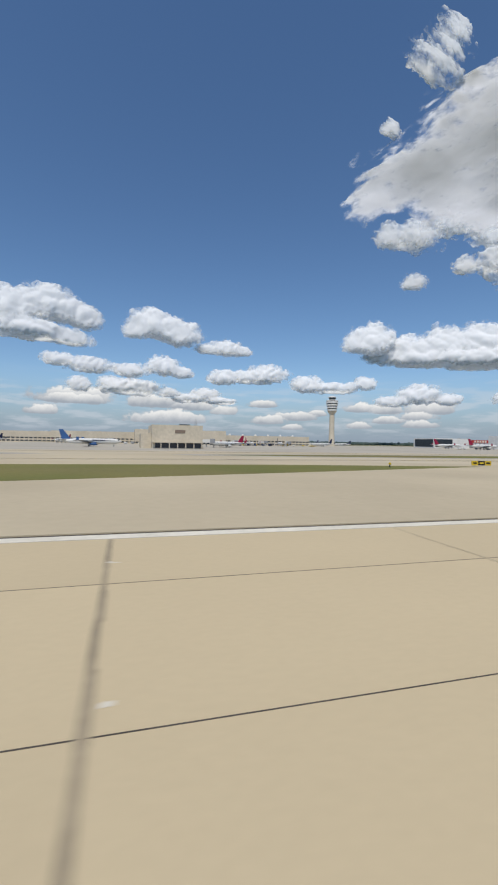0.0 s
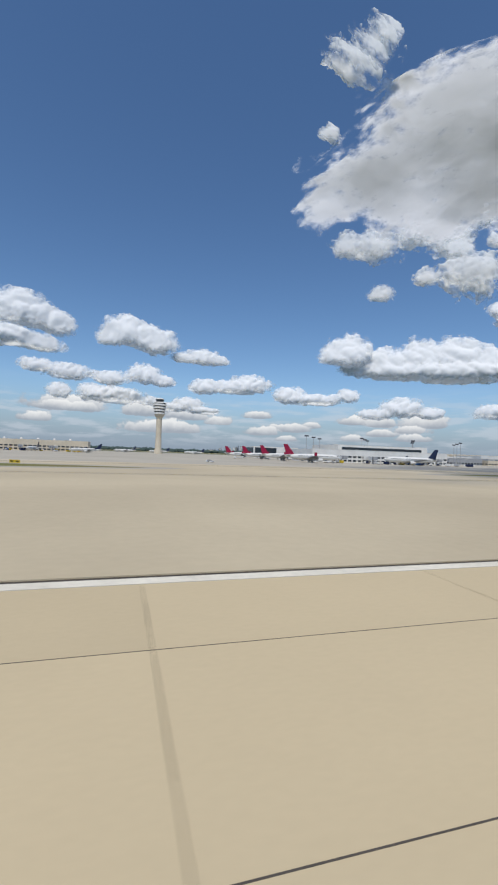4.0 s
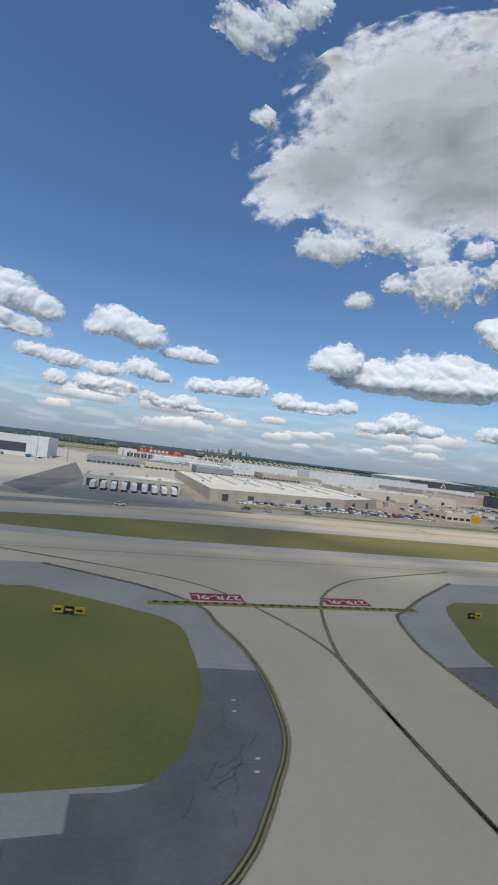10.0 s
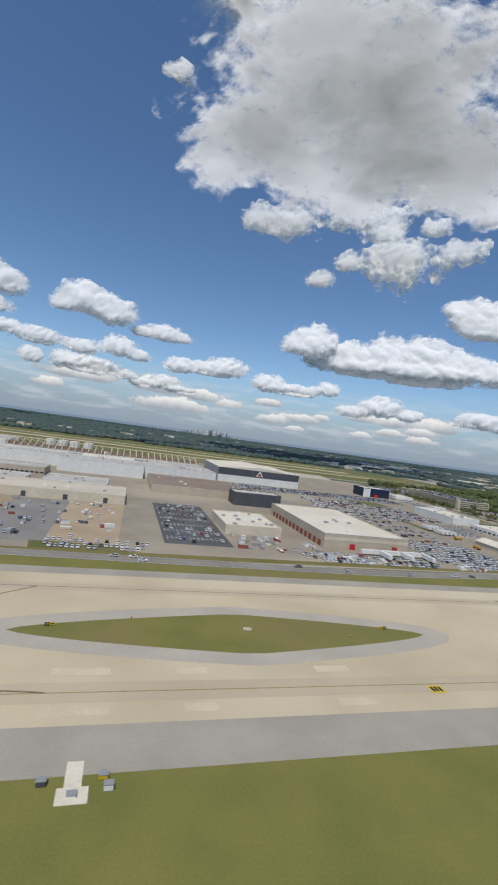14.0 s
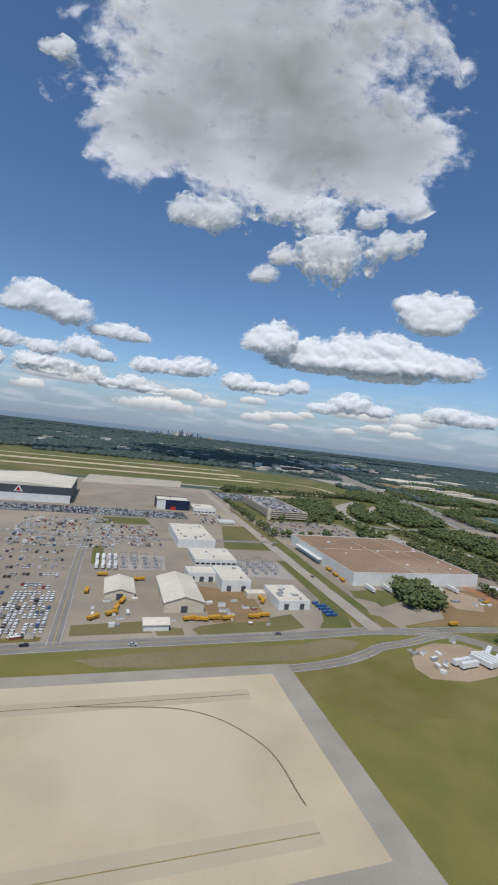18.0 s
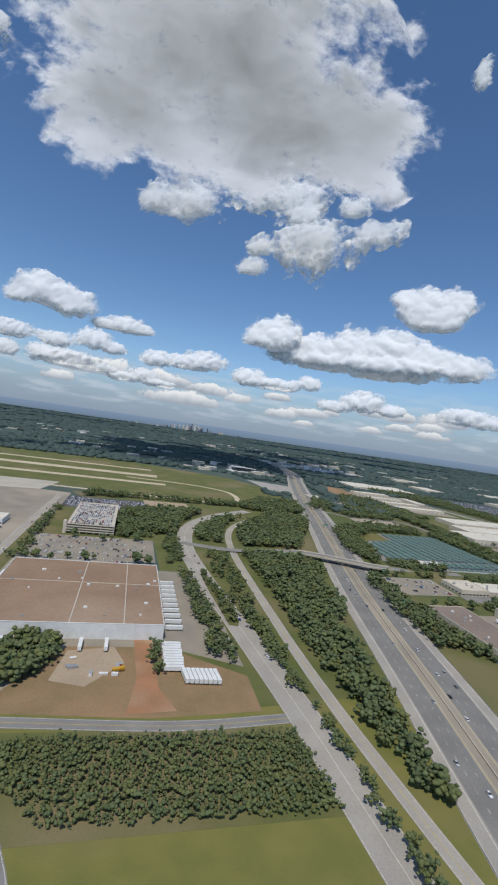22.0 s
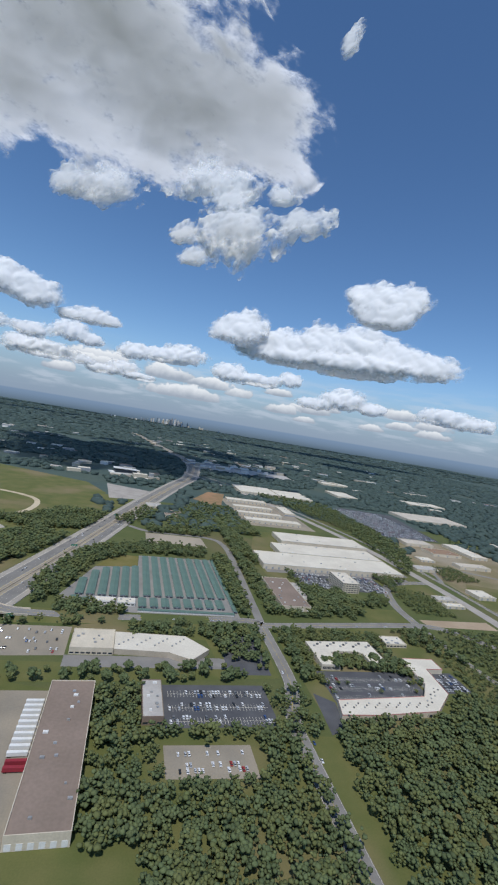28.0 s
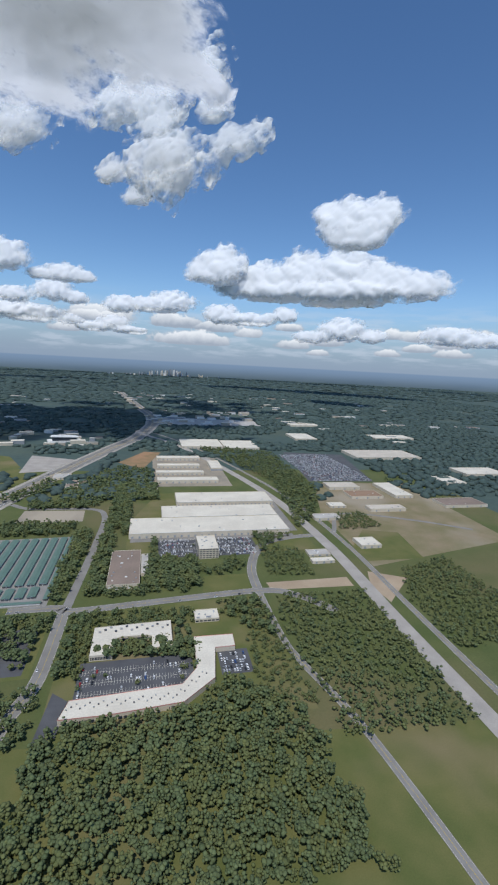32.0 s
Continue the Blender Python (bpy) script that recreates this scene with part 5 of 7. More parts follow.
LOTS = [
    ("park_ground", [(2540, 690), (2880, 700), (2880, 1060), (2600, 1060), (2540, 860)], 0.031, GREEN, "mown grass between the white warehouses"),
    ("truck_court", [(2546, 760), (2856, 764), (2856, 776), (2546, 776)], 0.081, ASPHALT, "asphalt truck court along a warehouse"),
    ("truck_court", [(2850, 790), (2872, 790), (2876, 1040), (2850, 1040)], 0.083, ASPHALT, "asphalt lane beside the warehouses"),
    ("truck_court", [(2640, 933), (2866, 933), (2866, 955), (2640, 955)], 0.085, PALE_LOT, "pale truck court between warehouses"),
    ("truck_court", [(2590, 1120), (2800, 1120), (2800, 1480), (2590, 1480)], 0.033, PALE_LOT, "pale yards between low warehouses"),
    ("office_lawn", [(2400, 425), (2460, 425), (2460, 540), (2300, 540), (2236, 525), (2236, 505), (2390, 500)], 0.035, GREEN, "lawns round the low office"),
    ("shop_lawn", [(2485, 340), (2740, 340), (2735, 555), (2485, 540)], 0.037, GREEN, "green lawns round the shops"),
    ("storage_lawn", [(2150, 415), (2240, 415), (2460, 425), (2455, 440), (2150, 450)], 0.039, GREEN, "lawn strip behind the warehouses"),
    ("east_ground", [(2950, 620), (3300, 700), (3320, 1130), (3040, 1140), (2960, 880)], 0.041, DRY, "dry grass between low buildings"),
    ("gravel_yard", [(940, 236), (1034, 232), (1085, 250), (1085, 376), (1034, 376), (1032, 288)], 0.050, CLAY, "orange-tan dirt yard with scattered vehicles"),
    ("asphalt_yard", [(1085, 250), (1125, 250), (1125, 376), (1085, 376)], 0.0505, ASPHALT, "grey asphalt yard between dirt yards"),
    ("gravel_yard", [(1125, 255), (1165, 255), (1168, 376), (1125, 376)], 0.051, DUST, "tan dirt yard with stored crates"),
    ("truck_yard", [(800, 200), (900, 214), (876, 226), (876, 300), (812, 300)], 0.064, ASPHALT, "asphalt yard round the truck shed"),
    ("parking_lot", [(1193, 264), (1238, 264), (1238, 405), (1193, 405)], 0.052, LOT, "black asphalt parking lot with parked cars"),
    ("parking_lot", [(1288, 590), (1600, 590), (1600, 640), (1288, 640)], 0.054, LOT, "dark parking lot in front of the hangar"),
    ("parking_lot", [(1392, 300), (1463, 300), (1463, 425), (1392, 425)], 0.056, PALE_LOT, "worn asphalt lot full of cars"),
    ("lawn", [(1120, 238), (1172, 238), (1165, 252), (1118, 252)], 0.058, GREEN, "small lawn beside the road"),
    ("verge", [(900, 219), (1460, 243), (1460, 248), (900, 232)], 0.044, FIELD, "dry roadside verge"),
    ("verge", [(1474, 248), (1520, 250), (1516, 266), (1474, 262)], 0.060, GREEN, "green lawn at a road corner"),
    ("verge", [(1545, 254), (1551, 258), (1605, 269), (1620, 274), (1621, 252), (1602, 248), (1547, 246)], 0.062, GREEN, "green lawn in front of the sheds"),
    ("verge", [(1520, 259), (1539, 255), (1539, 246), (1523, 246)], 0.0625, GREEN, "small green island beside the road"),
    ("verge", [(1665, 325), (1662, 266), (1656, 250), (1631, 251), (1640, 262), (1654, 296)], 0.063, GREEN, "green lawn beside blue skips"),
    ("lawn", [(1696, 321), (1727, 317), (1722, 300), (1706, 294), (1691, 305)], 0.0765, GREEN, "round lawn in front of the warehouse"),
    ("ramp_median", [(1908, 362), (1916, 360), (1921, 380), (1914, 440), (1906, 492), (1900, 490), (1902, 440)], 0.36, GREEN, "planted island in the ramp road"),
    ("verge", [(1655, 280), (1672, 270), (1683, 400), (1660, 405)], 0.064, GREEN, "grass strip beside the avenue"),
    ("yard", [(1560, 262), (1600, 262), (1602, 316), (1560, 330)], 0.066, SOIL, "brown dirt yard between sheds"),
    ("substation_yard", [(1494, 365), (1542, 367), (1546, 410), (1488, 408)], 0.068, GRAVEL, "gravel substation yard"),
    ("substation_yard", [(1604, 356), (1656, 346), (1657, 398), (1612, 400)], 0.070, GRAVEL, "gravel substation yard beside the avenue"),
    ("lawn", [(1480, 380), (1490, 380), (1490, 440), (1480, 440)], 0.059, GREEN, "green strip round the substation"),
    ("lawn", [(1614, 442), (1668, 442), (1672, 560), (1640, 560)], 0.061, GREEN, "green grass beside parked trucks"),
    ("lawn", [(1487, 540), (1545, 545), (1540, 580), (1487, 580)], 0.063, GREEN, "lawn in front of a parking lot"),
    ("soil_slope", [(1660, 245), (1672, 245), (1680, 330), (1666, 330)], 0.040, FIELD, "dry grass beside the avenue"),
    ("warehouse_apron", [(1696, 322), (1850, 322), (1905, 296), (1900, 490), (1700, 500)], 0.046, PALE_LOT, "pale concrete truck court"),
    ("dirt_bank", [(1704, 250), (1745, 262), (1779, 322), (1848, 322), (1905, 284), (1905, 246), (1835, 242), (1744, 250)], 0.048, SOIL, "red-brown bare soil with tracks"),
    ("lawn", [(1704, 285), (1738, 300), (1736, 322), (1706, 322)], 0.074, GREEN, "rough lawn beside the warehouse"),
    ("storage_field", [(1668, 186), (1690, 181), (1712, 184), (1728, 190), (1735, 200), (1732, 213), (1722, 222), (1702, 225), (1684, 219), (1672, 208), (1666, 197)], 0.076, DUST, "tan dirt storage yard"),
    ("avenue_verge", [(1679, 256), (1688, 283), (1690, 360), (1694, 440), (1697, 522), (1690, 700), (1686, 700), (1683, 540), (1680, 340)], 0.0785, GREEN, "green verge beside the straight avenue"),
    ("dry_verge", [(1478, 222), (1510, 226), (1560, 231), (1604, 229), (1632, 236), (1650, 231), (1640, 222), (1612, 214), (1590, 212), (1556, 215), (1520, 212), (1490, 214)], 0.0355, DRY, "sun-bleached tan grass along the airport road"),
    ("dry_verge", [(1592, 200), (1622, 205), (1650, 213), (1664, 205), (1668, 190), (1690, 172), (1672, 150), (1640, 156), (1618, 148), (1600, 168), (1586, 180)], 0.0365, FIELD, "sun-bleached tan grass inside the road bend"),
    ("pale_car_park", [(2330, 300), (2402, 297), (2402, 331), (2330, 333)], 0.067, PALE_LOT, "pale worn car park among trees"),
    ("corner_lawn", [(1680, 250), (1693, 249), (1691, 268), (1681, 272)], 0.0795, FIELD, "dry grass at the road corner"),
    ("roadside_meadow", [(1744, 234), (1930, 231), (1935, 170), (1775, 170), (1760, 205)], 0.0775, GREEN, "lush green meadow below the road"),
    ("orange_track", [(1826, 333), (1840, 333), (1842, 271), (1852, 248), (1822, 246), (1828, 280)], 0.0735, CLAY_RED, "orange earth track down the bank"),
    ("dirt_pad", [(1774, 280), (1780, 316), (1812, 322), (1820, 300), (1796, 273)], 0.0725, DUST, "pale dirt pad with site cabins"),
    ("drive", [(1676, 246), (1745, 262), (1779, 322), (1700, 330), (1690, 322)], 0.0455, PALE_LOT, "worn drive in front of the warehouse"),
    ("garage_lawn", [(1692, 612), (1850, 612), (1860, 800), (1692, 800)], 0.021, GREEN, "lawn round the parking garage"),
    ("garage_lot", [(1700, 500), (1850, 520), (1850, 615), (1700, 612)], 0.045, PALE_LOT, "pale parking lot with small trees"),
    ("clearing", [(1850, 830), (1935, 850), (1930, 920), (1840, 915)], 0.047, DUST, "bare sandy clearing"),
    ("north_lot", [(1700, 790), (1860, 800), (1840, 900), (1700, 890)], 0.049, LOT, "parking lot beside the garage"),
    ("storage_court", [(2205, 600), (2300, 564), (2448, 564), (2448, 797), (2312, 792), (2310, 733), (2243, 722)], 0.051, GREY_YARD, "pale lanes between storage rows"),
    ("dry_corner", [(2243, 725), (2309, 733), (2311, 787), (2270, 788)], 0.053, FIELD, "dry grass corner beside the storage rows"),
    ("truck_court", [(2188, 250), (2234, 250), (2234, 402), (2188, 402)], 0.055, PALE_LOT, "pale truck court with docked trailers"),
    ("parking_lot", [(2333, 352), (2436, 352), (2436, 412), (2333, 412)], 0.057, LOT, "dark lot with marked bays"),
    ("parking_lot", [(2140, 455), (2236, 460), (2236, 520), (2150, 520)], 0.059, PALE_LOT, "pale lot with a few vans"),
    ("driveway", [(2236, 440), (2400, 440), (2420, 452), (2400, 461), (2236, 461)], 0.061, ASPHALT, "grey drive in front of a low office"),
    ("parking_lot", [(2405, 430), (2452, 430), (2452, 520), (2405, 505)], 0.063, LOT, "dark car park among trees"),
    ("parking_lot", [(2595, 690), (2770, 690), (2770, 772), (2595, 772)], 0.065, LOT, "office car park with rows of cars"),
    ("lawn", [(2655, 572), (2728, 574), (2728, 620), (2660, 620)], 0.067, GREEN, "bright green lawn beside the street"),
    ("bare_slope", [(2755, 566), (2885, 562), (2886, 590), (2753, 588)], 0.069, DUST, "orange bare earth along the road"),
    ("bare_slope", [(2918, 510), (2985, 575), (2930, 604), (2912, 560)], 0.071, DUST, "orange bare earth beside the corridor"),
    ("parking_lot", [(2508, 384), (2626, 388), (2626, 440), (2508, 440)], 0.073, LOT, "car park with marked bays between shops"),
    ("parking_lot", [(2655, 400), (2690, 400), (2690, 440), (2655, 440)], 0.075, LOT, "small car park behind the shops"),
    ("parking_lot", [(2482, 340), (2500, 345), (2506, 385), (2488, 400)], 0.077, LOT, "narrow parking strip beside the shops"),
    ("oval_lot", [(2326, 872), (2450, 876), (2446, 942), (2326, 948)], 0.079, PALE_LOT, "empty pale parking lot ringed by trees"),
    ("car_lot", [(3034, 1157), (3235, 1151), (3307, 1538), (3083, 1582)], 0.050, LOT, "very large storage lot full of cars"),
    ("clay_slope", [(2484, 1400), (2560, 1311), (2620, 1560), (2560, 1570)], 0.052, SOIL, "orange clay slope"),
    ("rail_yard", [(2230, 1270), (2310, 1290), (2370, 1430), (2210, 1500)], 0.054, GRAVEL, "pale gravel site with tracks"),
    ("east_lawn", [(2950, 640), (3060, 640), (3080, 760), (3010, 780), (2950, 700)], 0.056, GREEN, "green field beside low buildings"),
    ("town_pavement", [(2560, 2250), (3180, 2300), (3180, 2500), (2560, 2600)], 0.058, GREY_ROOF, "grey streets of a distant town"),
]
for name, pts, z, m_, lab in LOTS:
    sheet(name, pts, z, m_, lab, "ground")
# bay lines on the marked lots
for x0, x1, ys in ((2512, 2622, (392, 408, 424)), (2338, 2432, (360, 378, 398)), (2600, 2766, (700, 722, 745, 765)), (1196, 1236, (280, 300, 320, 340, 360, 380))):
    m = M()
    for y in ys:
        m.box(x0, x1, y - 0.1, y + 0.1, 0.06, 0.095)
        for k in range(int((x1 - x0) / 3)):
            m.box(x0 + 3 * k - 0.09, x0 + 3 * k + 0.09, y - 4.8, y + 4.8, 0.06, 0.094)
    tagged(new("bay_markings", m.mesh("bay_markings", LINE)), "white parking bay lines", "road marking", kind="structure")

SEAL = mat("joint_band", (0.40, 0.325, 0.215), (0.30, 0.245, 0.165), 0.6, 0.9, fine=4.0)
# runway slabs: three rows nearest the edge line
def joint_x(i):
    """Where the cross joint i lies; the slabs past the tenth are a little shorter."""
    return 88.9 + (15.03 * i if i < 10 else 150.3 + 14.795 * (i - 10))


SLAB_Y = [EDGE - 0.5] + [13.83 - 7.55 * j for j in range(6)]
slabs = [[M().box(0.02, w, 0.02, a - b - 0.02, 0, 0.045).mesh("slab", CONCRETE) for a, b in zip(SLAB_Y[:3], SLAB_Y[1:])] for w in (15.01, 14.775)]
for i in range(-8, 48):
    for j in range(3):
        s = part("slab", slabs[i >= 10][j], None, runway)
        s.matrix_local = pose(joint_x(i), SLAB_Y[j + 1], 0.052)
rest = M()
for i in range(-8, 98):
    for j in range(0 if i > 47 else 3, 6):
        rest.box(joint_x(i) + 0.02, joint_x(i + 1) - 0.02, SLAB_Y[j + 1] + 0.02, SLAB_Y[j] - 0.02, 0.052, 0.097)
part("slab_field", rest, CONCRETE, runway)["kind"] = "stuff"

# dark sealed bands over the cross joints
for i in range(-8, 54):
    x = joint_x(i)
    wj = 0.085 if i in (0, 10) else 0.03 if i < 10 or i == 29 else 0.009
    m = M()
    for k in range(12):
        y0, w = EDGE - 0.6 - 2.4 * k, wj * (1 + 0.5 * R.random())
        o = R.uniform(-0.03, 0.03)
        m.add([(x + o - w, y0 - 2.4, 0.102), (x + o + w, y0 - 2.4, 0.102), (x + o + w, y0, 0.102), (x + o - w, y0, 0.102)], [(0, 1, 2, 3)])
    part("joint_seal", m, SEAL, runway)
m = M()
for j in range(1, 4):
    m.box(RUN0, 900, SLAB_Y[j] - 0.02, SLAB_Y[j] + 0.02, 0.07, 0.1015)
part("joint_seal", m, JOINT, runway)

# pale repairs and scuffs beside the joints
for k in range(46):
    x, y = joint_x(R.randint(-3, 44)) + R.uniform(-0.5, 0.5), EDGE - R.uniform(1, 16)
    w, d = R.uniform(0.06, 0.22), R.uniform(0.05, 0.16)
    part("repair_patch", M().add([(x - w, y - d, 0.1035), (x + w * 0.8, y - d * 0.7, 0.1035), (x + w, y + d * 0.6, 0.1035), (x + w * 0.1, y + d, 0.1035), (x - w * 0.9, y + d * 0.5, 0.1035)], [(0, 1, 2, 3, 4)]), PATCH, runway)

# ---- overpass ----
br = root("overpass", "concrete overpass carrying a street over the highway", "bridge", pose(0, 0, 0))
bc = smooth([(2050, 588, 6.6), (2073, 582, 7.5), (2116, 562, 7.5), (2160, 540, 7.5), (2185, 539, 6.4)], 6)
part("girder", ribbon(M(), bc, -8.2, 8.2, 0.0, 1.6), BEIGE, br)
for s in (-1, 1):
    part("parapet", ribbon(M(), bc, s * 8.0 - 0.25, s * 8.0 + 0.25, 1.1, 1.1), CREAM, br)
for p in (bc[5], bc[12], bc[18]):
    for o in (-6, 0, 6):
        part("pier", M().box(p.x - 0.6, p.x + 0.6, p.y + o - 0.6, p.y + o + 0.6, 0, p.z - 1.5), BEIGE, br)
for a, b_ in (((1965, 592), (2062, 586)), ((2172, 541), (2290, 549))):
    up = a[0] < 2100
    m = M()
    xa, ya, xb, yb = *a, *b_
    za, zb = (0.3, 6.8) if up else (7.0, 0.3)
    m.add([(xa, ya - 9, za), (xa, ya + 9, za), (xb, yb + 9, zb), (xb, yb - 9, zb), (xa, ya - 16, 0), (xa, ya + 16, 0), (xb, yb + 16, 0), (xb, yb - 16, 0)], [(0, 3, 2, 1), (0, 4, 7, 3), (1, 2, 6, 5), (0, 1, 5, 4), (2, 3, 7, 6)])
    part("embankment", m, GREEN, br, "grassy embankment")
for t_, x, y in ((0, 2168, 530), (1, 2128, 420), (2, 2200, 800), (3, 2260, 1050)):
    g = root("highway_sign", "green road sign board on steel posts", "road sign", pose(x, y, 0, 0, 0, 10), "highway signs")
    part("board", M().box(-5, 5, -0.1, 0.1, 4.5, 8), SIGN_GREEN, g)
    part("text_bar", M().box(-4, 3, -0.16, -0.12, 5.6, 6.2), LINE, g)
    for ux in (-4, 4):
        part("post", M().box(ux - 0.15, ux + 0.15, -0.15, 0.15, 0, 4.6), STEEL, g)

# ---- airfield furniture ----
def taxi_sign(x, y, turn, face):
    s = root("taxiway_sign", "yellow and black taxiway sign in the grass", "sign", pose(x, y, 0.08, 0, 0, turn), "taxiway signs")
    for k, c_ in enumerate(face):
        part("panel", M().box(-2.4 + 1.6 * k, -0.85 + 1.6 * k, -0.12, 0.12, 0.25, 1.25), c_, s)
        part("text_bar", M().box(-2.1 + 1.6 * k, -1.15 + 1.6 * k, -0.15, -0.13, 0.6, 0.95), BLACK if c_ is YELLOW else YELLOW, s)
        part("leg", M().box(-1.7 + 1.6 * k, -1.55 + 1.6 * k, -0.05, 0.05, 0, 0.26), STEEL, s)


for x, y, f in ((519, 76, (YELLOW, BLACK, BLACK)), (335, 78, (BLACK, YELLOW, YELLOW)), (167, 80, (YELLOW, BLACK, YELLOW)), (704, 68, (YELLOW, YELLOW, BLACK)), (773, 71, (YELLOW, BLACK, YELLOW)), (834, 69, (YELLOW, BLACK, YELLOW)),
                (912, 72, (BLACK, YELLOW)), (765, 135, (YELLOW, BLACK)), (340, 156, (YELLOW, YELLOW)), (1049, 145, (YELLOW, BLACK)), (1146, 148, (BLACK, YELLOW)), (1275, 149, (YELLOW, BLACK)), (1390, 149, (YELLOW, BLACK)), (1036, 140, (WHITE, WHITE)), (1215, 146, (WHITE, WHITE))):
    taxi_sign(x, y, R.uniform(-12, 12), f)
for x, y in ((140, 75), (300, 70), (531, 79), (548, 79), (557, 41), (600, 60), (660, 72), (950, 60), (1010, 75), (1172, 155), (1255, 142)):
    e = root("edge_marker", "small airfield light on a stake", "airfield light", pose(x, y, 0.05), "airfield lights")
    part("stake", M().lathe([(0.12, 0), (0.12, 0.7)], 8), BLACK, e)
    part("lamp", M().lathe([(0.22, 0.7), (0.28, 0.85), (0.2, 1.05), (0.05, 1.1)], 10), YELLOW, e)
sheet("equipment_pad", [(1158.6, 85.7), (1161.9, 85.7), (1161.9, 79), (1163.3, 79), (1163.3, 75), (1157.4, 75), (1157.4, 79), (1158.6, 79)], 0.16, PATCH, "pale concrete pad in the grass", "pavement")
sheet("equipment_pad", [(1084.8, 69.6), (1087.8, 69.6), (1087.8, 68), (1091.5, 68), (1091.5, 61.5), (1089.2, 61.5), (1089.2, 66.8), (1084.8, 66.8)], 0.161, PATCH, "small pale concrete pad in the grass", "pavement")
for x, y, c_, hh in ((1086.2, 68.3, WHITE, 1.6), (1090.3, 63.4, REDP, 0.6), (1160.3, 77, WHITE, 0.5), (1154.4, 80.2, DARKW, 1.0), (1165.9, 81, YELLOW, 0.8), (1167, 78, WHITE, 1.2)):
    e = root("equipment_box", "small equipment cabinet on a pad", "cabinet", pose(x, y, 0.15))
    part("body", M().box(-0.9, 0.9, -0.6, 0.6, 0, hh), c_, e)
    part("lid", M().box(-1.0, 1.0, -0.7, 0.7, hh, hh + 0.12), STEEL, e)
for k in range(12):
    x, y = 560 + 22 * k, 425 + (k % 3) * 30
    g = root("apron_mast", "tall floodlight mast on the apron", "light mast", pose(x, y, 0), "apron masts")
    part("pole", M().lathe([(0.4, 0), (0.2, 26)], 8), STEEL, g)
    part("lamp_head", M().box(-2.2, 2.2, -0.4, 0.4, 25.5, 27), DARKW, g)


# ---- vehicles ----
def car_mesh(L=4.6, W=1.9):
    m = M()
    prof = [(-L / 2, 0.35), (L / 2, 0.35), (L / 2, 0.75), (L * 0.22, 0.95), (-L * 0.42, 0.98), (-L / 2, 0.85)]
    n = len(prof)
    m.add([(x, -W / 2, z) for x, z in prof] + [(x, W / 2, z) for x, z in prof], [tuple(range(n)), tuple(range(2 * n - 1, n - 1, -1))] + [(i, i + n, (i + 1) % n + n, (i + 1) % n) for i in range(n)])
    return m


def cabin_mesh(L=4.6, W=1.9):
    a, b, w0, w1 = -L * 0.40, L * 0.20, W / 2 - 0.05, W / 2 - 0.28
    return M().add([(a, -w0, 0.96), (b, -w0, 0.94), (b, w0, 0.94), (a, w0, 0.96), (a + 0.5, -w1, 1.45), (b - 0.9, -w1, 1.45), (b - 0.9, w1, 1.45), (a + 0.5, w1, 1.45)],
                   [(4, 5, 6, 7), (0, 1, 5, 4), (1, 2, 6, 5), (2, 3, 7, 6), (3, 0, 4, 7)])


def car(x, y, turn, paint, word):
    c_ = root("car", word + " car with dark windows", "car", pose(x, y, 0.13, 0, 0, turn), "cars on the roads")
    part("body", car_mesh(), paint, c_)
    part("glazing", cabin_mesh(), GLASS, c_)
    part("roof", M().box(-1.3, 0.0, -0.66, 0.66, 1.45, 1.5), paint, c_)
    for sx in (-1.4, 1.4):
        for sy in (-0.9, 0.9):
            part("wheel", M().lathe([(0.33, -0.12), (0.33, 0.12)], 12, "y", (sx, sy, 0.33)), RUBBER, c_)
    return c_


WORDS = ["white", "silver", "grey", "black", "red", "blue"]
CARS = [car(0, 0, 0, p, w) for p, w in zip(PAINTS, WORDS)]
used = set()


def place_car(x, y, turn):
    k = R.choices(range(6), (7, 4, 3, 3, 1, 1))[0]
    m = pose(x, y, 0.13, 0, 0, turn)
    if k in used:
        copy_thing(CARS[k], m)
    else:
        used.add(k)
        CARS[k].matrix_world = m


def along(pts, off, n, lo, hi, rev=False):
    c_ = fine(smooth(pts, 8), 5.0)
    a, b = int(len(c_) * lo), int(len(c_) * hi) - 2
    for k in range(n):
        i = R.randint(a, b)
        d = c_[i + 1] - c_[i]
        d.z = 0
        d.normalize()
        p = c_[i] + Vector((d.y, -d.x, 0)) * off
        place_car(p.x, p.y, math.degrees(math.atan2(d.y, d.x)) + (180 if rev else 0))


for o in (8, 12, 16, 20):
    along(HWY, o, 11, 0.05, 0.36)
    along(HWY, -o, 11, 0.05, 0.36, True)
along([(900, 212), (1000, 228), (1223, 227), (1341, 227), (1460, 236), (1606, 241)], 2.6, 8, 0, 1)
along([(900, 212), (1000, 228), (1223, 227), (1341, 227), (1460, 236), (1606, 241)], -2.6, 8, 0, 1, True)
along([(1930, 248), (1914, 380), (1900, 500), (1895, 610)], 5, 6, 0, 1)
along([(2296, 550), (2455, 556), (2594, 555), (2740, 566)], 4, 9, 0, 1)
along([(2473, 540), (2470, 430), (2462, 300)], 4, 4, 0, 1)
along([(1673, 340), (1675, 440), (1677, 540), (1680, 700)], 3, 5, 0, 1)
for x, y in ((750, 165), (838, 190), (700, 210), (640, 190), (420, 240)):
    place_car(x, y, 5)


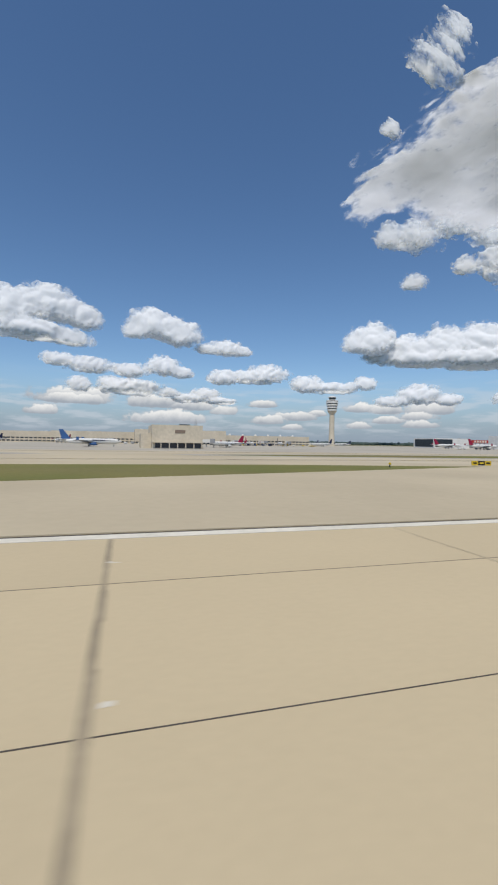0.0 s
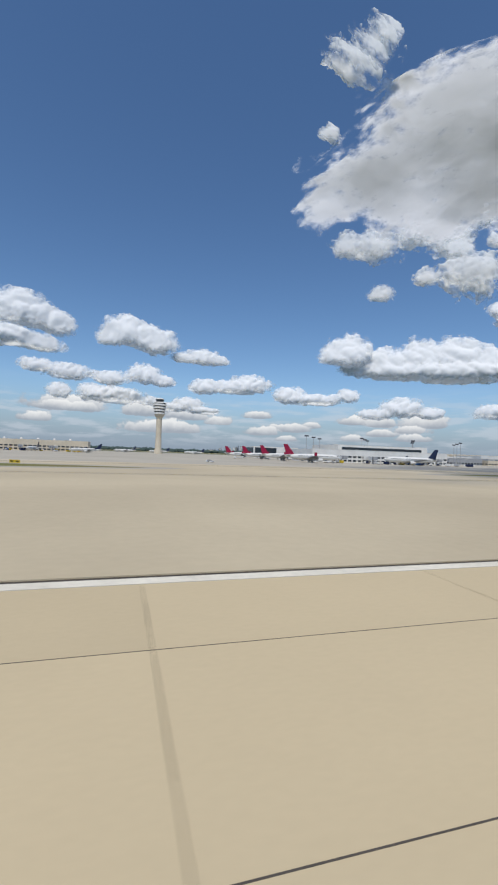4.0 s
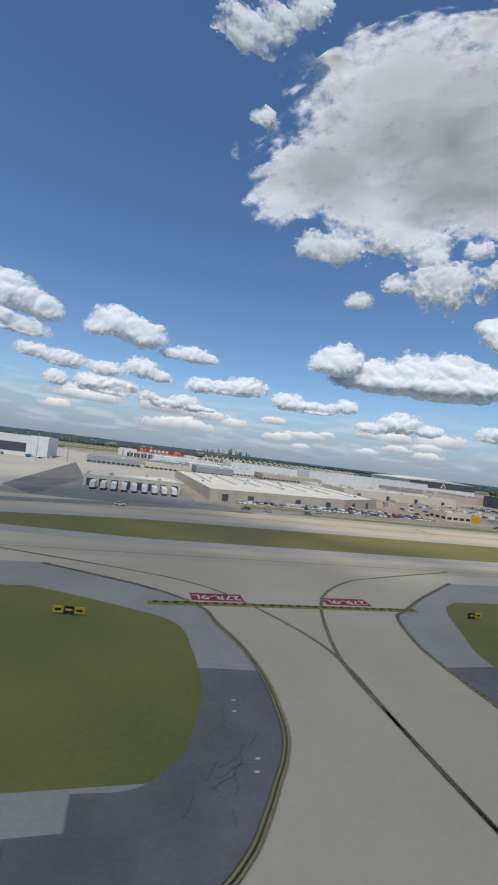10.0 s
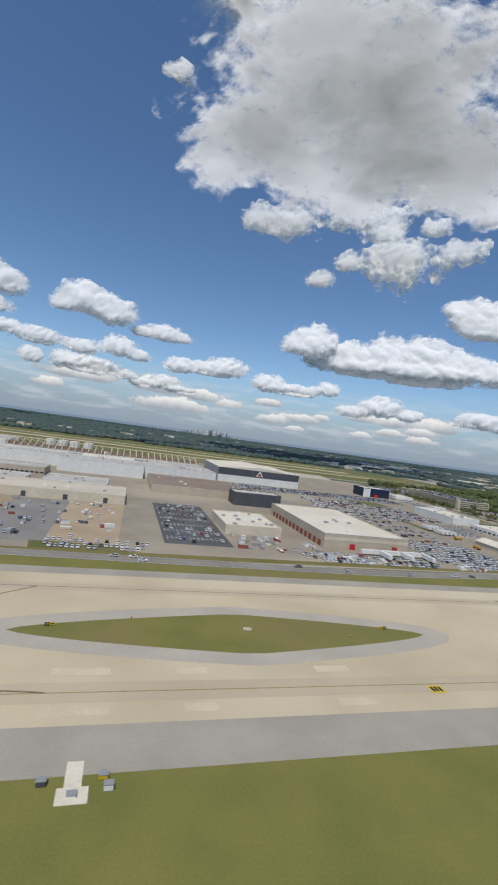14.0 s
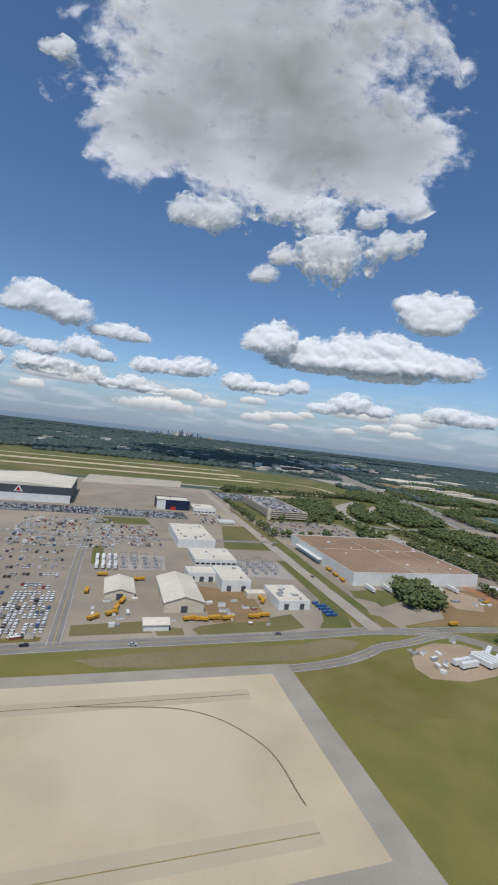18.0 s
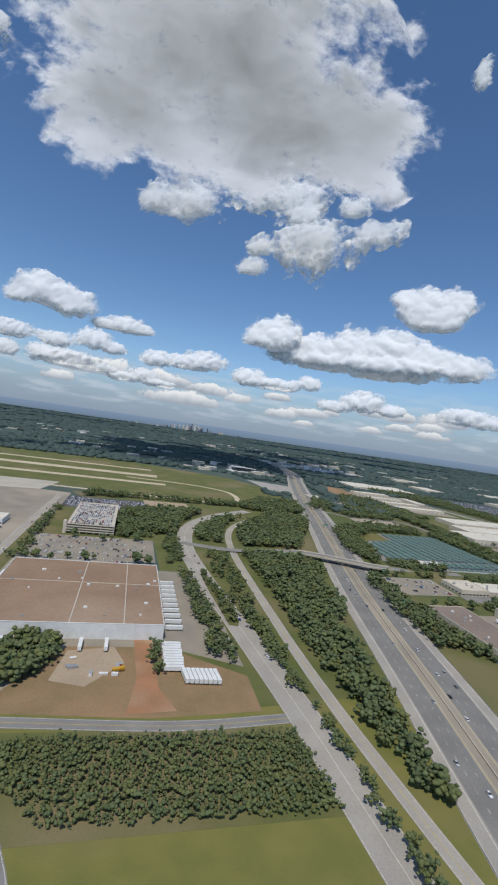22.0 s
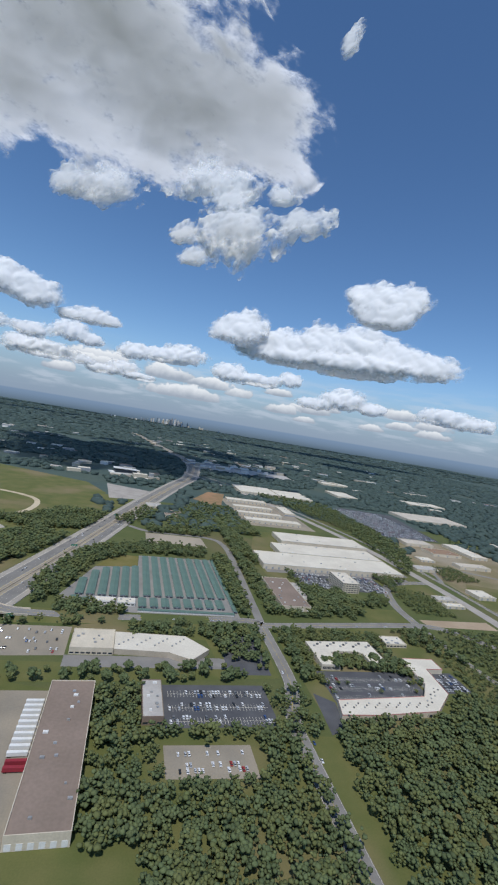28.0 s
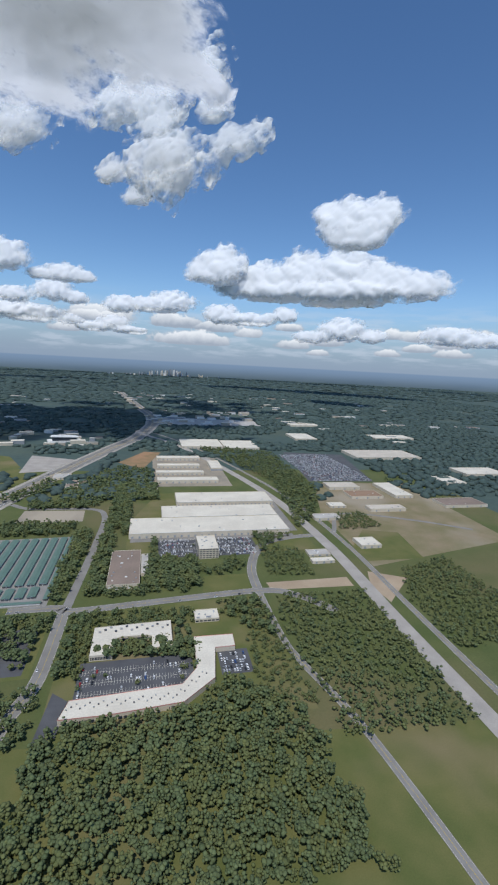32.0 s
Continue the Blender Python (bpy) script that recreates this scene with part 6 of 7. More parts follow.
def lot_cars(name, x0, x1, y0, y1, rowgap, fill, label, z=0.1, shear=0.0, tones=(10, 4, 2, 2, 1, 1)):
    """Rows of parked cars, one mesh with a material for each colour."""
    body, glass = car_mesh(), cabin_mesh()
    v, f, mi = [], [], []
    rr_ = random.Random(int(x0 + y0))
    y, up = y0 + 3, True
    while y < y1 - 2:
        x = x0 + 2
        while x < x1 - 2:
            if rr_.random() < fill:
                paint = rr_.choices(range(6), tones)[0]
                j, s = rr_.uniform(-0.3, 0.3), rr_.uniform(0.95, 1.12)
                for mm, idx in ((body, paint), (glass, 6)):
                    n = len(v)
                    v += [(x + q[1] * s + shear * (y - y0), y + j + q[0] * s, z + q[2] * s) for q in mm.v]
                    f += [tuple(i + n for i in g_) for g_ in mm.f]
                    mi += [idx] * len(mm.f) if idx != 6 else [paint] + [6] * (len(mm.f) - 1)
            x += 2.9
        y += 5.6 if up else rowgap
        up = not up
    me = bpy.data.meshes.new(name)
    me.from_pydata(v, [], f)
    for p in PAINTS + [GLASS]:
        me.materials.append(p)
    me.polygons.foreach_set("material_index", mi)
    tagged(new(name, me), label, "parked cars", kind="stuff")


for a in ((1196, 1236, 268, 403, 12, 0.26), (1394, 1462, 320, 420, 16, 0.42), (1290, 1598, 592, 640, 9, 0.85), (1486, 1550, 440, 536, 10, 0.5), (1282, 1390, 243, 262, 8, 0.7),
          (1400, 1500, 430, 560, 12, 0.55), (1616, 1655, 570, 630, 10, 0.5), (1702, 1845, 510, 612, 16, 0.25), (2336, 2398, 303, 328, 11, 0.4), (1702, 1850, 800, 890, 9, 0.7), (2336, 2434, 356, 412, 12, 0.3), (2144, 2232, 462, 515, 14, 0.25),
          (2598, 2656, 692, 770, 10, 0.6), (2698, 2768, 692, 770, 10, 0.6), (2510, 2622, 388, 438, 11, 0.18), (2656, 2688, 402, 438, 8, 0.7), (1040, 1160, 262, 372, 26, 0.12), (3050, 3240, 1160, 1540, 9, 0.82), (900, 1030, 236, 258, 7, 0.7), (1125, 1185, 240, 262, 8, 0.6), (1304, 1340, 470, 580, 9, 0.5)):
    lot_cars("parked_cars", *a, "rows of parked cars in mixed colours")
lot_cars("parked_cars", 1396, 1462, 246, 318, 7, 0.72, "rows of white vans and cars", tones=(20, 3, 1, 1, 0, 1))
lot_cars("parked_cars", 1736, 1793, 626, 768, 6.5, 0.8, "rows of cars on the garage roof", z=13.25)


def trailer(x, y, turn, box_mat, word):
    t = root("semi_trailer", word + " box trailer parked on its legs", "trailer", pose(x, y, 0.1, 0, 0, turn), "parked trailers")
    part("box", M().box(-7, 7, -1.3, 1.3, 1.1, 4.0), box_mat, t)
    part("chassis", M().box(-6.5, 6.5, -0.5, 0.5, 0.8, 1.1), DARKW, t)
    for ux in (-5.6, -4.3):
        for s in (-1.0, 1.0):
            part("wheel", M().lathe([(0.5, -0.2), (0.5, 0.2)], 12, "y", (ux, s, 0.5)), RUBBER, t)
    part("landing_leg", M().box(3.6, 3.9, -0.9, 0.9, 0, 1.1), STEEL, t)
    return t


tr = trailer(1853, 289.9, 178, WHITE, "white")
tr2 = trailer(2226, 318, 0, SIGN_RED, "red")
for k in range(8):
    copy_thing(tr, pose(1860 + 3.1 * k, 281 - 0.2 * k, 0.1, 0, 0, 97))
for k in range(9):
    copy_thing(tr, pose(1853 + 0.3 * (k % 3), 293.5 + 3.6 * k, 0.1, 0, 0, 178))
for k in range(10):
    copy_thing(tr, pose(1858, 350 + 11 * k, 0.1, 0, 0, 0))
for k in range(10):
    copy_thing(tr, pose(2225, 326 + 6.4 * k, 0.1, 0, 0, 0))
copy_thing(tr2, pose(2226, 312, 0.1, 0, 0, 0))
for k in range(8):
    copy_thing(tr, pose(1714 + 3.6 * (k % 4), 197 + 0.6 * k, 0.1, 0, 0, 104) if k < 4 else pose((1730, 1733, 1700, 1702)[k - 4], (207, 201, 198, 194)[k - 4], 0.1, 0, 0, (35, 30, 8, 8)[k - 4]))
for k in range(6):
    copy_thing(tr, pose(1340 + 9 * k, 268 - (k % 2) * 6, 0.1, 0, 0, 90 * (k % 2)))
for k in range(7):
    copy_thing(tr, pose(1640 + 3.4 * k, 575 + 0.5 * k, 0.1, 0, 0, 90))
for k in range(6):
    copy_thing(tr, pose(1716 + 18 * k, 321, 0.1, 0, 0, 90))
for k in range(9):
    copy_thing(tr, pose(822 + 5.4 * k, 247, 0.1, 0, 0, 90))
for k in range(8):
    copy_thing(tr, pose(1485 + 5 * (k % 4), 372 + 20 * (k // 4), 0.1, 0, 0, 88))


def works_truck(x, y, turn):
    t = root("works_truck", "yellow works truck with a tipping body", "truck", pose(x, y, 0.1, 0, 0, turn), "yellow works trucks")
    part("cab", M().box(2.2, 4.0, -1.2, 1.2, 0.7, 2.8), ORANGE, t)
    part("windscreen", M().box(3.98, 4.06, -1.0, 1.0, 1.7, 2.5), GLASS, t)
    part("tipper", M().add([(-4, -1.25, 1.1), (2, -1.25, 1.1), (2, 1.25, 1.1), (-4, 1.25, 1.1), (-4.4, -1.35, 2.6), (2, -1.35, 2.6), (2, 1.35, 2.6), (-4.4, 1.35, 2.6)], [(3, 2, 1, 0), (0, 1, 5, 4), (1, 2, 6, 5), (2, 3, 7, 6), (3, 0, 4, 7), (4, 5, 6, 7)]), ORANGE, t)
    for ux in (-3, -1.6, 3):
        for s in (-1.0, 1.0):
            part("wheel", M().lathe([(0.5, -0.2), (0.5, 0.2)], 10, "y", (ux, s, 0.5)), RUBBER, t)
    return t


wt = works_truck(1545, 266, 10)
for x, y, a in ((1553, 265, 170), (1562, 267, 5), (1571, 266, 8), (1590, 268, 0), (1598, 270, 5), (1606, 302, 90), (1606, 295, 60), (1500, 285, 80), (1497, 276, 30), (1504, 296, 70), (1486, 270, 40), (1490, 350, 0), (1518, 340, 10), (1480, 315, 85), (1702, 345, 80), (1703, 360, 85), (1704, 375, 95), (1816, 290, 20), (1742, 250, 10)):
    copy_thing(wt, pose(x, y, 0.1, 0, 0, a))
# blue containers and pallets beside the flat shed
for k in range(9):
    e = root("blue_skip", "blue steel skip in a yard", "skip", pose(1648 + (k % 2) * 4.5, 270 + 5.5 * (k // 2), 0.1, 0, 0, 12), "blue skips")
    part("body", M().add([(-2, -1, 0.2), (2, -1, 0.2), (2, 1, 0.2), (-2, 1, 0.2), (-2.6, -1.2, 1.7), (2.6, -1.2, 1.7), (2.6, 1.2, 1.7), (-2.6, 1.2, 1.7)], [(3, 2, 1, 0), (0, 1, 5, 4), (1, 2, 6, 5), (2, 3, 7, 6), (3, 0, 4, 7), (4, 5, 6, 7)]), BLUEP, e)
    part("foot", M().box(-1.6, 1.6, -0.8, 0.8, 0, 0.2), DARKW, e)
# substation frames
for x0, y0, nx, ny in ((1497, 371, 5, 4), (1613, 360, 4, 4)):
    for i in range(nx):
        for j in range(ny):
            x, y = x0 + 9.5 * i, y0 + 9.0 * j
            g = root("gantry", "grey steel substation frame", "gantry", pose(x, y, 0.06, 0, 0, R.choice((0, 90))), "substation frames")
            hh = R.uniform(4, 9)
            for s in (-3, 3):
                part("post", M().box(s - 0.2, s + 0.2, -0.2, 0.2, 0, hh), STEEL, g)
            part("beam", M().box(-3.4, 3.4, -0.25, 0.25, hh, hh + 0.5), STEEL, g)
            part("transformer", M().box(-1.4, 1.4, -1.0, 1.0, 0, 2.2), GREYW, g)
# clutter in the yards: pallets, crates and containers
rr = random.Random(5)
for xa, xb, ya, yb, n in ((1290, 1340, 244, 262, 26), (1040, 1160, 262, 372, 44), (890, 1035, 240, 258, 26), (1485, 1600, 256, 300, 26), (1398, 1462, 244, 250, 20), (1240, 1300, 262, 298, 34), (1395, 1460, 430, 560, 22), (1780, 1820, 285, 312, 8), (1670, 1735, 190, 228, 16)):
    for k in range(n):
        e = root("crate", "pale stored crate or container in a yard", "crate", pose(rr.uniform(xa, xb), rr.uniform(ya, yb), 0.06, 0, 0, rr.choice((0, 90, 15))), "stored crates")
        w, d, hh = rr.uniform(1, 3.4), rr.uniform(0.8, 1.4), rr.uniform(0.9, 2.6)
        part("body", M().box(-w, w, -d, d, 0.1, hh), rr.choice((WHITE, WHITE, WHITE, GREYW, TAN_ROOF, TAN_ROOF, CREAM, STEEL, BRICK)), e)
        part("lid", M().box(-w * 0.97, w * 0.97, -d * 0.97, d * 0.97, hh, hh + 0.1), rr.choice((WHITE, GREYW, STEEL)), e)
        part("skid", M().box(-w * 0.9, w * 0.9, -d * 0.8, d * 0.8, 0, 0.1), DARKW, e)

# tugs, carts and service trucks beside the gates
for xa, xb, ya, yb, n in ((60, 330, 520, 556, 34), (540, 700, 340, 364, 34), (480, 620, 440, 470, 14), (560, 760, 462, 480, 22)):
    for k in range(n):
        e = root("service_cart", "small service vehicle on the apron", "service vehicle", pose(rr.uniform(xa, xb), rr.uniform(ya, yb), 0.07, 0, 0, rr.uniform(0, 180)), "apron service vehicles")
        w = rr.uniform(1.4, 3.4)
        part("body", M().box(-w, w, -1.1, 1.1, 0.4, rr.uniform(1.2, 3.0)), rr.choice((WHITE, WHITE, GREYW, YELLOW, BLUEP, NAVY)), e)
        part("cab", M().box(w + 0.02, w + 1.2, -1.0, 1.0, 0.4, 2.1), WHITE, e)
        part("axle", M().box(-w * 0.7, w * 0.7, -1.0, 1.0, 0, 0.4), RUBBER, e)

# city towers on the skyline
rr = random.Random(11)
for k in range(60):
    u = rr.gauss(0, 0.42)
    hh = max(30, (170 - 190 * abs(u)) * rr.uniform(0.3, 1.0))
    x, w = 3040 + 1300 * u, rr.uniform(16, 30)
    b = root("skyscraper", "pale city tower far away on the skyline", "skyscraper", pose(x, 9900 + rr.uniform(-120, 60), 0, 0, 0, rr.uniform(-20, 20)), "city skyline")
    part("shaft", M().box(-w / 2, w / 2, -w / 2, w / 2, 0, hh * 0.9), rr.choice((GREYW, CREAM, WHITE)), b)
    part("crown", M().box(-w / 3, w / 3, -w / 3, w / 3, hh * 0.9, hh), GREYW, b)

# ---- trees ----
def ico(sub):
    bm = bmesh.new()
    bmesh.ops.create_icosphere(bm, subdivisions=sub, radius=1.0)
    v = np.array([p.co[:] for p in bm.verts])
    f = np.array([[q.index for q in t.verts] for t in bm.faces])
    bm.free()
    return v, f


ICO = {k: ico(k) for k in (1, 2, 3, 4)}
rng = np.random.default_rng(3)


def lumps(n, sub, spread, rough=0.28, flat=0.8, small=1.0):
    """A crown: n ragged lumps scattered round a centre at height 1."""
    V, F, k = [], [], 0
    v0, f0 = ICO[sub]
    for i in range(n):
        r = rng.uniform(0.20, 0.44) * small
        c_ = np.array([rng.normal(0, spread), rng.normal(0, spread), rng.normal(0.05, 0.3)]) if n > 1 else np.zeros(3)
        v = v0 * r * (1 + rng.uniform(-rough, rough, (len(v0), 1))) * (1, 1, flat) + c_
        V.append(v)
        F.append(f0 + k)
        k += len(v0)
    return np.concatenate(V), np.concatenate(F)


def np_mesh(name, V, F, material, smooth_faces=False):
    me = bpy.data.meshes.new(name)
    me.vertices.add(len(V))
    me.vertices.foreach_set("co", np.ascontiguousarray(V, np.float32).ravel())
    me.loops.add(F.size)
    me.loops.foreach_set("vertex_index", np.ascontiguousarray(F, np.int32).ravel())
    me.polygons.add(len(F))
    me.polygons.foreach_set("loop_start", np.arange(0, F.size, 3, dtype=np.int32))
    me.polygons.foreach_set("loop_total", np.full(len(F), 3, np.int32))
    if smooth_faces:
        me.polygons.foreach_set("use_smooth", np.ones(len(F), bool))
    me.materials.append(material)
    me.update()
    me.validate()
    return me


def tree_proto(x, y, size, leaf, label):
    t = root("tree", label, "tree", pose(x, y, 0, 0, 0, 0), "trees")
    h_ = size
    m = M().lathe([(h_ * 0.035, 0), (h_ * 0.025, h_ * 0.25), (h_ * 0.012, h_ * 0.6)], 8)
    for k in range(5):
        a = 1.26 * k + 0.4
        m.beam((0, 0, h_ * (0.24 + 0.05 * k)), (h_ * 0.2 * math.cos(a), h_ * 0.2 * math.sin(a), h_ * (0.42 + 0.06 * k)), h_ * 0.018)
    part("trunk", m, BARK, t)
    V, F = lumps(60, 1, 0.36, 0.34)
    part("crown", np_mesh("crown", V * (h_ * 0.40, h_ * 0.40, h_ * 0.42) + (0, 0, h_ * 0.62), F, leaf), None, t)
    return t


PROTO = [tree_proto(2300, 434, 11, LEAF, "dark green broadleaf tree with a ragged crown"), tree_proto(2330, 434, 9, LEAF_B, "olive green tree with a loose crown"), tree_proto(2360, 432, 13, LEAF, "tall dark green tree with an uneven crown")]


def inside(p, poly):
    x, y = p
    c_ = False
    for (x0, y0), (x1, y1) in zip(poly, poly[1:] + poly[:1]):
        if (y0 > y) != (y1 > y) and x < (x1 - x0) * (y - y0) / (y1 - y0) + x0:
            c_ = not c_
    return c_


def scatter(poly, gap):
    """Points in a polygon on a jittered grid."""
    xs, ys = [p[0] for p in poly], [p[1] for p in poly]
    out = []
    y = min(ys)
    while y < max(ys):
        x = min(xs)
        while x < max(xs):
            p = (x + rng.uniform(-0.5, 0.5) * gap, y + rng.uniform(-0.5, 0.5) * gap)
            if inside(p, poly):
                out.append(p)
            x += gap
        y += gap
    return out


# single trees along streets and in the car parks
SINGLE = [([(2150, 412), (2420, 412), (2420, 436), (2150, 428)], 13), ([(2290, 505), (2420, 505), (2430, 535), (2300, 528)], 15), ([(2240, 425), (2460, 440), (2452, 448), (2240, 436)], 13), ([(2440, 430), (2456, 430), (2458, 530), (2440, 530)], 12),
          ([(2484, 400), (2500, 400), (2505, 530), (2486, 530)], 12), ([(2512, 440), (2620, 440), (2615, 468), (2542, 470), (2512, 446)], 11), ([(2610, 440), (2628, 400), (2630, 500), (2610, 500)], 12), ([(2336, 412), (2440, 412), (2440, 424), (2336, 424)], 12),
          ([(1702, 505), (1845, 508), (1845, 520), (1702, 516)], 14), ([(1740, 590), (1850, 600), (1850, 612), (1740, 606)], 16), ([(2405, 500), (2450, 500), (2450, 530), (2405, 530)], 13), ([(2680, 460), (2735, 460), (2732, 545), (2680, 540)], 15)]
first = set()
for poly, gap in SINGLE:
    for x, y in scatter(poly, gap):
        k = int(rng.integers(0, 3))
        s = rng.uniform(0.75, 1.15)
        copy_thing(PROTO[k], pose(x, y, 0, 0, 0, rng.uniform(0, 360)) @ Matrix.Diagonal((s, s, s, 1)))


def woods(name, polys, gap, size, label, sub=1, n=24, leaf=LEAF):
    """Many trees of one wood, gathered into one mesh with trunks below the crowns."""
    kinds = [lumps(n, sub, 0.38, 0.34, small=0.92 if n < 10 else 0.68) for _ in range(8)]
    gap *= 0.88
    V, F, MI, k = [], [], [], 0
    for poly in polys:
        for x, y in scatter(poly, gap):
            v, f = kinds[int(rng.integers(0, 8))]
            s = size * rng.uniform(0.7, 1.25)
            a = rng.uniform(0, 6.28)
            c_, sn = math.cos(a), math.sin(a)
            w = v * (s * 0.62, s * 0.62, s * 0.55)
            V.append(np.stack([w[:, 0] * c_ - w[:, 1] * sn + x, w[:, 0] * sn + w[:, 1] * c_ + y, w[:, 2] + s * 0.55], 1))
            F.append(f + k)
            MI.append(np.full(len(f), int(rng.random() < 0.35), np.int32))
            k += len(v)
    if V:
        me = np_mesh(name, np.concatenate(V), np.concatenate(F), leaf)
        me.materials.append(LEAF_B if leaf is LEAF else LEAF)
        me.polygons.foreach_set("material_index", np.concatenate(MI))
        tagged(new(name, me), label, "woods", kind="stuff")


woods("ramp_woods", [[(1968, 170), (1982, 170), (2000, 262), (2014, 330), (2006, 345), (2020, 372), (2040, 400), (2052, 440), (2046, 470), (2072, 540), (2060, 575), (1975, 580)]], 9.5, 12, "dense mixed woods beside the highway")
woods("ramp_verge_trees", [[(1926, 300), (1946, 300), (1946, 570), (1915, 575), (1918, 450)]], 13, 9, "scattered trees on a grassy verge", leaf=LEAF_B)
woods("yard_hedge", [[(1884, 300), (1902, 300), (1886, 480), (1874, 480)], [(1840, 272), (1844, 272), (1843, 328), (1839, 328)]], 8, 9, "hedge of trees beside the truck yard")
woods("interchange_woods", [[(1978, 622), (2075, 625), (2160, 800), (2180, 860), (2120, 900), (2060, 820), (2000, 720)], [(1915, 640), (1948, 625), (1965, 700), (1990, 770), (2030, 830), (1985, 800), (1930, 710)], [(1800, 650), (1880, 650), (1900, 740), (1950, 840), (1880, 830), (1800, 790)], [(1720, 900), (1840, 930), (2050, 935), (2100, 900), (2200, 930), (2240, 1060), (2140, 1080), (2080, 980), (1960, 945), (1740, 935)]], 10, 13, "dense woods inside the interchange")
woods("roadside_scrub", [[(1764, 200), (1790, 176), (1925, 172), (1920, 226), (1850, 227), (1752, 228)]], 2.9, 4.2, "low green scrub beside the road", n=4, leaf=LEAF_B)
woods("dirt_clump", [[(1727, 282), (1748, 270), (1770, 290), (1778, 312), (1766, 330), (1745, 328), (1732, 306)]], 5.5, 11, "clump of trees on bare soil")
woods("storage_woods", [[(2180, 575), (2204, 600), (2236, 730), (2300, 800), (2440, 806), (2440, 860), (2320, 862), (2215, 800), (2165, 640)], [(2449, 570), (2464, 570), (2478, 760), (2470, 840), (2449, 800)], [(2330, 952), (2450, 952), (2440, 985), (2330, 990)], [(2215, 545), (2296, 556), (2300, 563), (2206, 592)]], 10, 12, "woods round the storage rows")
woods("street_woods", [[(2496, 580), (2514, 580), (2518, 860), (2500, 880), (2494, 700)], [(2572, 590), (2650, 590), (2656, 680), (2580, 690)], [(2500, 900), (2540, 780), (2542, 1000), (2600, 1010), (2600, 1130), (2500, 1130)]], 9, 12, "dark woods between street and sheds")
woods("lower_woods", [[(2274, 250), (2308, 250), (2310, 408), (2276, 408)], [(2312, 200), (2452, 200), (2451, 294), (2312, 296)], [(2312, 298), (2326, 298), (2326, 348), (2312, 350)], [(2408, 296), (2451, 296), (2450, 345), (2408, 346)], [(2328, 337), (2406, 337), (2406, 346), (2328, 347)], [(2470, 200), (2740, 200), (2720, 350), (2660, 395), (2620, 358), (2500, 350), (2482, 330)], [(2095, 330), (2140, 300), (2140, 520), (2150, 530), (2120, 500)], [(2400, 462), (2440, 450), (2440, 500), (2400, 500)]], 10, 11, "woods below the office park")
woods("east_woods", [[(2752, 300), (2890, 300), (2893, 545), (2830, 545), (2756, 552), (2745, 470)], [(2765, 610), (2840, 600), (2842, 700), (2800, 715), (2770, 680)], [(2945, 400), (3100, 400), (3100, 640), (2990, 600), (2945, 500)], [(2960, 780), (3060, 790), (3060, 880), (2990, 880)]], 8, 7, "young woods beside the gravel corridor", n=6, leaf=LEAF_B)
woods("town_woods", [[(2460, 960), (2590, 1140), (2590, 1285), (2500, 1330), (2420, 1200), (2370, 1000)], [(2880, 800), (2920, 1160), (2760, 1640), (2880, 1620), (3020, 1560), (3030, 1100), (2960, 900)], [(3260, 1000), (3330, 1420), (3280, 1150)], [(2250, 1010), (2300, 1000), (2360, 1100), (2330, 1190)]], 14, 12, "patches of woods among the sheds", n=8)

woods("office_trees", [[(2430, 498), (2462, 498), (2464, 536), (2430, 536)], [(2432, 335), (2484, 335), (2478, 408), (2436, 408)], [(2290, 500), (2400, 500), (2440, 536), (2300, 534)], [(2404, 426), (2456, 426), (2456, 436), (2404, 436)], [(2160, 522), (2232, 522), (2296, 536), (2180, 532)], [(2335, 344), (2436, 344), (2436, 352), (2335, 352)]], 12, 9, "clumps of trees round the offices")
woods("shop_trees", [[(2482, 412), (2512, 412), (2514, 530), (2486, 536)], [(2530, 445), (2640, 430), (2640, 455), (2610, 470), (2530, 470)], [(2490, 496), (2512, 440), (2514, 500), (2620, 500), (2634, 490), (2634, 530), (2500, 538)], [(2672, 505), (2730, 470), (2732, 545), (2672, 548)], [(2540, 444), (2580, 444), (2580, 468), (2540, 468)], [(2626, 400), (2634, 400), (2632, 440), (2626, 440)]], 10, 8, "trees round the shops and offices", leaf=LEAF_B)
woods("scrub", [[(2680, 345), (2745, 340), (2738, 500), (2692, 460), (2690, 400)]], 8, 5, "green scrub beside the shops", leaf=LEAF_B)
woods("plant_trees", [[(2506, 572), (2640, 574), (2640, 592), (2506, 590)], [(2584, 700), (2594, 700), (2594, 772), (2584, 772)], [(2660, 622), (2728, 622), (2730, 676), (2700, 676), (2698, 640), (2660, 640)], [(2774, 690), (2800, 730), (2850, 765), (2774, 772)]], 11, 10, "trees beside the plant and the car park")
woods("bay_trees", [[(2510, 414), (2624, 416), (2624, 417.5), (2510, 415.5)], [(2510, 399), (2624, 401), (2624, 402.5), (2510, 400.5)], [(2600, 733), (2766, 733), (2766, 734.5), (2600, 734.5)]], 9, 5, "small trees between parking bays", leaf=LEAF_B)
woods("verge_trees", [[(1862, 640), (1884, 640), (1886, 520), (1866, 520)], [(1694, 505), (1704, 505), (1702, 780), (1694, 780)], [(1800, 622), (1850, 622), (1850, 650), (1800, 650)]], 10, 9, "trees along the avenue and the yard")
woods("median_trees", [[(1908, 366), (1916, 364), (1919, 380), (1912, 440), (1905, 488), (1901, 486), (1904, 440)], [(1950, -100), (1956, -100), (1944, 250), (1938, 250)], [(1932, 262), (1942, 262), (1936, 420), (1926, 420)]], 7, 7, "trees between ramp and slip road", leaf=LEAF_B)

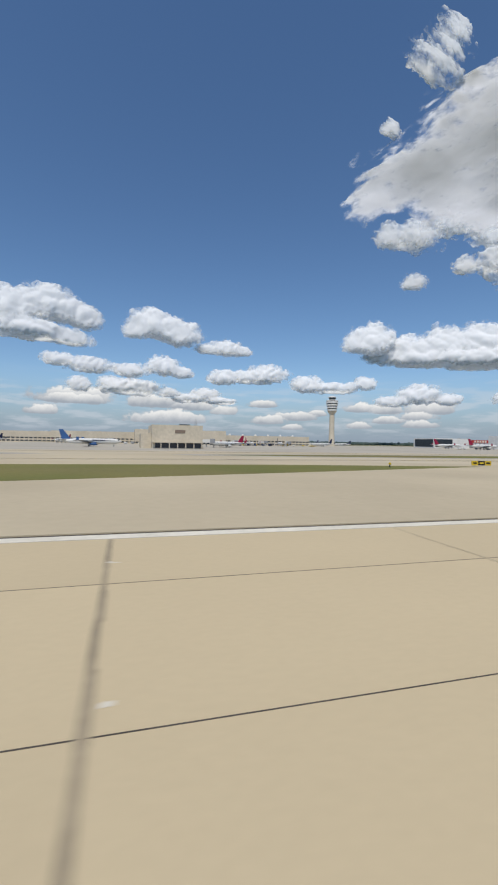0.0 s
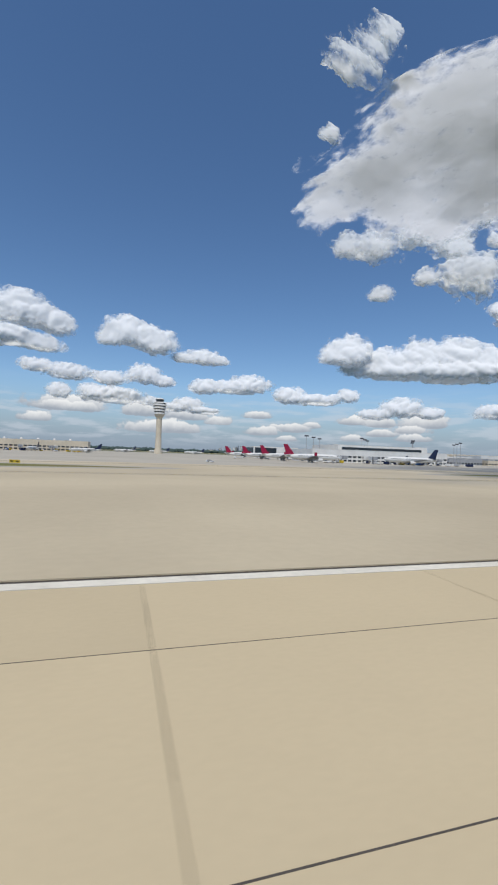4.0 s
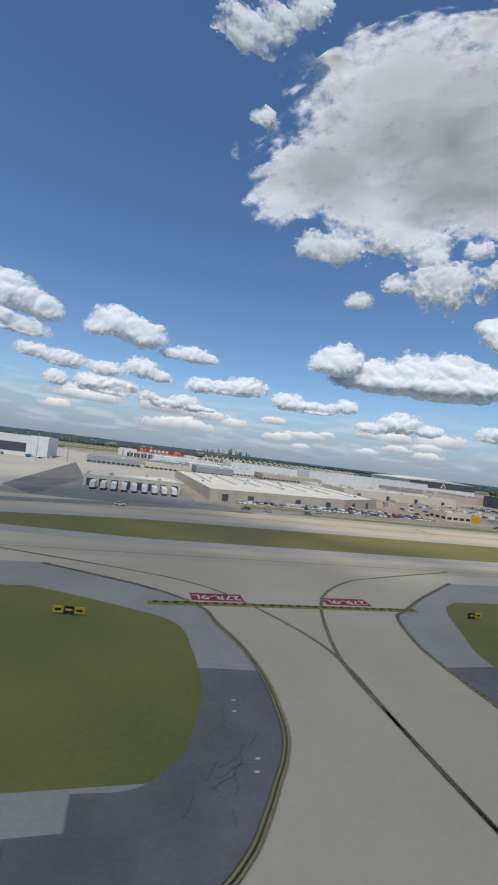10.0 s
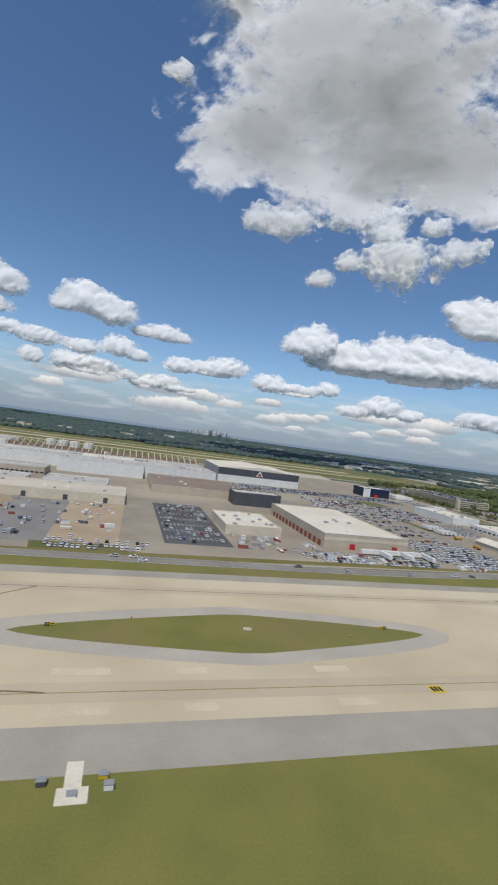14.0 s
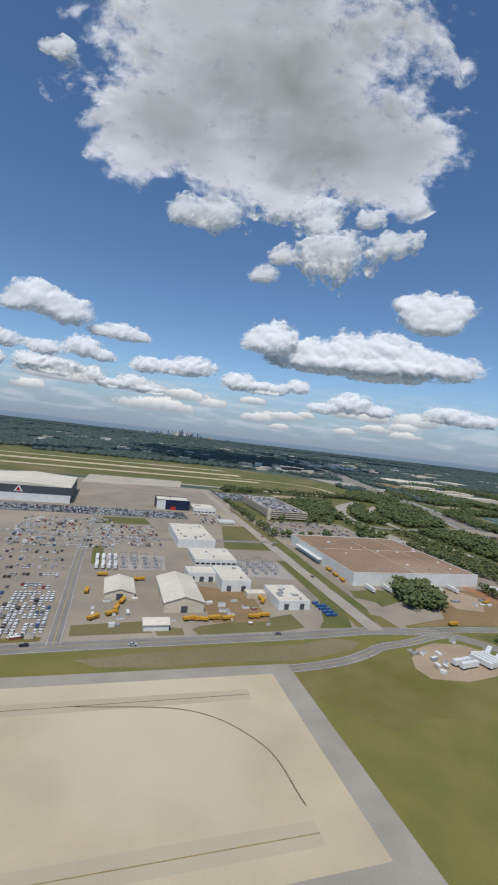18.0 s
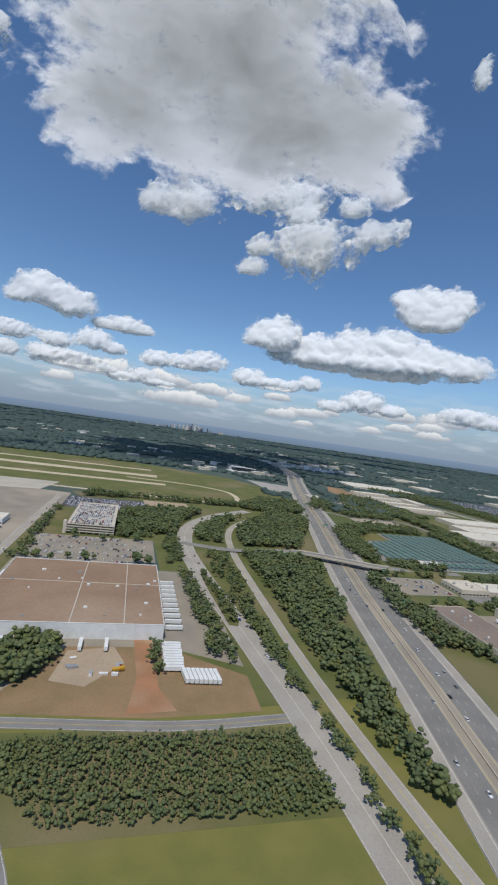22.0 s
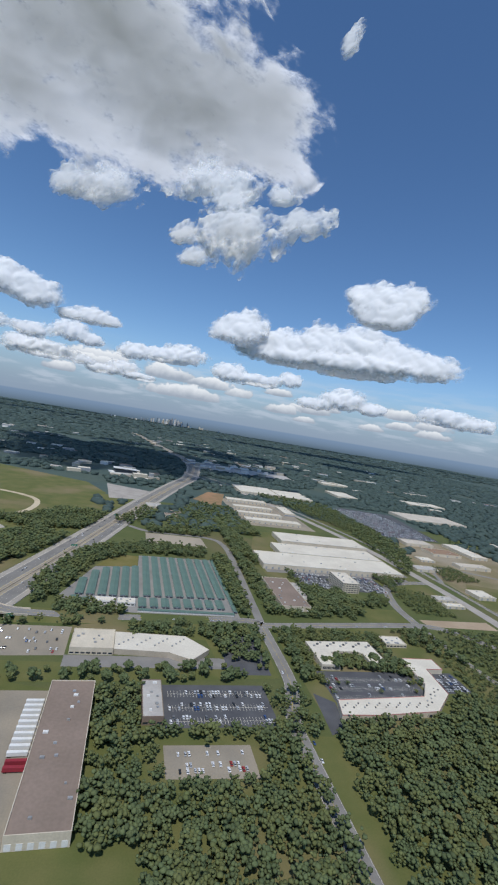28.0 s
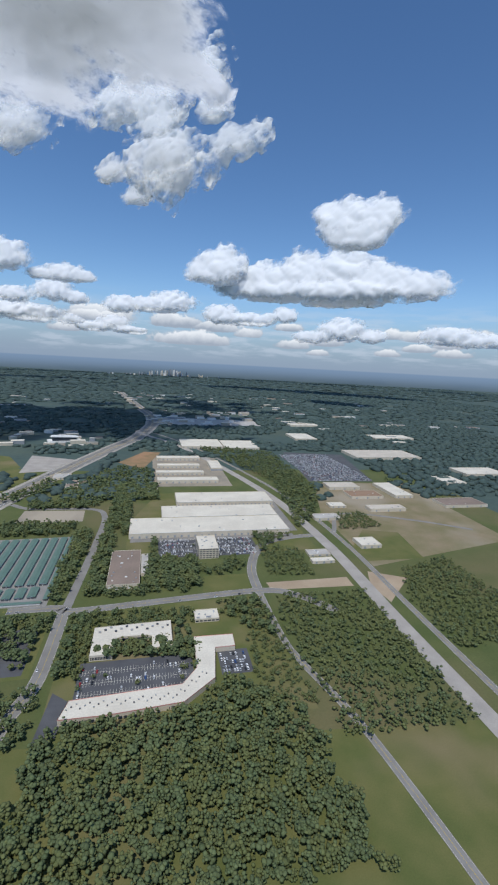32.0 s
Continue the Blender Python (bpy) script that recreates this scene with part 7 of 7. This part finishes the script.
# open ground that the far woods leave free
OPEN = [(2470, 2640, 1290, 1590), (2560, 3180, 2250, 2700), (2020, 2400, 1650, 1980), (-2000, 2200, -400, 1640), (1700, 2480, -400, 1000), (2000, 2980, -400, 1000), (2590, 3020, 1000, 1480), (2680, 3000, 1560, 1830), (3020, 3320, 1130, 1600), (3320, 3620, 1440, 1600), (3640, 3870, 1880, 2010), (3200, 3340, 1830, 2010), (3040, 3280, 860, 1130), (2940, 3090, 600, 800), (2180, 2420, 1240, 1520), (3590, 3770, 1190, 1300)]
hway = fine(smooth(HWY, 8), 25.0)
HX = np.array([(p.x, p.y) for p in hway])


def far_woods(name, x0, x1, y0, y1, gap, size, label, holes=0.2):
    xs, ys = np.meshgrid(np.arange(x0, x1, gap), np.arange(y0, y1, gap))
    P = np.stack([xs.ravel(), ys.ravel()], 1) + rng.uniform(-0.5, 0.5, (xs.size, 2)) * gap
    keep = np.ones(len(P), bool)
    for a, b, c_, d in OPEN:
        keep &= ~((P[:, 0] > a) & (P[:, 0] < b) & (P[:, 1] > c_) & (P[:, 1] < d))
    near = HX[(HX[:, 1] > y0 - 100) & (HX[:, 1] < y1 + 100)]
    if len(near):
        keep &= np.sqrt(((P[:, None] - near[None]) ** 2).sum(-1)).min(1) > 45
    keep &= np.array([noise.noise((p[0] / 260, p[1] / 420, 0.0)) > -0.55 + holes * 1.2 for p in P])
    P = P[keep]
    v0, f0 = ICO[1]
    n = len(P)
    s = size * rng.uniform(0.6, 1.3, n)
    V = v0[None] * (1 + rng.uniform(-0.3, 0.3, (n, len(v0), 1)))
    V = V * np.stack([s, s, np.minimum(s * 0.6, 9)], 1)[:, None] * rng.uniform(0.8, 1.2, (n, 1, 3))
    V = V + np.concatenate([P, np.full((n, 1), 3.0)], 1)[:, None]
    F = f0[None] + (np.arange(n) * len(v0))[:, None, None]
    tagged(new(name, np_mesh(name, V.reshape(-1, 3), F.reshape(-1, 3), HAZY_WOOD)), label, "woods", kind="stuff")


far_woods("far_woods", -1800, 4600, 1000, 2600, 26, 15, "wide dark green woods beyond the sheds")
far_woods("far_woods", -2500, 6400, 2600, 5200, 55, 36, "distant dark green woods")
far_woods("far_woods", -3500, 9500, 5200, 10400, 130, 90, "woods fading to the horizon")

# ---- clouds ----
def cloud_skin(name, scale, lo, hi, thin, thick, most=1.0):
    """White cloud with painted shade: the core is set to pass less light than the rim; the skin frays out where its
    depth attribute runs low.
    """
    m = bpy.data.materials.new(name)
    m.use_nodes = True
    n, l = m.node_tree.nodes, m.node_tree.links
    n.clear()

    def tex(s, detail, rough):
        t = n.new("ShaderNodeTexNoise")
        t.inputs["Scale"].default_value, t.inputs["Detail"].default_value, t.inputs["Roughness"].default_value = s, detail, rough
        l.new(co, t.inputs["Vector"])
        return t.outputs[0]

    def math_(op, a, b):
        q = n.new("ShaderNodeMath")
        q.operation = op
        for sock, v in ((q.inputs[0], a), (q.inputs[1], b)):
            if isinstance(v, (int, float)):
                sock.default_value = v
            else:
                l.new(v, sock)
        return q.outputs[0]

    def span(v, a, b, c, d, kind="LINEAR"):
        q = n.new("ShaderNodeMapRange")
        q.interpolation_type = kind
        l.new(v, q.inputs[0])
        for i, x in enumerate((a, b, c, d)):
            q.inputs[1 + i].default_value = x
        return q.outputs[0]

    def attr(k):
        q = n.new("ShaderNodeAttribute")
        q.attribute_name = k
        return q.outputs["Fac"]

    def mixed(f, a, b):
        q = n.new("ShaderNodeMixShader")
        for sock, v in zip(q.inputs, (f, a, b)):
            if isinstance(v, (int, float)):
                sock.default_value = v
            else:
                l.new(v, sock)
        return q.outputs[0]

    co = n.new("ShaderNodeTexCoord").outputs["Object"]
    dif, tra, clear, end = n.new("ShaderNodeBsdfDiffuse"), n.new("ShaderNodeBsdfTranslucent"), n.new("ShaderNodeBsdfTransparent"), n.new("ShaderNodeOutputMaterial")
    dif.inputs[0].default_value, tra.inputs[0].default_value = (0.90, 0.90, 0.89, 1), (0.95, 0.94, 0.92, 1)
    # grey of a thick core, painted by an attribute with noise over it
    core_shade = math_("ADD", attr("core_shade"), math_("MULTIPLY", math_("SUBTRACT", tex(scale * 0.45, 4, 0.5), 0.5), 0.40))
    body = mixed(span(core_shade, 0.0, 0.95, thin, thick), dif.outputs[0], tra.outputs[0])
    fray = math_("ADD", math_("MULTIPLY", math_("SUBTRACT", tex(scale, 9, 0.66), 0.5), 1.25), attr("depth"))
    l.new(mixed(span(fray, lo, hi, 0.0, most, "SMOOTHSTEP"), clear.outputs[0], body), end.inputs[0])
    return m


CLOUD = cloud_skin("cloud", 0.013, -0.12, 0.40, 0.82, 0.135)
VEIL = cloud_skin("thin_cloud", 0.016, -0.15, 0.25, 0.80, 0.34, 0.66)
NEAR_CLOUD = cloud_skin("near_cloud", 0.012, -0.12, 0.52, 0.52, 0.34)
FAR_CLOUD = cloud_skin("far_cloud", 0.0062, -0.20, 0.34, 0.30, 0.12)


def cloud_mesh(P, D, core_shade, ok, skin, back=None):
    """A grid of points as a skin; back: a second grid that closes it behind."""
    ny, nx = D.shape
    idx = np.arange(nx * ny).reshape(ny, nx)
    a, b, c_, d = (q[ok] for q in (idx[:-1, :-1], idx[:-1, 1:], idx[1:, 1:], idx[1:, :-1]))
    F = np.concatenate([np.stack([a, b, c_], 1), np.stack([a, c_, d], 1)])
    V, reps = P.reshape(-1, 3), 1
    if back is not None:
        F = np.concatenate([F, F[:, ::-1] + nx * ny])
        V, reps = np.concatenate([V, back.reshape(-1, 3)]), 2
    me = np_mesh("cumulus_cloud", V, F, skin, True)
    for k, val in (("depth", np.clip(D * 0.85, -0.5, 0.8)), ("core_shade", core_shade)):
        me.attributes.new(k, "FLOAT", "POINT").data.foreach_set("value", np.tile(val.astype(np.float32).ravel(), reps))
    return me


def cloud(lobes, base, label, res=90, skin=CLOUD, ragged=1.0):
    """A cumulus overhead, as one billowed skin over its lobes (centre, radii, height), thinning out to ragged edges."""
    x0, x1 = min(l[0] - l[2] * 1.35 for l in lobes), max(l[0] + l[2] * 1.35 for l in lobes)
    y0, y1 = min(l[1] - l[3] * 1.35 for l in lobes), max(l[1] + l[3] * 1.35 for l in lobes)
    step = max(x1 - x0, y1 - y0) / res
    nx, ny = int((x1 - x0) / step) + 1, int((y1 - y0) / step) + 1
    X, Y = np.meshgrid(x0 + step * np.arange(nx), y0 + step * np.arange(ny))
    E, W, HW, BW = np.zeros(X.shape), np.zeros(X.shape), np.zeros(X.shape), np.zeros(X.shape)
    for cx, cy, rx, ry, h_ in lobes:
        d = 0.6 - 0.6 * (((X - cx) / rx) ** 2 + ((Y - cy) / ry) ** 2)
        e = np.exp(5.0 * np.clip(d, -3, 1))
        E, W, HW, BW = E + e, W + e, HW + e * h_, BW + e * min(1.0, max(0.12, ry / 400))
    D = np.log(E) / 5.0
    H = HW / W * np.sqrt(np.clip(D + 0.2, 0, 1))
    size = max(l[3] for l in lobes) * 0.7
    heavy = BW / W
    B = np.empty(X.shape)
    for i in range(ny):
        for j in range(nx):
            p = Vector((X[i, j] / size * 1.6, Y[i, j] / size * 1.6, base / 300))
            B[i, j] = abs(noise.noise(p)) * 0.7 + abs(noise.noise(p * 2.3)) * 0.30 + abs(noise.noise(p * 5.1)) * 0.10
            D[i, j] += ragged * min(1.0, max(0.08, 1.1 - 2.2 * D[i, j])) * (0.40 * noise.noise(p * 0.9 + Vector((7, 3, 1))) + 0.28 * noise.noise(p * 2.6) + 0.16 * noise.noise(p * 6.0))
    rim = np.clip(1.0 - D * 1.6, 0.0, 1.0)
    Z = base + H * (0.6 - 0.40 * B * (0.15 + rim))
    ok = np.maximum.reduce([D[:-1, :-1], D[1:, :-1], D[:-1, 1:], D[1:, 1:]]) > -0.3
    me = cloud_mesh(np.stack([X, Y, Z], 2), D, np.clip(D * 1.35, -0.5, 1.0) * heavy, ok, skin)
    return tagged(new("cumulus_cloud", me), label, "cloud")


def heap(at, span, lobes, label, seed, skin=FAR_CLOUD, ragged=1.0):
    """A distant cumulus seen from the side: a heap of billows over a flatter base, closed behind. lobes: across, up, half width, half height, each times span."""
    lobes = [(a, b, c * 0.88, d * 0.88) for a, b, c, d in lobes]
    at = Vector(at)
    away = Vector((at.x - 1300, at.y, 0)).normalized()
    side = Vector((away.y, -away.x, 0))
    # the face is tilted back towards the sun to brighten the cloud
    rise = math.atan2(at.z - 100, math.hypot(at.x - 1300, at.y))
    lean = radians(22)
    up = (Vector((0, 0, 1)) * math.cos(lean) + away * math.sin(lean)) * math.cos(rise) / math.cos(rise + lean)
    out = Vector((0, 0, 1)) * math.sin(lean) - away * math.cos(lean)
    u0, u1 = min(l[0] - l[2] * 1.4 for l in lobes), max(l[0] + l[2] * 1.4 for l in lobes)
    v0, v1 = min(l[1] - l[3] * 1.3 for l in lobes), max(l[1] + l[3] * 1.4 for l in lobes)
    nx, ny = int((u1 - u0) / 2.1) + 1, int((v1 - v0) / 2.1) + 1
    U, V = np.meshgrid(np.linspace(u0, u1, nx), np.linspace(v0, v1, ny))
    E, W, RW = np.zeros(U.shape), np.zeros(U.shape), np.zeros(U.shape)
    for cu, cv, ru, rv in lobes:
        dv = (V - cv) / np.where(V < cv, rv * 0.8, rv)
        e = np.exp(5.5 * np.clip(0.6 - 0.6 * (((U - cu) / ru) ** 2 + dv ** 2), -3, 1))
        E, W, RW = E + e, W + e, RW + e * (ru + rv) * 0.5
    D, rad = np.log(E) / 5.5, RW / W
    cell = max(7.0, 0.45 * max(l[3] for l in lobes))
    bil = np.empty(U.shape)
    for i in range(ny):
        for j in range(nx):
            p = Vector((U[i, j] / cell, V[i, j] / cell * 1.15, seed * 3.7))
            a, b = abs(noise.noise(p * 0.5)), abs(noise.noise(p * 1.1 + Vector((3, 1, 9))))
            c_, d = abs(noise.noise(p * 2.6)), abs(noise.noise(p * 5.3))
            bil[i, j] = 0.34 * a + 0.085 * b + 0.022 * c_ + 0.005 * d
            D[i, j] += ragged * min(1.0, max(0.0, 1.0 - 1.5 * D[i, j])) * (0.30 * noise.noise(p * 0.5 + Vector((1, 8, 2))) + 0.26 * noise.noise(p * 1.1) + 0.20 * noise.noise(p * 2.4) + 0.10 * noise.noise(p * 5.0))
    T = rad * np.sqrt(np.clip(D + 0.25, 0, 1))
    front = T * (0.32 + 0.55 * bil)
    ok = np.maximum.reduce([D[:-1, :-1], D[1:, :-1], D[:-1, 1:], D[1:, 1:]]) > -0.3
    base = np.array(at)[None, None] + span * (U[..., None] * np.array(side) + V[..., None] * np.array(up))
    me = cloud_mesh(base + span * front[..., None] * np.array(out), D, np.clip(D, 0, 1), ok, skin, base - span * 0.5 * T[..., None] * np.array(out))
    return tagged(new("cumulus_cloud", me), label, "cloud", "distant cumulus")


cloud([(1900, 1560, 600, 520, 300), (1560, 1950, 330, 330, 200), (1450, 2240, 170, 150, 120), (2280, 1850, 430, 360, 220), (1850, 2080, 300, 200, 150), (2560, 1640, 230, 300, 150), (1600, 1400, 210, 220, 160), (2160, 2190, 190, 130, 110), (2660, 1850, 170, 150, 90)], 1340, "huge white cumulus with a broad grey base and ragged edges", 220, CLOUD, 1.25)
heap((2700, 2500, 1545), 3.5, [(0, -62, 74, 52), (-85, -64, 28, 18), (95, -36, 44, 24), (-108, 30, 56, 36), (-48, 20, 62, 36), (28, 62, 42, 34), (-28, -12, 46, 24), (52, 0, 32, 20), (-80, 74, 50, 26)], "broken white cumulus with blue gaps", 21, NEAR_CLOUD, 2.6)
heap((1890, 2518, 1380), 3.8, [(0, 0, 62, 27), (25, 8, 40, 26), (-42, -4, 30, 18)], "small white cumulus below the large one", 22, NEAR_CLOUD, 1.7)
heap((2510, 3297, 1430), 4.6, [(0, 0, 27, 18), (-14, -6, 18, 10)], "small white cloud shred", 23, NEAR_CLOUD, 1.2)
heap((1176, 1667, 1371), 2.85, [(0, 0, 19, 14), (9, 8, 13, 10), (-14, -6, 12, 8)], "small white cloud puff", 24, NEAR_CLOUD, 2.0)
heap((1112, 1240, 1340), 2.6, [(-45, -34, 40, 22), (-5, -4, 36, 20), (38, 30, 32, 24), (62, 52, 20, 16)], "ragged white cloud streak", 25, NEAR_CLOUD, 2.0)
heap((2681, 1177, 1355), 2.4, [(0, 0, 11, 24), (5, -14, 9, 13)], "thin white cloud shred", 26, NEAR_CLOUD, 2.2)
cloud([(395, -653, 235, 262, 60)], 1380, "thin cumulus shading the runway", 60, VEIL)
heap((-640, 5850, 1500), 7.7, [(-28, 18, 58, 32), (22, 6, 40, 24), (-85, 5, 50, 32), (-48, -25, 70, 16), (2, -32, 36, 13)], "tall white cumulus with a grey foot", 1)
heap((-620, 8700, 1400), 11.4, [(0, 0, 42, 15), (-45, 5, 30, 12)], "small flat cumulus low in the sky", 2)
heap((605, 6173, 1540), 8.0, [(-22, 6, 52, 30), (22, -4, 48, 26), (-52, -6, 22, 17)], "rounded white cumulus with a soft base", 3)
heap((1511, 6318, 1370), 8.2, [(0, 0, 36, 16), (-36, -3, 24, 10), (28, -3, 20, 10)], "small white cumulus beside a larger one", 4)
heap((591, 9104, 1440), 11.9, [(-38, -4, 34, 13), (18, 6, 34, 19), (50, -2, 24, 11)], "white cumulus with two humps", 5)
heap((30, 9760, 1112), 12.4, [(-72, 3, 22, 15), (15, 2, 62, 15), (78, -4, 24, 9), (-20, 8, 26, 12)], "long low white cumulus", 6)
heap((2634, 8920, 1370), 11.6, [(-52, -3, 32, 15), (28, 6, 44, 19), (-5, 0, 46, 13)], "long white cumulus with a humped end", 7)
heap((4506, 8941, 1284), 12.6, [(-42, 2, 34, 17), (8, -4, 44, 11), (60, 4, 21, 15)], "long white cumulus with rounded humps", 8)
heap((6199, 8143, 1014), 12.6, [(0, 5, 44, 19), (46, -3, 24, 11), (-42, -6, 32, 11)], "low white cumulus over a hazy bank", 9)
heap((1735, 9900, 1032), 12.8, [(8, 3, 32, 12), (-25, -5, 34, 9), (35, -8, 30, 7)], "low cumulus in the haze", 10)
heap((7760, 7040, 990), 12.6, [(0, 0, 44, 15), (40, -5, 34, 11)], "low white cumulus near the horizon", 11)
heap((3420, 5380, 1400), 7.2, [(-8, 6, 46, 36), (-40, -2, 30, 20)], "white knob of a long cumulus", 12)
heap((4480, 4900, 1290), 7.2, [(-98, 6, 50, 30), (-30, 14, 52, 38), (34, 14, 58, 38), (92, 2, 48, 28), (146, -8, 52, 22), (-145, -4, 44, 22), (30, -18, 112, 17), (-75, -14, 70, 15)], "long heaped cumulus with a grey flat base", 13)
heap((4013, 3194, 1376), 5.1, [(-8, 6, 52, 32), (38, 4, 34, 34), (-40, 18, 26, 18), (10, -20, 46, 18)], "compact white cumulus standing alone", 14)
# survey units to metres
for ob in list(scene.objects):
    if ob.parent is None and ob.type in ("MESH", "EMPTY"):
        ob.matrix_basis = Matrix.Scale(UNIT, 4) @ ob.matrix_basis
